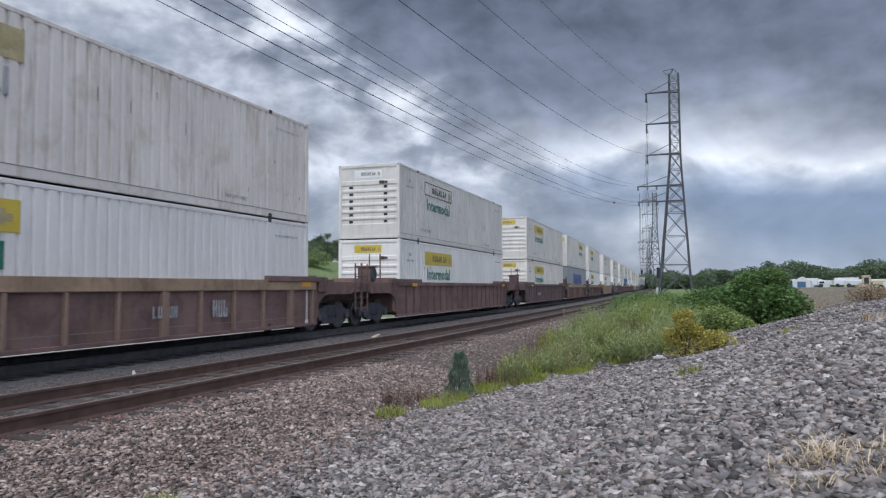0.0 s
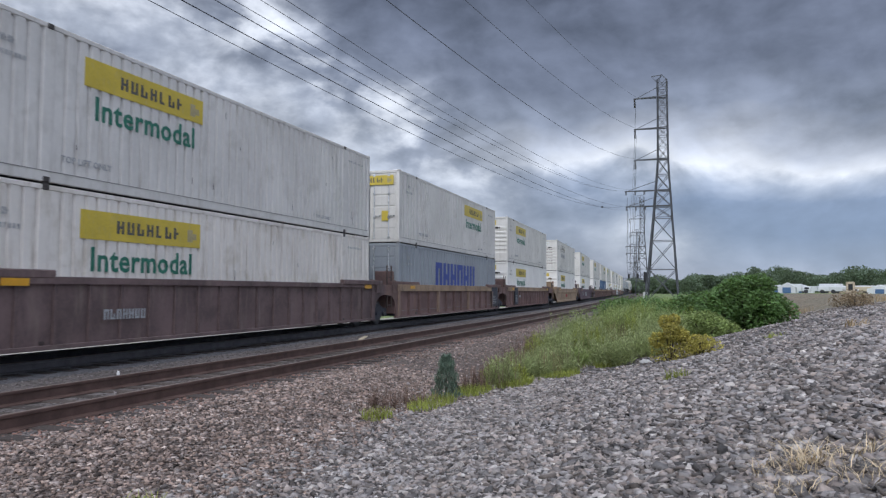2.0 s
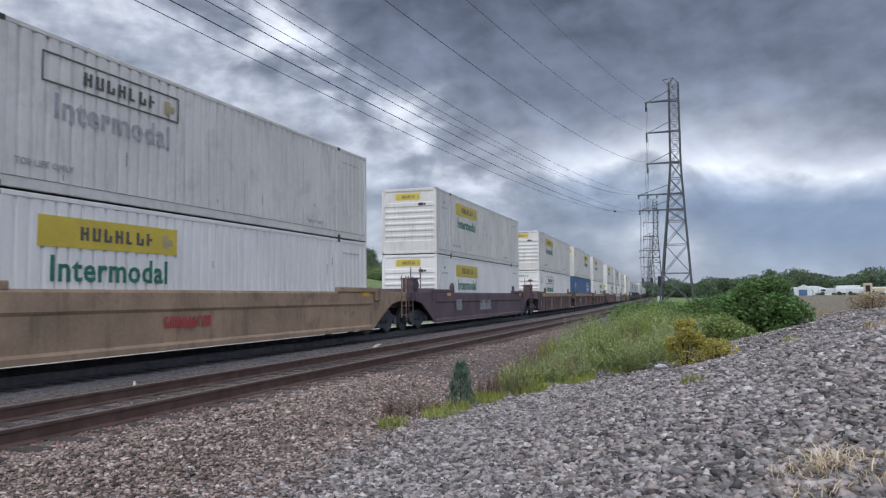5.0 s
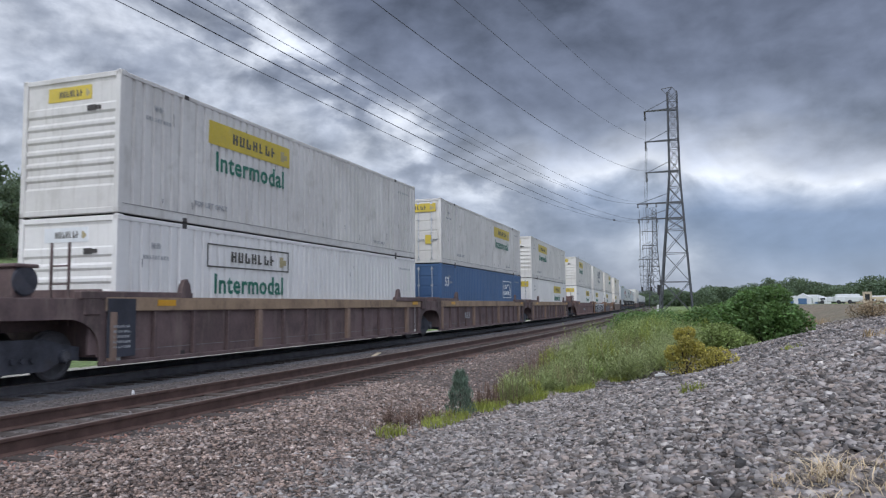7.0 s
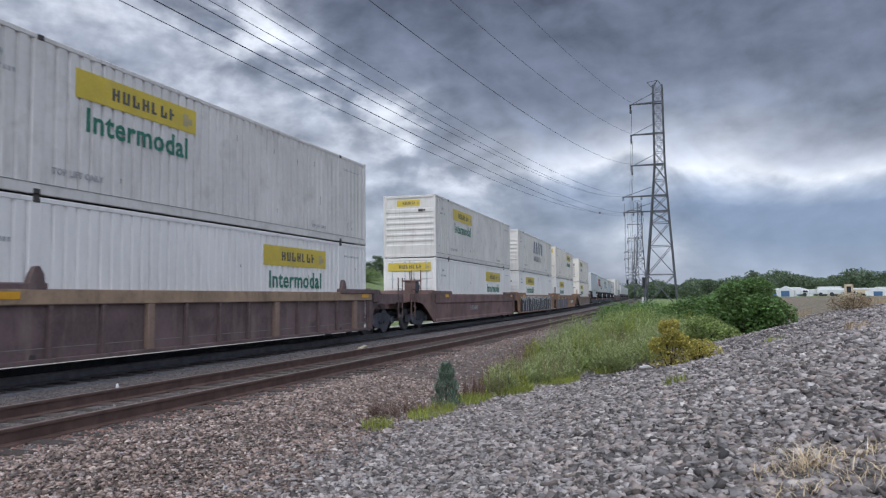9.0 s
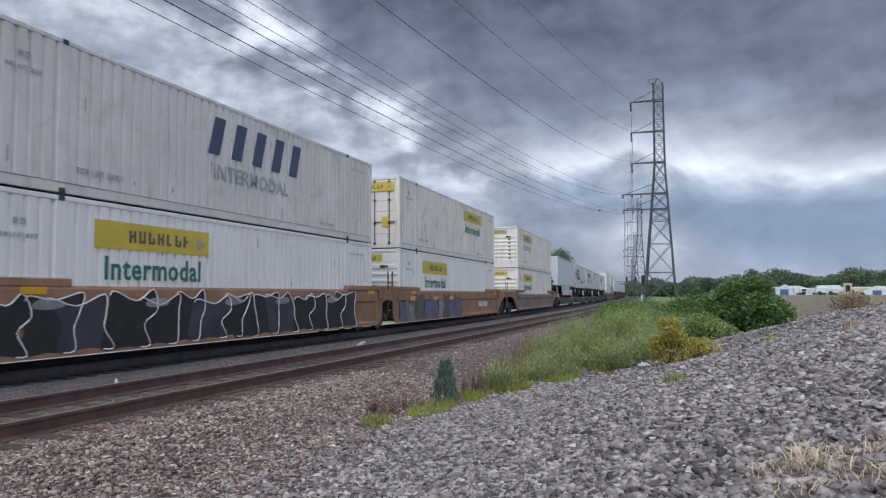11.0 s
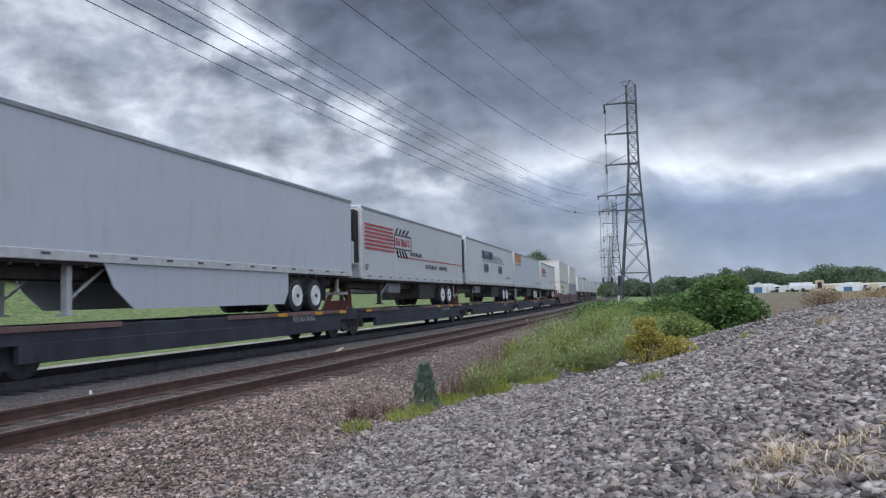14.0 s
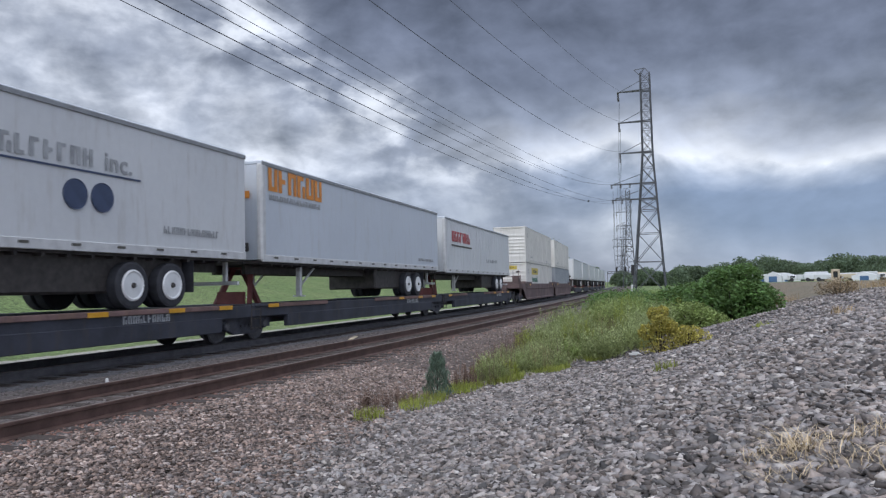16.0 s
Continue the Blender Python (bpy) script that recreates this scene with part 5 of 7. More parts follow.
def dots_art(t, base):
    part("painted_name", bars_for_letters(8, 3.6, 0.55, seed=31, gap=0.15), M["navy_ink"], t, "navy lettering blocks", on_trailer(4.5, base + 1.65))
    part("painted_name", bars_for_letters(8, 2.5, 0.36, seed=33, gap=0.2), M["grey_ink"], t, "grey lettering blocks", on_trailer(8.3, base + 1.63))
    words("inc.", 0.55, M["grey_ink"], t, on_trailer(11.05, base + 1.63))
    part("underline", boxes((0, 7.6, 0, 0.04, 0, 0.006)), M["navy_ink"], t, "navy underline", on_trailer(4.5, base + 1.52))
    for y in (5.4, 6.12, 10.3, 11.0):
        geo = disc(0, 0, 0, 0.30, 0.012, 28)
        part("round_spot", geo, M["navy_ink"], t, "navy round spot", Matrix.Translation((1.292, y, base + 1.06)))
    part("stencil_marking", bars_for_letters(15, 2.1, 0.17, seed=36), M["grey_ink"], t, "grey marking bars", on_trailer(12.85, base + 0.46))


def orange_art(t, base):
    part("painted_name", bars_for_letters(6, 3.4, 0.66, seed=41, gap=0.12), M["orange_ink"], t, "large orange lettering blocks", on_trailer(0.35, base + 1.98))
    part("stencil_marking", bars_for_letters(16, 3.2, 0.16, seed=42), M["grey_ink"], t, "grey marking bars", on_trailer(0.4, base + 1.72))
    part("stencil_marking", bars_for_letters(16, 2.2, 0.12, seed=44), M["grey_ink"], t, "grey marking bars", on_trailer(13.2, base + 0.35))
    part("nose_sign", boxes((-0.9, -0.5, -0.012, 0.02, 1.9, 2.35), (0.5, 0.9, -0.012, 0.02, 1.75, 1.95)), M["orange_ink"], t, "orange nose sign", Matrix.Translation((0, -0.02, base)))


def red_art(t, base):
    part("painted_name", bars_for_letters(7, 3.8, 0.55, seed=51, gap=0.15), M["red_ink"], t, "red lettering blocks", on_trailer(1.2, base + 1.6))
    part("underline", boxes((0, 4.2, 0, 0.09, 0, 0.006)), M["dark_ink"], t, "dark underline", on_trailer(1.1, base + 1.35))
    part("stencil_marking", bars_for_letters(6, 3.0, 0.2, seed=52), M["grey_ink"], t, "grey marking bars", on_trailer(9.0, base + 0.7))


def flat_car(place, L, label, first=False):
    """A low skeleton flat car: centre sill, wheel platforms, hitch stand, trucks."""
    car = tagged(new("flat_car"), label, "railway car", group="cars of the train")
    mat = M["car_black"]
    part("centre_sill", bevelled(0.02, (-0.45, 0.45, -0.5, L + 0.45, 0.42, 0.92), (-0.9, 0.9, 1.5, L - 1.5, 0.66, 0.78)), mat, car)
    for sx in (-1, 1):
        part("side_sill", bevelled(0.015, (-0.06, 0.06, -0.45, L + 0.4, 0.66, 0.98), (-0.08, 0.08, 1.35, L - 1.15, 0.33, 0.70)), mat, car, "", Matrix.Translation((sx * 1.24, 0, 0)))
    part("wheel_platform", bevelled(0.015, (-1.34, 1.34, L - 6.2, L - 0.8, 0.93, 1.0)), mat, car, "dark deck plate under the wheels")
    part("end_deck", bevelled(0.015, (-1.34, 1.34, -0.45, 1.9, 0.93, 1.0)), mat, car)
    for y0, y1 in ((0.3, 3.9), (L - 8.2, L - 0.8)):
        part("deck_edge", bevelled(0.01, (1.31, 1.348, y0, y1, 0.90, 1.012)), M["car_rust"], car, "rusty worn deck edge")
    part("cross_bearer", boxes(*[(-1.24, 1.24, y, y + 0.16, 0.62, 0.93) for y in (3.2, 5.4, 7.6, 9.4)]), mat, car)
    hitch = part("hitch_stand", joined(bar((-0.55, 0.5, 0.98), (-0.3, 1.0, 2.02), 0.14), bar((0.55, 0.5, 0.98), (0.3, 1.0, 2.02), 0.14), bar((0, 1.9, 0.98), (0, 1.05, 2.0), 0.14), boxes((-0.5, 0.5, 0.75, 1.4, 2.0, 2.13))), M["red_steel"], car, "red-brown trailer hitch stand")
    part("hitch_plate", boxes((-0.45, 0.45, 0.40, 0.46, 1.0, 1.35)), M["red_steel"], hitch)
    for y in (0.2, L - 5.6, L - 3.2, L - 1.3):
        part("reflector", boxes((1.345, 1.356, y, y + 0.55, 0.90, 1.0)), M["reflector"], car, "amber reflector strip")
    part("stencil_marking", bars_for_letters(10, 1.5, 0.17, seed=int(place)), M["grey_ink"], car, "grey marking bars", Matrix.Translation((1.305, L - 4.6, 0.72)) @ SIDE)
    part("ladder", boxes(*[(1.28, 1.31, -0.6, -0.15, z, z + 0.03) for z in (0.35, 0.6, 0.85)], (1.28, 1.31, -0.62, -0.58, 0.32, 1.0), (1.28, 1.31, -0.17, -0.13, 0.32, 1.0)), M["steel"], car, "dull step ladder")
    if first:
        add_truck(car, 1.0)
    add_truck(car, L + 0.25)
    MOVING.append((car, place, L, 0.0))
    return car


WHITE_FRONT = "white corrugated container with yellow sign and green lettering"
# place, upper (paint, doors, logo, film, ink), lower, car (side, chord, style, joint ahead, joint behind)
well_car(2.9, "car_rust", "car_tan", "ribbed", False, False, "rust-brown ribbed well car with tan top chord, double-stacked", rib_paint="car_rib", marks=((2, 9.6, 0.6, 0.8, 0.25, "grey_ink"), (4, 11.6, 0.55, 0.6, 0.4, "grey_ink")))
container(2.9, 1, "cream", logo="front", film="faded_yellow", ink="grey_ink", label="dirty cream container with faded sign, stacked on another")
container(2.9, 0, "white", label="white corrugated container with yellow sign in a rusty well car")
well_car(26.23, "car_rust", "car_rust", "fine", False, False, "rusty brown well car with close upright ribs")
container(26.23, 1, "grey_white", film="outline", stain="black", label="weathered white container with outlined sign, stacked")
container(26.23, 0, "white", label="white container with yellow sign, in a rusty ribbed well car")
well_car(49.59, "car_brown", "car_brown", "fine", False, True, "brown well car with brake stand and ladders", marks=((7, 3.4, 0.62, 1.2, 0.2, "grey_ink"),))
container(49.59, 1, "grey_white", label="greyish white container with yellow sign, stacked on another")
container(49.59, 0, "cream", label="cream white container with yellow sign in a brown well car")
well_car(68.82, "car_rust", "car_tan", "ribbed", True, True, "brown ribbed well car unit under a slate grey container", panels=((14.9, 16.3),), step="stand")
container(68.82, 1, "grey_white", doors=True, logo="back", label="white container with closed doors and lock rods, stacked")
container(68.82, 0, "slate", doors=True, logo="", brand=slate_name, grooved=False, label="slate grey container with large blue lettering and doors")
well_car(88.65, "car_rust", "car_tan", "fine", True, False, "faded brown well car with black panels and ladders", panels=((1.9, 2.9),), step="stand", marks=((12, 3.3, 0.75, 0.7, 0.14, "grey_ink"),))
container(88.65, 1, "grey_white", label="greyish white container with yellow sign and ribbed end")
container(88.65, 0, "white", label="clean white container with yellow sign and green lettering")
well_car(111.85, "car_tan", "car_tan", "smooth", False, False, "smooth faded tan well car, double-stacked", marks=((14, 6.0, 0.6, 1.6, 0.25, "red_ink"),))
container(111.85, 1, "grey_white", film="outline", ink="grey_ink", stain="rust", label="weathered container with rust-streaked ribbed end and outlined sign")
container(111.85, 0, "white", label="white container with yellow sign in a tan well car")
well_car(135.4, "car_purple", "car_purple", "smooth", False, False, "dull purple-brown well car with scrawled graffiti", marks=((15, 6.5, 0.55, 2.2, 0.5, "grey_ink"), (16, 2.5, 0.6, 0.9, 0.5, "grey_ink")), brackets=True)
container(135.4, 1, "grey_white", label="grey-white container with yellow sign on another container")
container(135.4, 0, "white", label="bright white corrugated container in a purple-brown well car")
# the black panel here stands for the shaded recess at the leading end
well_car(158.74, "car_brown", "car_tan", "ribbed", False, True, "dark brown ribbed well car with tan top chord", brackets=True, panels=((-0.3, 0.45),))
container(158.74, 1, "grey_white", label="weathered white container with yellow sign and ribbed end")
container(158.74, 0, "white", film="outline", label="white container with outlined sign and green lettering")
well_car(178.29, "car_brown", "car_tan", "ribbed", True, True, "brown ribbed well car under a blue container", brackets=True, marks=((18, 3.2, 0.6, 0.9, 0.3, "grey_ink"),))
container(178.29, 1, "grey_white", doors=True, logo="back", label="white container with doors facing, yellow sign at its tail")
container(178.29, 0, "blue", doors=True, logo="", brand=blue_name, grooved="flat", label="blue corrugated container with white outlined sign")
well_car(198.3, "car_brown", "car_tan", "ribbed", True, False, "brown ribbed well car with tan chord and brackets", brackets=True)
container(198.3, 1, "grey_white", label="grey-white container with bold yellow sign, stacked")
container(198.3, 0, "white", doors=True, logo="back", label="white container with doors facing and yellow sign")
well_car(222.6, "car_rust", "car_rust", "smooth", False, True, "smooth red-brown well car with painted marks", marks=((20, 5.5, 0.6, 1.6, 0.22, "grey_ink"),))
container(222.6, 1, "grey_white", label="weathered white container with yellow sign, stacked on another")
container(222.6, 0, "white", doors=True, logo="back", label="white container with doors and yellow sign on doors")
well_car(241.75, "car_orange", "car_orange", "smooth", True, True, "orange-brown well car covered in graffiti", graffiti=3)
container(241.75, 1, "grey_white", logo="", brand=swift_name, label="grey-white container with slanted navy lettering")
container(241.75, 0, "white", label="white container with yellow sign above graffiti")
well_car(260.87, "car_orange", "car_orange", "smooth", True, False, "orange-brown well car with purple graffiti and ladder", graffiti=4, step=True, marks=((22, 12.0, 0.6, 2.0, 0.25, "white_ink"),))
container(260.87, 1, "cream", doors=True, logo="back", label="cream white container with doors facing, stacked")
container(260.87, 0, "white", logo="front", label="white container with yellow sign and ribbed end")
well_car(284.6, "car_umber", "car_umber", "low", False, False, "low rusty brown well car with raised ends", gear=False, reflectors=())
container(284.6, 1, "cream", ahead=0.75, film="faded_yellow", ink="grey_ink", stain="black", label="cream container with faded sign and sooty ribbed end")
container(284.6, 0, "cream", ahead=0.75, label="cream container with yellow sign in a low well car")

flat_car(305.75, 16.05, "black skeleton flat car carrying a white trailer", first=True)
trailer(305.75, 16.05, "trailer", "plain white semi-trailer with side skirt on a flat car", ribbed=False, skirt=True, lift=0.12)
flat_car(322.9, 15.4, "black skeleton flat car carrying a striped trailer")
trailer(322.9, 15.4, "trailer_b", "white refrigerated trailer with red stripes", reefer=True, ribbed="level", art=stripes_art, lift=0.05)
flat_car(339.4, 16.15, "black skeleton flat car carrying a lettered trailer")
trailer(339.4, 16.15, "trailer_b", "white trailer with navy spots and lettering", reefer=True, ribbed=False, art=dots_art, lift=0.09)
flat_car(356.5, 16.15, "black skeleton flat car carrying an orange-lettered trailer")
trailer(356.5, 16.15, "trailer", "white trailer with large orange lettering", ribbed=False, art=orange_art, lift=0.07)
flat_car(374.1, 16.15, "black flat car carrying a red-lettered trailer")
trailer(374.1, 16.15, "trailer_b", "white trailer with red lettering and dark underline", art=red_art)
for k, place in enumerate((397.5, 417.0)):
    well_car(place, "car_brown", "car_brown", "smooth", k > 0, k < 1, "distant brown well car, double-stacked")
    container(place, 1, "grey_white", logo="", label="distant plain grey-white container, stacked")
    container(place, 0, "grey_white" if k == 0 else "slate", logo="front" if k == 0 else "", label="distant container in a brown well car")
for place in (441.0, 459.0, 477.0, 495.0, 513.0, 531.0):
    flat_car(place, 16.15, "distant black flat car with trailer")
    trailer(place, 16.15, "trailer_b", "distant white trailer on a flat car", ribbed=False)


# ---------------------------------------------------------------- gravel, plants and distance
RNG = np.random.default_rng(7)


def mesh_from_arrays(name, verts, faces, mat, smooth=False):
    """verts (n, 3), faces (m, k) with k corners each."""
    mesh = bpy.data.meshes.new(name)
    k = faces.shape[1]
    mesh.vertices.add(len(verts))
    mesh.vertices.foreach_set("co", verts.astype(np.float32).ravel())
    mesh.loops.add(faces.size)
    mesh.loops.foreach_set("vertex_index", faces.astype(np.int32).ravel())
    mesh.polygons.add(len(faces))
    mesh.polygons.foreach_set("loop_start", np.arange(0, faces.size, k, dtype=np.int32))
    mesh.polygons.foreach_set("loop_total", np.full(len(faces), k, np.int32))
    if smooth:
        mesh.polygons.foreach_set("use_smooth", np.ones(len(faces), bool))
    mesh.update(calc_edges=True)
    mesh.validate()
    mesh.materials.append(mat)
    return mesh


def turn_matrices(count):
    q = RNG.normal(size=(count, 4))
    q /= np.linalg.norm(q, axis=1)[:, None]
    w, x, y, z = q.T
    return np.stack([1 - 2 * (y * y + z * z), 2 * (x * y - z * w), 2 * (x * z + y * w), 2 * (x * y + z * w), 1 - 2 * (x * x + z * z), 2 * (y * z - x * w),
                     2 * (x * z - y * w), 2 * (y * z + x * w), 1 - 2 * (x * x + y * y)], -1).reshape(-1, 3, 3)


def scatter_stones(name, label, xy, sizes, mat):
    """Broken stones: a chipped block for each, squeezed, turned and chipped by chance."""
    base = np.array([(x, y, z) for z in (-1, 1) for y in (-1, 1) for x in (-1, 1)]) * 0.8
    tri = np.array([[0, 2, 3], [0, 3, 1], [4, 5, 7], [4, 7, 6], [0, 1, 5], [0, 5, 4], [2, 6, 7], [2, 7, 3], [0, 4, 6], [0, 6, 2], [1, 3, 7], [1, 7, 5]])
    n = len(xy)
    lump = base[None] * RNG.uniform(0.45, 1.2, (n, 8, 1)) + RNG.normal(0, 0.16, (n, 8, 3))
    lump = lump * np.stack([RNG.uniform(0.9, 1.5, n), RNG.uniform(0.7, 1.1, n), RNG.uniform(0.4, 0.75, n)], -1)[:, None]
    lump = np.einsum("nij,nkj->nki", turn_matrices(n), lump) * np.array([1, 1, 0.58])
    z = ground_z(xy[:, 0], xy[:, 1])
    v = lump * sizes[:, None, None] + np.stack([xy[:, 0], xy[:, 1], z + sizes * 0.22], -1)[:, None]
    f = tri[None] + (np.arange(n) * 8)[:, None, None]
    ob = new(name, mesh_from_arrays(name, v.reshape(-1, 3), f.reshape(-1, 3), mat))
    return tagged(ob, label, "gravel", kind="stuff")


def stone_field(count, near, far, power):
    """Places before the bank, thinner with distance."""
    r = near + (far - near) * RNG.random(count) ** power
    a = np.radians(RNG.uniform(-14, 54, count))
    return np.stack([-r * np.sin(a), r * np.cos(a)], -1)


def build_stones():
    p = np.concatenate([stone_field(104000, 2.0, 15.0, 0.62), stone_field(52000, 12.0, 34.0, 0.75)])
    x, y = p.T
    xr = x + shift(y)
    edge = toe_x(y) + 0.35 * wobble(x * 2, y * 2) + RNG.normal(0, 0.5, len(p))
    size = RNG.uniform(0.014, 0.036, len(p)) * (1 + 0.35 * (RNG.random(len(p)) < 0.1))
    grey = (x > edge) & ~((y > 24) & (x > toe_x(y) + 1) & (x < toe_x(y) + 2.4))
    brown = (x <= edge) & (xr > -6.55)
    scatter_stones("grey_gravel", "loose angular grey crushed stones on the bank", p[grey], size[grey] * 1.24, M["stone_grey"])
    scatter_stones("brown_ballast", "rust-stained brown ballast stones beside the rails", p[brown], size[brown] * 0.9, M["stone_brown"])
    n = 5000
    s = 3 + 40 * RNG.random(n) ** 1.2
    q = np.stack([-6.93 + np.abs(RNG.normal(0, 0.35, n)) - shift(s), s], -1)
    scatter_stones("red_ballast", "rust-red ballast stones along the rail foot", q, RNG.uniform(0.014, 0.028, n), M["stone_red"])
    n = 16000
    s = 3 + 45 * RNG.random(n) ** 1.3
    off = np.concatenate([RNG.uniform(-6.95, -6.3, n // 4), RNG.uniform(-10.55, -8.55, n // 2), RNG.uniform(-8.2, -7.1, n - n // 4 - n // 2)])
    q = np.stack([off - shift(s), s], -1)
    scatter_stones("track_ballast", "dark oily ballast between the tracks", q, RNG.uniform(0.014, 0.028, n), M["stone_bed"])


def blades(roots, height, width, lean, spread=0.5):
    """Tapered grass blades: roots (n, 3); returns vertices and quads."""
    n = len(roots)
    a = RNG.uniform(0, 2 * np.pi, n)
    out = np.stack([np.cos(a), np.sin(a), np.zeros(n)], -1)
    side = np.stack([-np.sin(a), np.cos(a), np.zeros(n)], -1)
    h = height * RNG.uniform(0.55, 1.1, n)
    l = lean * RNG.uniform(0.1, 1.0, n) * h
    w = width * RNG.uniform(0.6, 1.3, n)
    rows = []
    for t, k in ((0, 1.0), (0.45, 0.85), (0.8, 0.5), (1.0, 0.06)):
        c = roots + out * (l * t ** 1.8)[:, None] + np.array([0, 0, 1]) * (h * t * (1 - 0.12 * lean * t))[:, None]
        rows += [c - side * (w * k / 2)[:, None], c + side * (w * k / 2)[:, None]]
    v = np.stack(rows, 1)
    quad = np.array([[0, 1, 3, 2], [2, 3, 5, 4], [4, 5, 7, 6]])
    f = quad[None] + (np.arange(n) * 8)[:, None, None]
    return v.reshape(-1, 3), f.reshape(-1, 4)


def leaves(centres, size, up=0.0):
    """Small folded leaves turned by chance; up > 0 lays them more level, drooping a little."""
    n = len(centres)
    r = turn_matrices(n)
    if up:
        r = r * np.array([1, 1, 1 - up])[None, :, None]
    shape = np.array([[-0.5, 0, 0], [0, -0.28, 0.07], [0.5, 0, -0.04], [0, 0.28, 0.07]])
    v = np.einsum("nij,kj->nki", r, shape) * (size * RNG.uniform(0.6, 1.3, n))[:, None, None] + centres[:, None]
    f = np.array([[0, 1, 2, 3]])[None] + (np.arange(n) * 4)[:, None, None]
    return v.reshape(-1, 3), f.reshape(-1, 4)


def spread(centre, rx, ry, count):
    a, r = RNG.uniform(0, 2 * np.pi, count), np.sqrt(RNG.random(count))
    x, y = centre[0] + rx * r * np.cos(a), centre[1] + ry * r * np.sin(a)
    return np.stack([x, y, ground_z(x, y) - 0.01], -1)


def plant_patch(name, label, category, roots, height, width, lean, mat):
    v, f = blades(roots, height, width, lean)
    return tagged(new(name, mesh_from_arrays(name, v, f, mat)), label, category, kind="stuff")


def belt(count, y0, y1, inner, outer, power=1.0):
    """Places in the strip between the ballast shoulder and the foot of the bank."""
    y = y0 + (y1 - y0) * RNG.random(count) ** power
    left = np.maximum(-4.9 - shift(y), toe_x(y) - outer - inner * np.clip((y - 14) / 25, 0, 1))
    x = left + (toe_x(y) + 0.25 - left) * RNG.random(count)
    return np.stack([x, y, ground_z(x, y) - 0.01], -1)


def leafy_stems(roots, height, leaf, per=18):
    """Upright weeds: narrow leaves rising round thin bending stems, thinner towards the tip."""
    n = len(roots)
    h = (height * RNG.uniform(0.6, 1.1, n))[:, None]
    bend = RNG.normal(0, 0.13, (n, 2))
    t = np.linspace(0.08, 1.0, per)[None]
    stem = roots[:, None, :] + np.stack([bend[:, :1] * h * t ** 2, bend[:, 1:] * h * t ** 2, h * t], -1)
    a = RNG.uniform(0, 2 * np.pi, (n, per))
    long = leaf * RNG.uniform(0.7, 1.3, (n, per)) * (1.25 - 0.75 * t)
    out = np.stack([np.cos(a), np.sin(a), np.zeros_like(a)], -1)
    side = np.stack([-np.sin(a), np.cos(a), np.zeros_like(a)], -1)
    rise = RNG.uniform(0.25, 1.1, (n, per))
    tip = stem + (out + np.array([0, 0, 1]) * rise[..., None]) * long[..., None]
    mid = (stem + tip) / 2 + np.array([0, 0, 0.12]) * long[..., None]
    wide = side * (long * 0.14)[..., None]
    v = np.stack([stem, mid - wide, tip, mid + wide], 2).reshape(-1, 3)
    f = np.arange(len(v)).reshape(-1, 4)
    k = len(v)
    # the stems themselves
    low, top = roots, stem[:, -1]
    thin = np.array([0.004, 0.002, 0])
    sv = np.stack([low - thin, low + thin, top + thin * 0.3, top - thin * 0.3], 1).reshape(-1, 3)
    return np.concatenate([v, sv]), np.concatenate([f, k + np.arange(len(sv)).reshape(-1, 4)])


def weed_clump(x, y, radius, count, height, leaf, mat, label):
    """One stand of weeds, tallest in its middle."""
    roots = spread((x, y), radius, radius * 1.15, count)
    d = np.hypot(roots[:, 0] - x, roots[:, 1] - y) / radius
    v, f = leafy_stems(roots, height * (1.08 - 0.5 * d ** 2), leaf)
    tagged(new("weed_clump", mesh_from_arrays("weed_clump", v, f, M[mat])), label, "weeds", group="weeds along the ditch", kind="stuff")


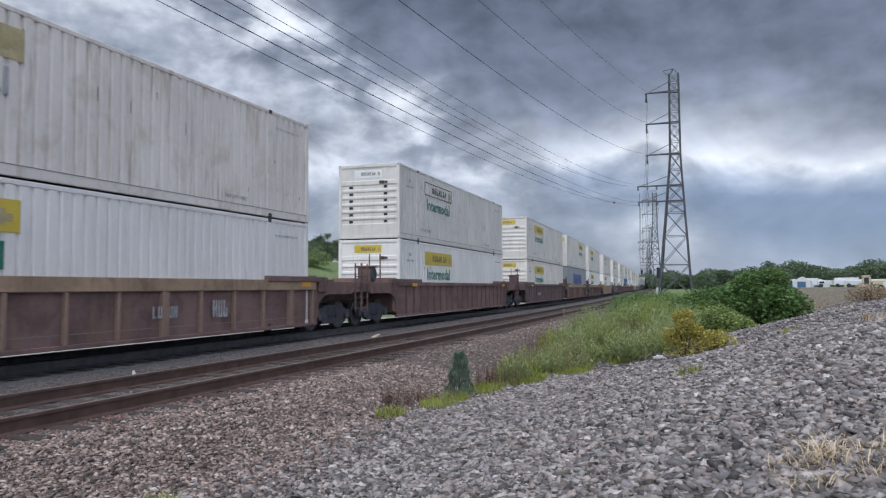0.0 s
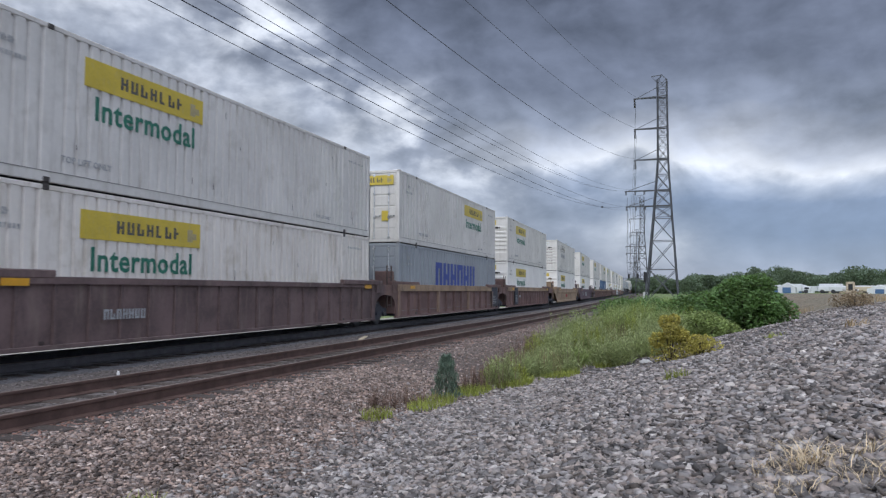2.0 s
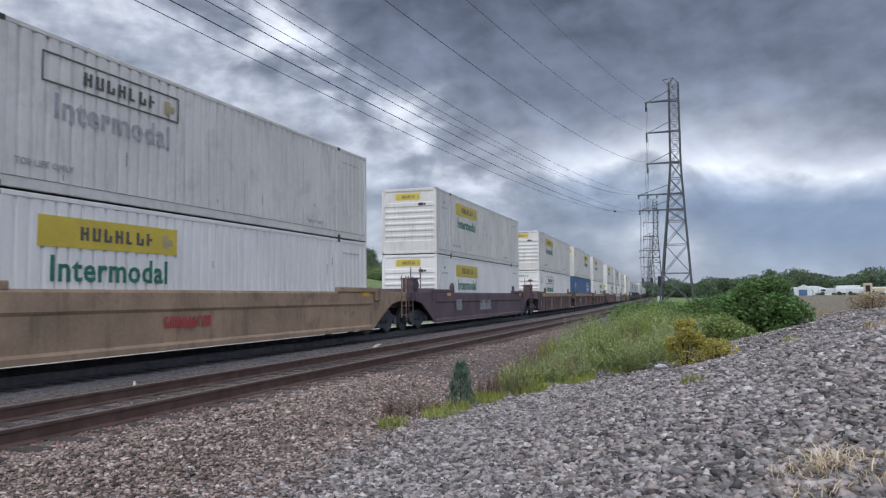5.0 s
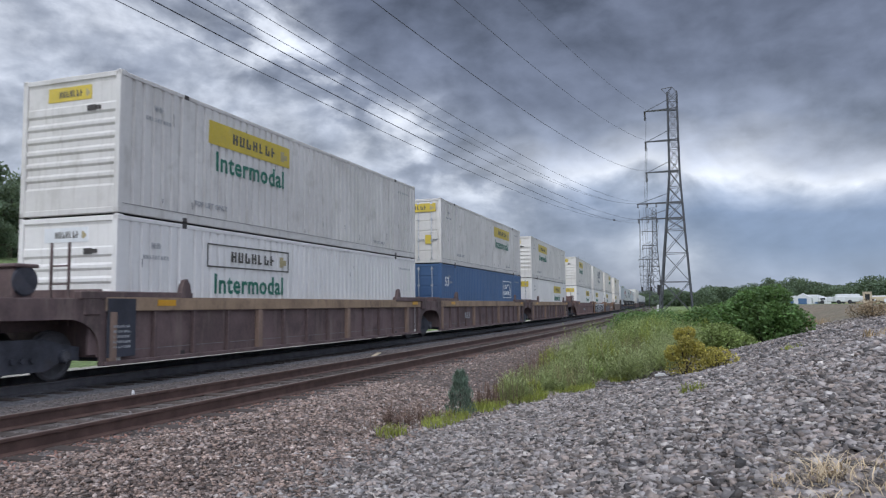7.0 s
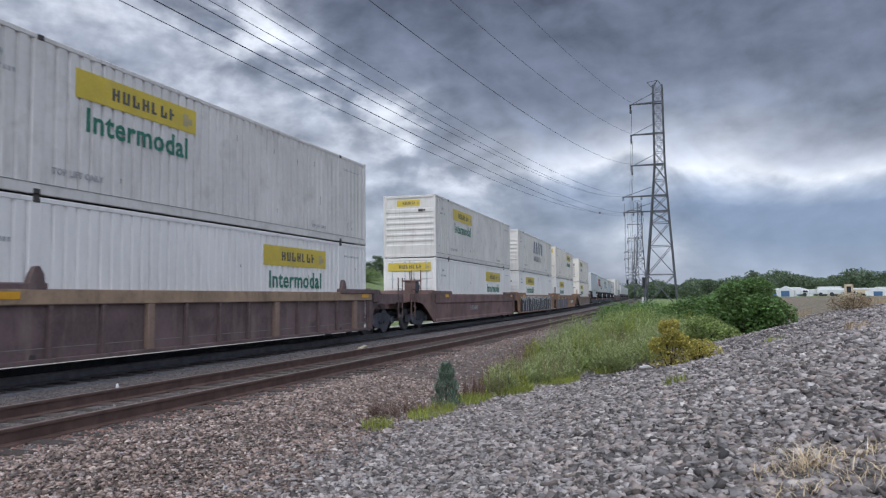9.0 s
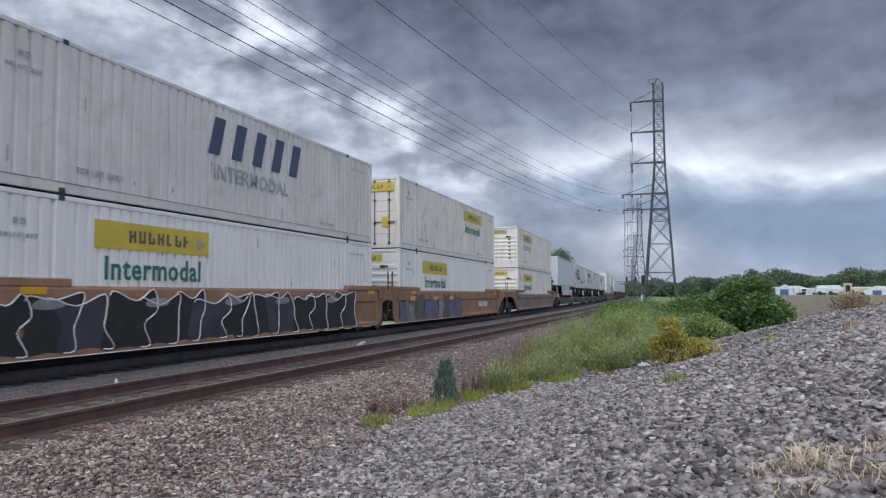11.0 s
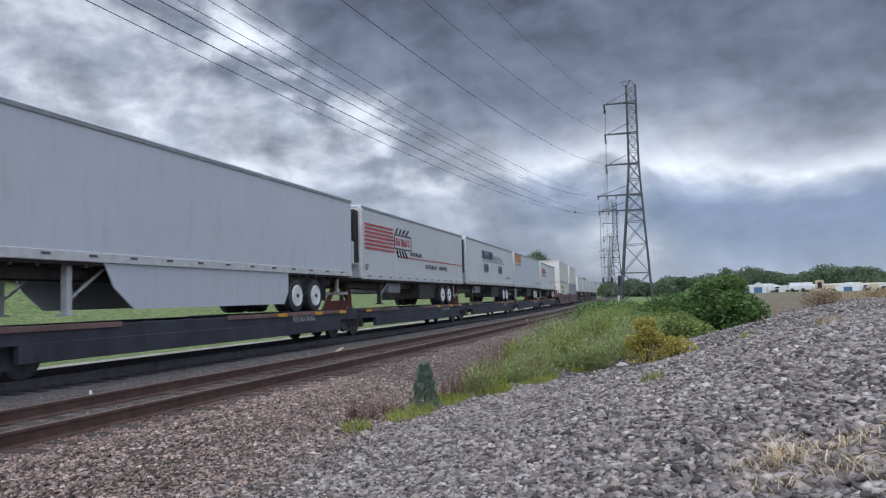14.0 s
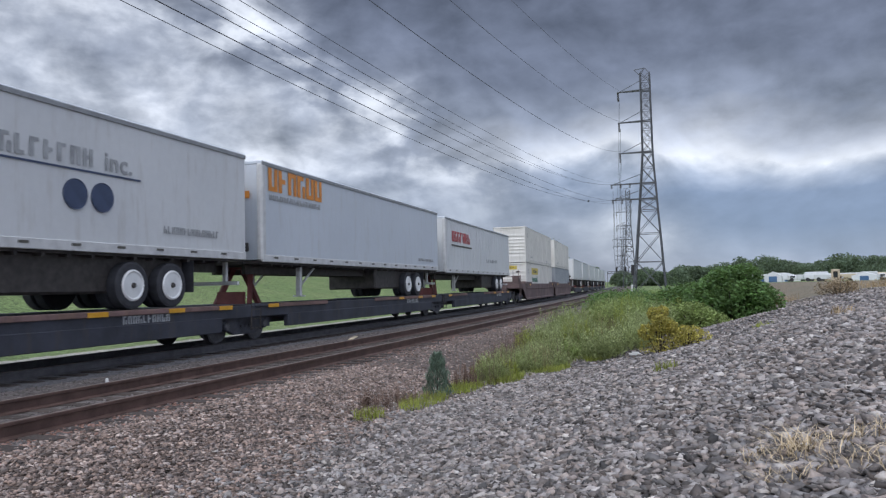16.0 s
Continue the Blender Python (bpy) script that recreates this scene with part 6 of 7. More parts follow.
def build_verge():
    plant_patch("verge_grass", "low green grass along the ditch", "grass", belt(8000, 12.0, 30, 1.9, 0.45, 0.8), 0.13, 0.012, 0.8, M["grass"])
    for c, rx, ry, n in (((-3.95, 10.9), 0.30, 0.8, 600), ((-3.75, 12.4), 0.30, 0.6, 700), ((-4.3, 9.6), 0.20, 0.30, 220), ((-3.3, 13.6), 0.32, 0.7, 800), ((-2.75, 15.3), 0.38, 0.9, 900),
                         ((-2.0, 17.2), 0.32, 0.8, 700), ((-4.25, 4.9), 0.16, 0.16, 120)):
        plant_patch("grass_tuft", "bright yellow-green grass tuft at the ditch", "grass", spread(c, rx, ry, n), 0.17, 0.010, 0.9, M["lime"])
    for c, n, h in (((-4.45, 10.1), 70, 0.45), ((-4.2, 11.0), 40, 0.4), ((-3.75, 12.9), 110, 0.55), ((-3.7, 14.3), 120, 0.7), ((-3.9, 16.5), 130, 0.8), ((-4.3, 19.5), 130, 0.8)):
        plant_patch("seed_stalk", "thin brown seed stalks above the grass", "weeds", spread(c, 0.4, 0.7, n), h, 0.006, 0.3, M["stalk"])
    for k in range(14):
        c = belt(1, 13, 27, 2.2, 0.7)[0]
        plant_patch("seed_stalk", "thin brown seed stalks above the grass", "weeds", spread((c[0], c[1]), 0.3, 0.4, 30), 0.45 + 0.02 * c[1], 0.005, 0.35, M["stalk" if k % 3 else "dry"])
    for x, y, n, h in ((-4.5, 10.3, 26, 0.36), (-4.3, 10.9, 16, 0.32), (-3.85, 12.8, 34, 0.5), (-3.75, 13.9, 34, 0.6)):
        weed_clump(x, y, 0.22, n, h, 0.05, "stalk", "dead brown weeds standing in the grass")
    rnd = random.Random(17)
    for k in range(52):
        y = 13.4 + 17.5 * (k + rnd.random()) / 52
        left = max(-4.9 - float(shift(y)), float(toe_x(y)) - 0.75 - 2.3 * min(1, max(0, (y - 14) / 14)))
        x = left + (float(toe_x(y)) - 0.05 - left) * rnd.random() ** 0.9
        tall = (0.40 + 0.045 * min(y - 13.4, 12)) * rnd.uniform(0.5, 1.35)
        mat = rnd.choice(("sage", "sage", "sage", "weed", "grass", "lime"))
        weed_clump(x, y, rnd.uniform(0.22, 0.5), rnd.randint(45, 90), tall, 0.10, mat, "feathery pale green weeds in the ditch" if mat == "sage" else "leafy green weeds beside the ballast")
    for x, y, h in ((-1.85, 17.0, 0.75), (-1.25, 18.6, 0.9), (-1.5, 21.0, 1.0), (-0.9, 23.0, 1.05)):
        weed_clump(x, y, 0.5, 120, h, 0.11, "sage", "tall feathery pale green weeds at the foot of the bank")
    far = belt(3600, 24, 66, 3.0, 1.6, 0.9)
    v, f = leafy_stems(far, 0.95, 0.16, 12)
    tagged(new("tall_weeds", mesh_from_arrays("tall_weeds", v, f, M["weed"])), "dense tall weeds along the curving railway", "weeds", kind="stuff")
    plant_patch("tall_grass", "tall grass blades among the weeds", "grass", belt(6500, 21, 62, 3.0, 0.6, 0.85), 0.6, 0.009, 0.6, M["grass"])
    # dry straw on the bank
    for c, rx, ry, n, h in (((0.52, 4.3), 0.10, 0.12, 90, 0.15), ((0.52, 4.25), 0.30, 0.26, 170, 0.09), ((0.85, 3.8), 0.28, 0.22, 150, 0.09), ((0.40, 3.75), 0.16, 0.14, 60, 0.08), ((0.95, 4.35), 0.16, 0.16, 60, 0.11)):
        roots = spread(c, rx, ry, n)
        roots[:, 2] += RNG.uniform(0.02, 0.05, n)
        plant_patch("dry_grass", "bleached dry straw lying on the gravel", "grass", roots, h, 0.005, 2.6, M["straw"])
    for c, n, h, m in (((-0.3, 9.5), 60, 0.16, "lime"), ((2.0, 11.5), 50, 0.18, "dry"), ((1.1, 12.8), 40, 0.14, "lime")):
        plant_patch("small_weed", "small pale weed among the stones", "weeds", spread(c, 0.16, 0.16, n), h, 0.012, 0.9, M[m])
    for c, rx, n, h in (((3.6, 35.0), 0.9, 160, 0.35), ((8.5, 36.0), 2.5, 300, 0.35), ((12, 45), 5.0, 500, 0.35)):
        plant_patch("dry_weeds", "brown dead weeds at the edge of the yard", "weeds", spread(c, rx, rx, n), h, 0.016, 0.5, M["dry"])


def bush(name, label, x, y, height, radius, count, leaf, mat, lobes, category="bush", squat=0.8, level=0.35):
    """Several stems and a crown of leaf clumps with gaps: each clump a shell of level, drooping leaves."""
    z0 = float(ground_z(x, y)) - 0.03
    thing = tagged(new(name), label, category)
    thing.location = (x, y, z0)
    pts = []
    for k in range(lobes):
        a, d = 2.4 * k, radius * 0.8 * math.sqrt((k + 0.3) / lobes)
        rr = radius * RNG.uniform(0.24, 0.42)
        top = max(rr * 0.5, height * (1 - 0.62 * (d / radius) ** 2) * RNG.uniform(0.8, 1.05) - rr * squat)
        cx, cy = d * math.cos(a), d * math.sin(a)
        part("stem", bar((cx * 0.2, cy * 0.2, 0), (cx, cy, top), 0.018 + 0.006 * height), M["bark"], thing)
        c = RNG.normal(size=(count // lobes, 3))
        c /= np.linalg.norm(c, axis=1)[:, None]
        c *= (rr * RNG.uniform(0.72, 1.08, len(c)))[:, None] * np.array([1, 1, squat])
        c += np.array([cx, cy, top])
        low = RNG.random(len(c)) < 0.3
        c[low, 2] *= RNG.uniform(0.1, 1.0, low.sum())
        pts.append(c)
    pts = np.concatenate(pts)
    pts[:, 2] = np.clip(pts[:, 2], 0.03, None)
    v, f = leaves(pts, leaf, level)
    ob = new("foliage", mesh_from_arrays("foliage", v, f, mat))
    ob.parent = thing
    tagged(ob, kind="stuff")
    return thing


def build_bushes():
    bush("yellow_bush", "yellowing leafy bush beside the grey gravel", -0.6, 15.8, 1.02, 0.42, 4200, 0.06, M["leaf_yellow"], 7, squat=1.0, level=0.15)
    bush("yellow_bush", "low yellowing bush at the foot of the bank", -0.05, 16.2, 0.52, 0.48, 2000, 0.055, M["leaf_yellow"], 8, level=0.15)
    bush("shrub", "dense dark green shrub at the edge of the bank", 1.45, 28.3, 2.15, 1.5, 15000, 0.16, M["leaf"], 22, "shrub")
    bush("shrub", "dark green shrub mound covered in leaves", -0.1, 31.0, 1.7, 1.7, 10000, 0.16, M["leaf"], 18, "shrub")
    bush("shrub", "low light green shrub before the dark one", 0.1, 26.6, 1.0, 1.1, 6000, 0.12, M["weed"], 14, "shrub")
    bush("shrub", "lower green shrub mound by the railway", -1.6, 36.5, 1.2, 2.0, 7000, 0.15, M["leaf"], 16, "shrub")
    bush("shrub", "green shrub mound further along the railway", -4.0, 46.0, 1.1, 2.2, 4000, 0.2, M["leaf"], 14, "shrub")
    bush("shrub", "green shrub under the pylon", -5.0, 62.0, 1.1, 2.6, 3000, 0.22, M["leaf"], 14, "shrub")
    bush("dead_weed_clump", "dry brown weed clump at the edge of the yard", 5.4, 31.5, 0.75, 0.85, 2600, 0.07, M["dry_leaf"], 12, "weeds")
    bush("dead_weed_clump", "low dry weed clump near the gravel", 3.4, 34.0, 0.55, 0.5, 1200, 0.07, M["dry_leaf"], 8, "weeds")
    bush("dead_weed_clump", "straw-coloured weed clump by the yard", 8.6, 37.0, 0.5, 1.0, 1600, 0.08, M["dry"], 8, "weeds")
    # a little juniper, a narrow cone of dark sprays
    thing = tagged(new("juniper_seedling"), "small dark blue-green juniper seedling in the ditch", "conifer")
    x, y = -4.0, 11.7
    thing.location = (x, y, float(ground_z(x, y)) - 0.02)
    part("stem", bar((0, 0, 0), (0, 0, 0.6), 0.02), M["bark"], thing)
    t = RNG.random(2300) ** 0.9
    r = (0.20 * (1 - 0.75 * t ** 1.6)) * np.sqrt(RNG.uniform(0.1, 1.25, 2300)) * (1 + 0.18 * np.sin(17 * t)) + 0.015
    a = RNG.uniform(0, 2 * np.pi, 2300)
    roots = np.stack([r * np.cos(a), r * np.sin(a), 0.04 + 0.66 * t], -1)
    v, f = blades(roots, 0.085, 0.011, 0.9)
    ob = new("foliage", mesh_from_arrays("foliage", v, f, M["needle"]))
    ob.parent = thing
    tagged(ob, kind="stuff")


def tree(x, y, height, seed, label="broad-leaved tree with dark green crown on the grassy slope"):
    rnd = random.Random(seed)
    z0 = float(ground_z(x, y)) - 0.1
    thing = tagged(new("tree"), label, "tree", group="trees behind the railway")
    thing.location = (x, y, z0)
    bm = bmesh.new()
    bmesh.ops.create_cone(bm, cap_ends=True, segments=8, radius1=0.022 * height + 0.05, radius2=0.03, depth=height * 0.8, matrix=Matrix.Translation((0, 0, height * 0.4)))
    part("trunk", bm, M["bark"], thing)
    pts = []
    limbs = []
    for k in range(rnd.randint(18, 24)):
        a, t = rnd.uniform(0, 2 * math.pi), rnd.uniform(0.08, 0.98)
        reach = height * 0.36 * math.sin(math.pi * min(0.93, t * 0.72 + 0.24)) * rnd.uniform(0.55, 1.15)
        c = (reach * math.cos(a), reach * math.sin(a), height * t)
        limbs.append(bar((0, 0, height * t * 0.72), c, 0.02 * height * (1.1 - t)))
        q = RNG.normal(size=(330, 3)) * height * np.array([0.072, 0.072, 0.055]) * rnd.uniform(0.7, 1.25) + np.array(c)
        pts.append(q)
    part("limb", joined(*limbs), M["bark"], thing)
    v, f = leaves(np.concatenate(pts), 0.042 * height)
    ob = new("crown", mesh_from_arrays("crown", v, f, M["tree_leaf"]))
    ob.parent = thing
    return thing


def build_trees():
    k = 0
    models = [tree(-58 - 3 * i, 30 + 22 * i, h, i) for i, h in enumerate((7.0, 8.5, 6.0, 9.0))]
    for row, (off, lo, hi, step) in enumerate(((-47, 10, 150, 4.6), (-54, 10, 240, 5.0), (-62, 20, 330, 6.0))):
        y = lo
        while y < hi:
            rnd = random.Random(k * 7 + row)
            x = off - float(shift(y)) + rnd.uniform(-2.5, 2.5) - 0.02 * y
            h = rnd.uniform(0.55, 1.15) * (0.85 if row == 0 else 1.0) * (1.0 - 0.42 * float(soft_step((y - 66) / 18)))
            t = copy_thing(models[k % 4], Matrix.Translation((x, y, float(ground_z(x, y)) - 0.1)) @ Matrix.Rotation(rnd.uniform(0, 6.28), 4, "Z"))
            t.scale = (h * 1.1, h * 1.1, h)
            k += 1
            y += step * rnd.uniform(0.6, 1.5)
    # paler scrub at the foot of the trees, and a lone tree far along the line
    for x, y, h, r in ((-39, 44, 2.6, 2.4), (-41, 58, 3.4, 2.8), (-37, 34, 2.2, 2.2), (-42, 72, 2.4, 2.6), (-36, 25, 2.4, 2.4), (-43, 92, 2.2, 2.6)):
        bush("scrub_bush", "pale green scrub bush on the meadow slope", x, y, h, r, 3200, 0.26, M["scrub"], 16)
    for x, y, h in ((-46.0, 256, 15.0), (-43.0, 258, 12.5), (-40.5, 345, 9.5)):
        tree(x, y, h, int(h), "lone broad-leaved tree far along the railway")
    # distant woods: many clumps of leaves in one mass
    def woods(name, label, a0, a1, dist, top, seed):
        c = []
        for i in range(int((a0 - a1) * 9)):
            rnd = random.Random(seed + i)
            a = radians(rnd.uniform(a1, a0))
            d = dist * rnd.uniform(0.92, 1.1)
            h = top * rnd.uniform(0.6, 1.05) * (1 + 0.18 * math.sin(a * 55 + seed))
            x, y = -d * math.sin(a), d * math.cos(a)
            r, b = np.sqrt(RNG.random(1100)), RNG.uniform(0, 2 * np.pi, 1100)
            top_at = h * (0.3 + 0.7 * np.sqrt(1 - r * r))
            q = np.stack([x + 0.015 * dist * r * np.cos(b), y + 4 * r * np.sin(b), top_at * RNG.random(1100) ** 0.5], -1)
            c.append(q)
        v, f = leaves(np.concatenate(c), dist * 0.0026)
        tagged(new(name, mesh_from_arrays(name, v, f, M["tree_leaf"])), label, "woods", kind="stuff")
    woods("distant_woods", "dark distant tree line beyond the yard", 0.8, -14, 330, 9.8, 100)
    woods("distant_woods", "low distant tree line behind the pylons", 5.0, 0.3, 420, 8.5, 300)
    woods("distant_woods", "wooded horizon behind the train", 60, 8, 380, 11, 900)


def pylon(x, y, label, scale=1.0, turn=0.0):
    """A lattice tower: four legs, rings, diagonals, arms to one side, hanging strings."""
    thing = tagged(new("pylon"), label, "pylon", group="pylons along the railway")
    z0 = float(ground_z(x, y))
    thing.matrix_basis = Matrix.Translation((x, y, z0 - 0.1)) @ Matrix.Rotation(turn, 4, "Z")
    levels = [(0, 2.45), (5, 2.05), (9.5, 1.72), (13.2, 1.42), (15.0, 1.30), (17.5, 1.12), (20, 0.93), (22.5, 0.78), (24.5, 0.77), (26.2, 0.76), (27.6, 0.75), (29.3, 0.74), (31, 0.73), (32.5, 0.72), (34, 0.72), (35.3, 0.71)]
    lean = lambda z: 0.35 * min(1, z / 22.5)          # the far leg stands steeper than the near one
    at = lambda k, sx, sy: (sx * levels[k][1] + lean(levels[k][0]), sy * levels[k][1], levels[k][0])
    for sx in (-1, 1):
        for sy in (-1, 1):
            part("leg", tube([at(k, sx, sy) for k in range(len(levels))], 0.13, 4), M["lattice"], thing)
    corners = [(-1, -1), (1, -1), (1, 1), (-1, 1)]
    for side in range(4):
        a, b = corners[side], corners[(side + 1) % 4]
        for k in range(len(levels) - 1):
            w = 0.09 if k < 7 else 0.07
            part("diagonal", joined(bar(at(k, *a), at(k + 1, *b), w), bar(at(k, *b), at(k + 1, *a), w)), M["lattice"], thing)
            if k:
                part("ring", bar(at(k, *a), at(k, *b), w), M["lattice"], thing)
    for z, reach, right in ((32.6, -4.1, 0.9), (27.6, -4.1, 0.9), (22.6, -4.1, 0.9), (17.6, -5.6, 1.5), (15.1, -5.5, 1.6)):
        arm = part("crossarm", joined(bar((reach, 0, z), (right, 0.6, z), 0.16), bar((reach, 0, z), (right, -0.6, z), 0.16), bar((reach + 0.4, 0, z + 0.05), (-0.4, 0, z + 1.6), 0.08),
                                      *[bar((reach * q, -0.5 * (1 - q), z), (reach * (q - 0.2), 0.5 * (1 - q + 0.2), z), 0.06) for q in (0.9, 0.7, 0.5, 0.3)]), M["lattice"], thing)
        spots = (reach + 0.15,) if z > 20 else (reach + 0.15, reach + 1.6, reach + 3.0)
        for sx in spots:
            drop = 1.5 if z > 20 else 0.6
            geo = joined(*[disc(0, 0, 0, 0.16, 0.07, 10) for _ in range(1)])
            beads = joined(*[([(p[2] + sx, p[1], p[0] + z - 0.15 - q * 0.14) for p in geo[0]], geo[1]) for q in range(int(drop / 0.14))])
            part("insulator", beads, M["steel"], arm, "dark insulator string")
    part("peak", joined(bar((-1.3, 0, 36.0), (0.35, 0, 36.2), 0.1), bar((0.35, 0, 36.2), (1.05, 0, 35.3), 0.1), bar((-1.3, 0, 36.0), (-0.4, 0, 35.0), 0.08), bar((0.35, 0, 36.2), (-0.4, 0.7, 35.2), 0.07), bar((0.35, 0, 36.2), (-0.4, -0.7, 35.2), 0.07)), M["lattice"], thing)
    return thing


# wires: x, z at the pylon, then side drift and the two terms of their sag over the first span
WIRES = ((-9.54, 21.3, 0.0142, 0.1682, 0.000618), (-9.48, 26.2, 0.0331, 0.1697, 0.000598), (-9.51, 31.3, 0.0493, 0.1656, 0.000579),
         (-9.60, 17.57, 0.0166, 0.1357, 0.000583), (-11.0, 17.47, 0.0086, 0.1375, 0.000602), (-11.0, 17.47, 0.0121, 0.1373, 0.000578),
         (-8.11, 14.95, 0.0121, 0.1321, 0.000570), (-8.11, 14.95, 0.0006, 0.1456, 0.000601), (-10.9, 15.0, 0.0052, 0.1323, 0.000601))


def build_power_line():
    towers = [(-5.75, 122.0), (-20.0, 275.0), (-33.5, 428.0), (-47.0, 581.0), (-60.5, 734.0)]
    for k, (x, y) in enumerate(towers):
        pylon(x, y, "tall grey lattice pylon beside the railway" if k == 0 else "distant grey lattice pylon along the railway", turn=0.0 if k == 0 else 0.088)
    for x, z, m, a, b in WIRES:
        pts = []
        for i in range(60):
            u = 272.0 * i / 59
            pts.append((x - m * u, 122 - u, z + 1.33 * (z > 20) - a * u + b * u * u if z > 20 else z - a * u + b * u * u))
        w = part("overhead_wire", tube(pts, 0.015 if z > 20 else 0.010), M["wire"], None)
        tagged(w, "thin dark overhead power wire sagging over the railway", "wire", group="overhead wires")
        for (x0, y0), (x1, y1) in zip(towers[:-1], towers[1:]):
            o = x + 5.75
            z1 = pts[0][2]
            span = []
            for i in range(20):
                t = i / 19
                span.append((x0 + o + (x1 - x0) * t, y0 + (y1 - y0) * t, z1 - 1.2 - 4 * 4.5 * t * (1 - t)))
            w = part("overhead_wire", tube(span, 0.03), M["wire"], None)
            tagged(w, "thin overhead power wire between distant pylons", "wire", group="overhead wires")
    ball = bmesh.new()
    bmesh.ops.create_uvsphere(ball, u_segments=12, v_segments=8, radius=0.13)
    bmesh.ops.scale(ball, vec=(1, 1, 0.85), verts=ball.verts)
    x, z, m, a, b = WIRES[8]
    ob = part("wire_marker", ball, M["black"], None)
    u = 32.0
    ob.location = (x - m * u, 122 - u, z - a * u + b * u * u)
    tagged(ob, "small dark marker ball on a power wire", "wire marker")


def build_distance():
    # signal bridge over both tracks
    x, y, h = line(400, (TRAIN_X + NEAR_X) / 2)
    g = tagged(new("signal_bridge"), "dark steel signal bridge across the tracks far off", "signal bridge")
    g.matrix_basis = Matrix.Translation((x, y, -0.3)) @ Matrix.Rotation(h, 4, "Z")
    part("truss", joined(bar((-7, 0, 7.2), (7, 0, 7.2), 0.25), bar((-7, 0, 8.2), (7, 0, 8.2), 0.25), *[bar((-7 + 1.4 * k, 0, 7.2), (-5.6 + 1.4 * k, 0, 8.2), 0.14) for k in range(10)]), M["lattice"], g)
    for sx in (-7, 7):
        part("post", joined(bar((sx, -0.5, 0), (sx, -0.3, 8.2), 0.25), bar((sx, 0.5, 0), (sx, 0.3, 8.2), 0.25), *[bar((sx, -0.4, z), (sx, 0.4, z + 1), 0.12) for z in range(1, 8)]), M["lattice"], g)
    for sx in (-2.3, 2.3):
        part("signal_head", boxes((sx - 0.5, sx + 0.5, -0.5, -0.3, 8.2, 10.4)), M["black"], g, "black signal head")
    x, y, h = line(150, NEAR_X + 4.4)
    s = tagged(new("signal_mast"), "slim trackside signal mast with black head", "railway signal")
    s.matrix_basis = Matrix.Translation((x, y, -0.4))
    part("mast", bar((0, 0, 0), (0, 0, 4.6), 0.14), M["lattice"], s)
    part("head", bevelled(0.03, (-0.35, 0.35, -0.2, 0.0, 3.4, 5.4)), M["black"], s)
    part("case", bevelled(0.03, (-0.5, 0.5, -0.3, 0.3, 0.1, 1.5)), M["rim"], s, "pale equipment case")
    # yard beyond the bank: white roofs, vans and stored boxes
    rnd = random.Random(5)
    for k in range(17):
        a = radians(-4.6 - 0.55 * k + rnd.uniform(-0.15, 0.15))
        d = rnd.uniform(170, 215)
        x, y = -d * math.sin(a), d * math.cos(a)
        z = float(ground_z(x, y))
        kind = rnd.random()
        L, W, H = rnd.uniform(2.5, 5.5), rnd.uniform(2.2, 3), rnd.uniform(1.2, 1.9)
        if k == 1 or kind < 0.3:
            t = tagged(new("storage_tent"), "white peaked storage tent in the distant yard", "tent")
            part("cover", prism([(-L / 2, 0), (L / 2, 0), (L / 2, H * 0.75), (0, H * 1.3), (-L / 2, H * 0.75)], "y", 0, W), M["tent"], t)
            part("entrance", boxes((-0.8, 0.8, -0.04, 0.02, 0.02, H * 0.7)), M["blue"], t, "blue entrance flap")
        else:
            t = tagged(new("parked_van"), "white box van parked in the distant yard", "van")
            part("box", bevelled(0.08, (-L / 2, L / 2, 0, W, 0.45, H + 0.2)), M["tent"] if rnd.random() < 0.75 else M["pale"], t)
            part("cab", bevelled(0.15, (L / 2, L / 2 + 1.6, 0.1, W - 0.1, 0.45, H * 0.8)), M["tent"], t)
            part("window", boxes((L / 2 + 0.5, L / 2 + 1.4, 0.06, 0.1, H * 0.5, H * 0.72)), M["window"], t)
            for wx in (-L / 2 + 0.8, L / 2 + 0.8):
                part("wheel", [(p[1] + wx, p[0] + 0.1, p[2] + 0.42) for p in disc(0, 0, 0, 0.42, 0.25, 14)[0]] and ([(p[1] + wx, p[0] + 0.1, p[2] + 0.42) for p in disc(0, 0, 0, 0.42, 0.25, 14)[0]], disc(0, 0, 0, 0.42, 0.25, 14)[1]), M["tyre"], t)
        t.matrix_basis = Matrix.Translation((x, y, z)) @ Matrix.Rotation(a + rnd.uniform(-0.15, 0.15), 4, "Z")
    b = tagged(new("long_shed"), "long low pale shed behind the yard", "shed")
    b.matrix_basis = Matrix.Translation((47, 235, float(ground_z(47, 235))))
    part("wall", boxes((-14, 20, 0, 8, 0, 1.5)), M["pale"], b)
    part("roof", prism([(-0.4, 1.5), (8.4, 1.5), (4, 2.1)], "x", -14.4, 20.4), M["pale"], b)
    for k in range(5):
        part("window", boxes((-12 + 6.5 * k, -10 + 6.5 * k, -0.05, 0.02, 0.6, 1.2)), M["window"], b)
    c = tagged(new("equipment_cabinet"), "tan equipment cabinet with a dark opening by the yard", "cabinet")
    a = radians(-9.6)
    c.matrix_basis = Matrix.Translation((105 * math.sin(-a), 105 * math.cos(a), float(ground_z(17.5, 103)))) @ Matrix.Rotation(a, 4, "Z")
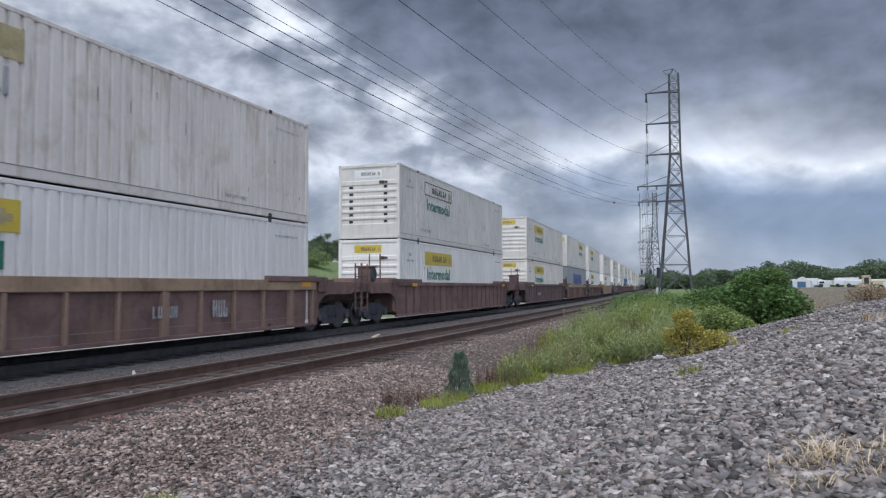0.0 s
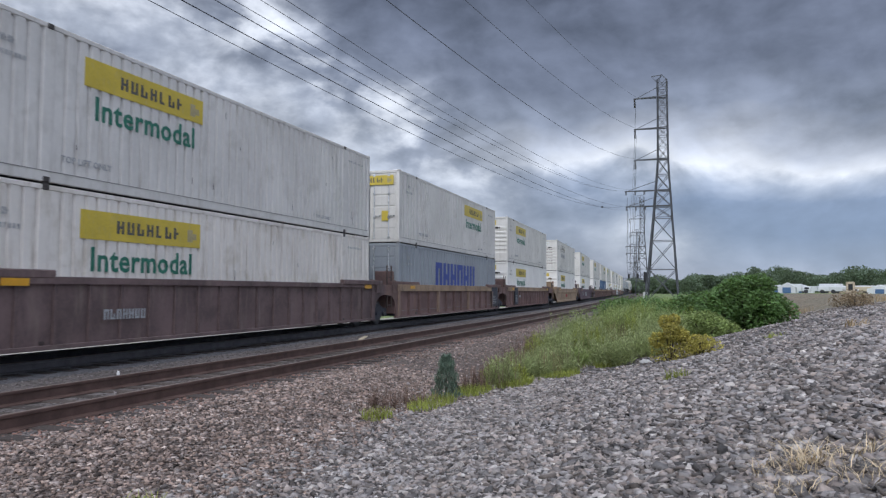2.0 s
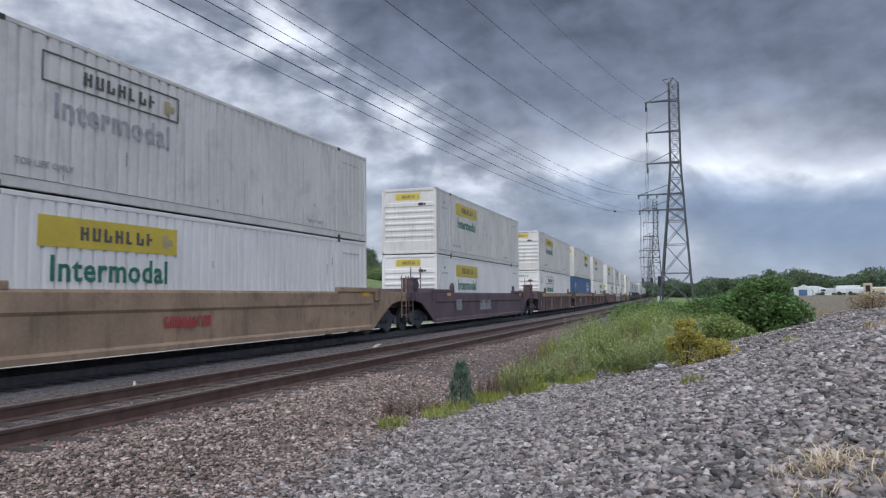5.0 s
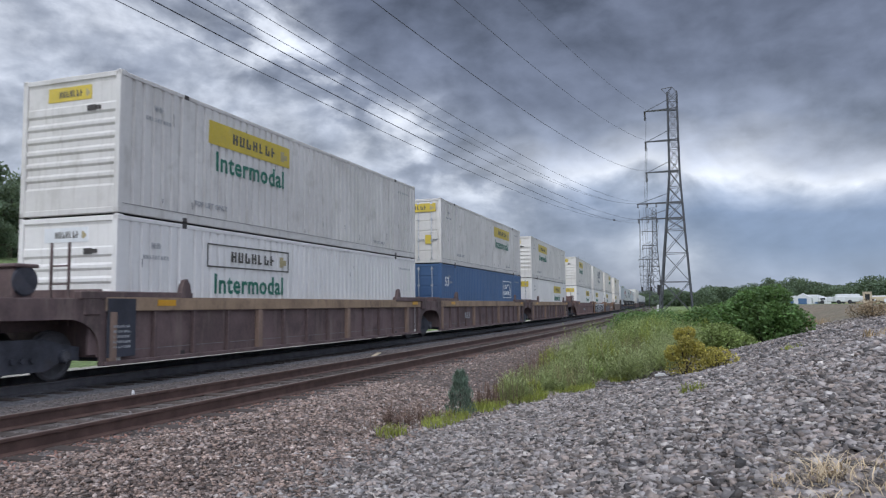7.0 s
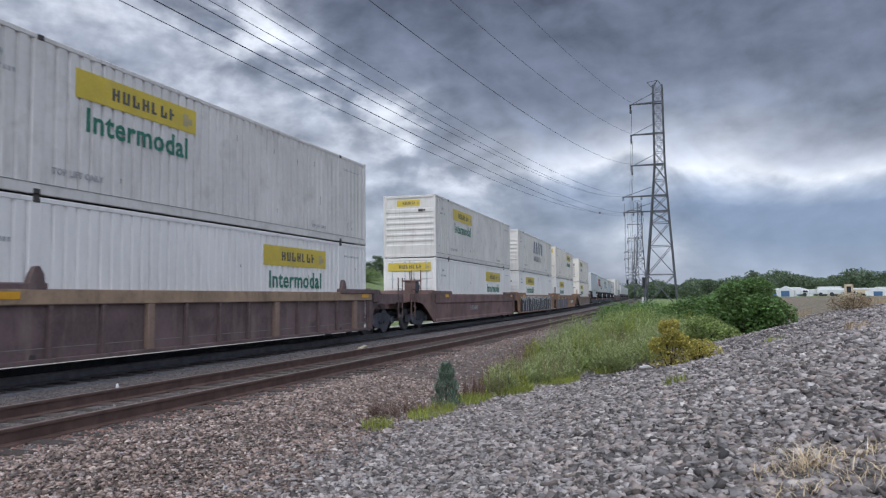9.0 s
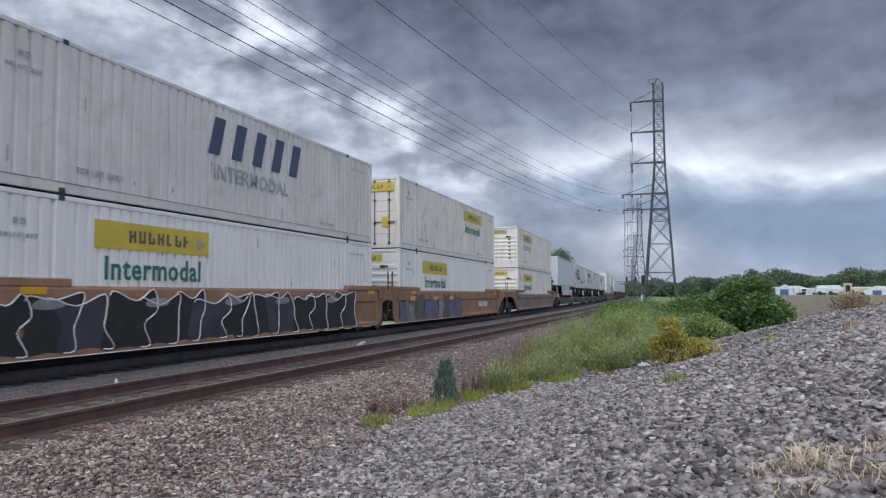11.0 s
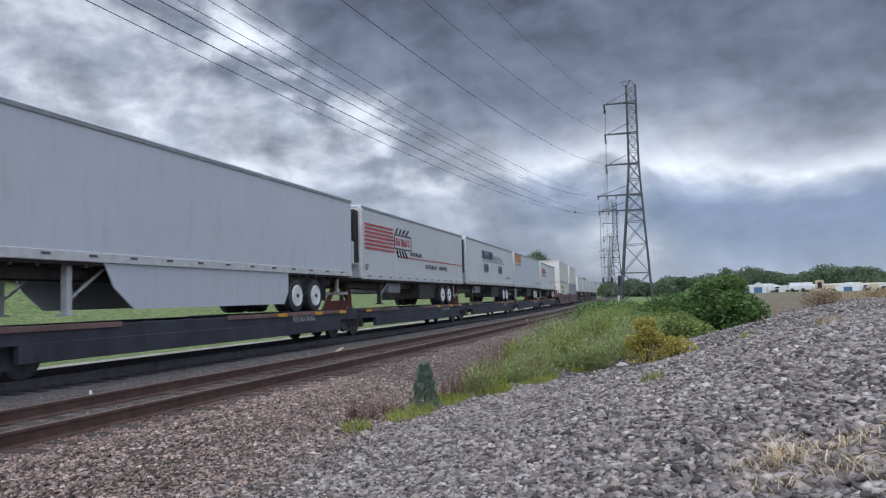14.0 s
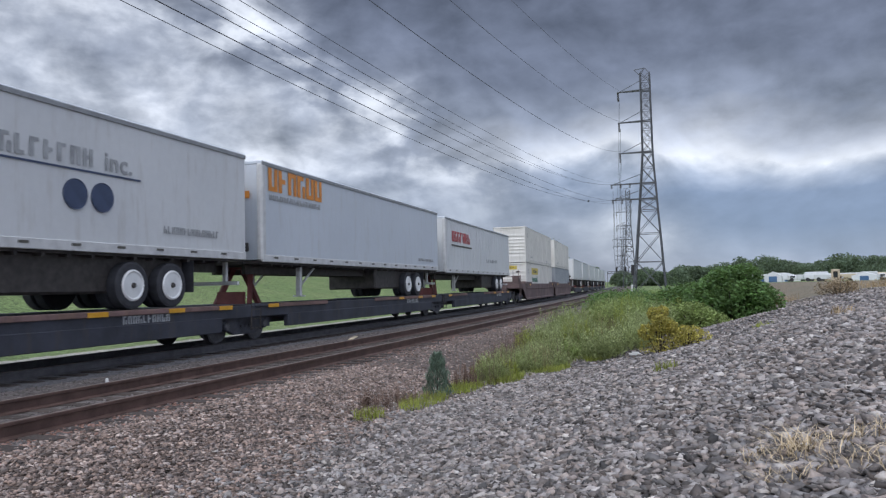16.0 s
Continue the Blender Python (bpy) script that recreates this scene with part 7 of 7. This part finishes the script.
    part("body", bevelled(0.04, (-0.5, 0.5, 0, 0.8, 0, 0.6), (-0.5, -0.25, 0, 0.8, 0.6, 1.6), (0.25, 0.5, 0, 0.8, 0.6, 1.6), (-0.5, 0.5, 0, 0.8, 1.35, 1.62)), M["pale"], c)
    part("opening", boxes((-0.25, 0.25, 0.3, 0.34, 0.6, 1.35)), M["window"], c)
    # scraps by the track
    for px, py, w, l in ((-2.25, 18.0, 0.08, 0.2), (-1.15, 16.6, 0.05, 0.26), (-9.75, 10.6, 0.05, 0.08)):
        o = part("litter", bevelled(0.01, (-l / 2, l / 2, -w / 2, w / 2, 0, 0.05), (-l / 3, l / 4, -w / 3, w / 2, 0.03, 0.08)), M["plastic"], None)
        o.matrix_basis = Matrix.Translation((px, py, float(ground_z(px, py)) + 0.005)) @ Matrix.Rotation(px * 3, 4, "Z")
        tagged(o, "scrap of white plastic litter on the stones", "litter")
    for s, off in ((21.5, -9.9),):
        x, y, h = line(s, off)
        o = part("plank", bevelled(0.01, (-0.06, 0.06, -0.7, 0.7, 0, 0.04)), M["pale"], None)
        o.matrix_basis = Matrix.Translation((x, y, float(ground_z(x, y)) + 0.005)) @ Matrix.Rotation(h + 0.3, 4, "Z")
        tagged(o, "pale weathered board lying between the tracks", "board")


build_stones()
build_verge()
build_bushes()
build_trees()
build_power_line()
build_distance()


# ---------------------------------------------------------------- the movement of the train
RUN = (0.00, 10.32, 20.59, 30.92, 41.40, 52.27, 62.98, 73.51, 83.93, 94.45, 104.98, 115.52, 126.07, 136.60, 147.14, 158.23, 169.07, 179.72, 190.25, 200.93, 211.64, 222.38, 233.13, 243.87, 254.51, 265.25, 275.92, 286.28, 296.70, 307.21, 317.70, 328.10, 338.45)      # metres gone, every half second
CLOCK = [0.5 * k for k in range(33)]


def motions():
    """Every car and every load rolls along the curved line, a row each half second."""
    for thing, place, length, height in MOVING:
        rows = []
        for second, gone in zip(CLOCK, RUN):
            x0, y0, _ = line(place - gone, TRAIN_X)
            x1, y1, _ = line(place - gone + length, TRAIN_X)
            rows.append((second, pose(x0, y0, height, 0, 0, math.degrees(math.atan2(x0 - x1, y1 - y0)))))
        walk(thing, rows)
    # wheels roll without slipping while they pass before the eye
    places = {thing: place for thing, place, _, _ in MOVING}
    for wheelset, car, along, dy in ROLLING:
        start = places[car] + along
        seen = [k for k in range(0, 481) if 2 < start - np.interp(k / 30, CLOCK, RUN) < 48]
        if not seen:
            continue
        turn = lambda k: Matrix.Translation((0, dy, 0.461)) @ Matrix.Rotation(np.interp(k / 30, CLOCK, RUN) / 0.461, 4, "X")
        rows = [(k / 30, turn(k)) for k in seen]
        if seen[0] > 0:
            rows.insert(0, (0, turn(seen[0])))
        if seen[-1] < 480:
            rows.append((16, turn(seen[-1])))
        walk(wheelset, rows)


motions()
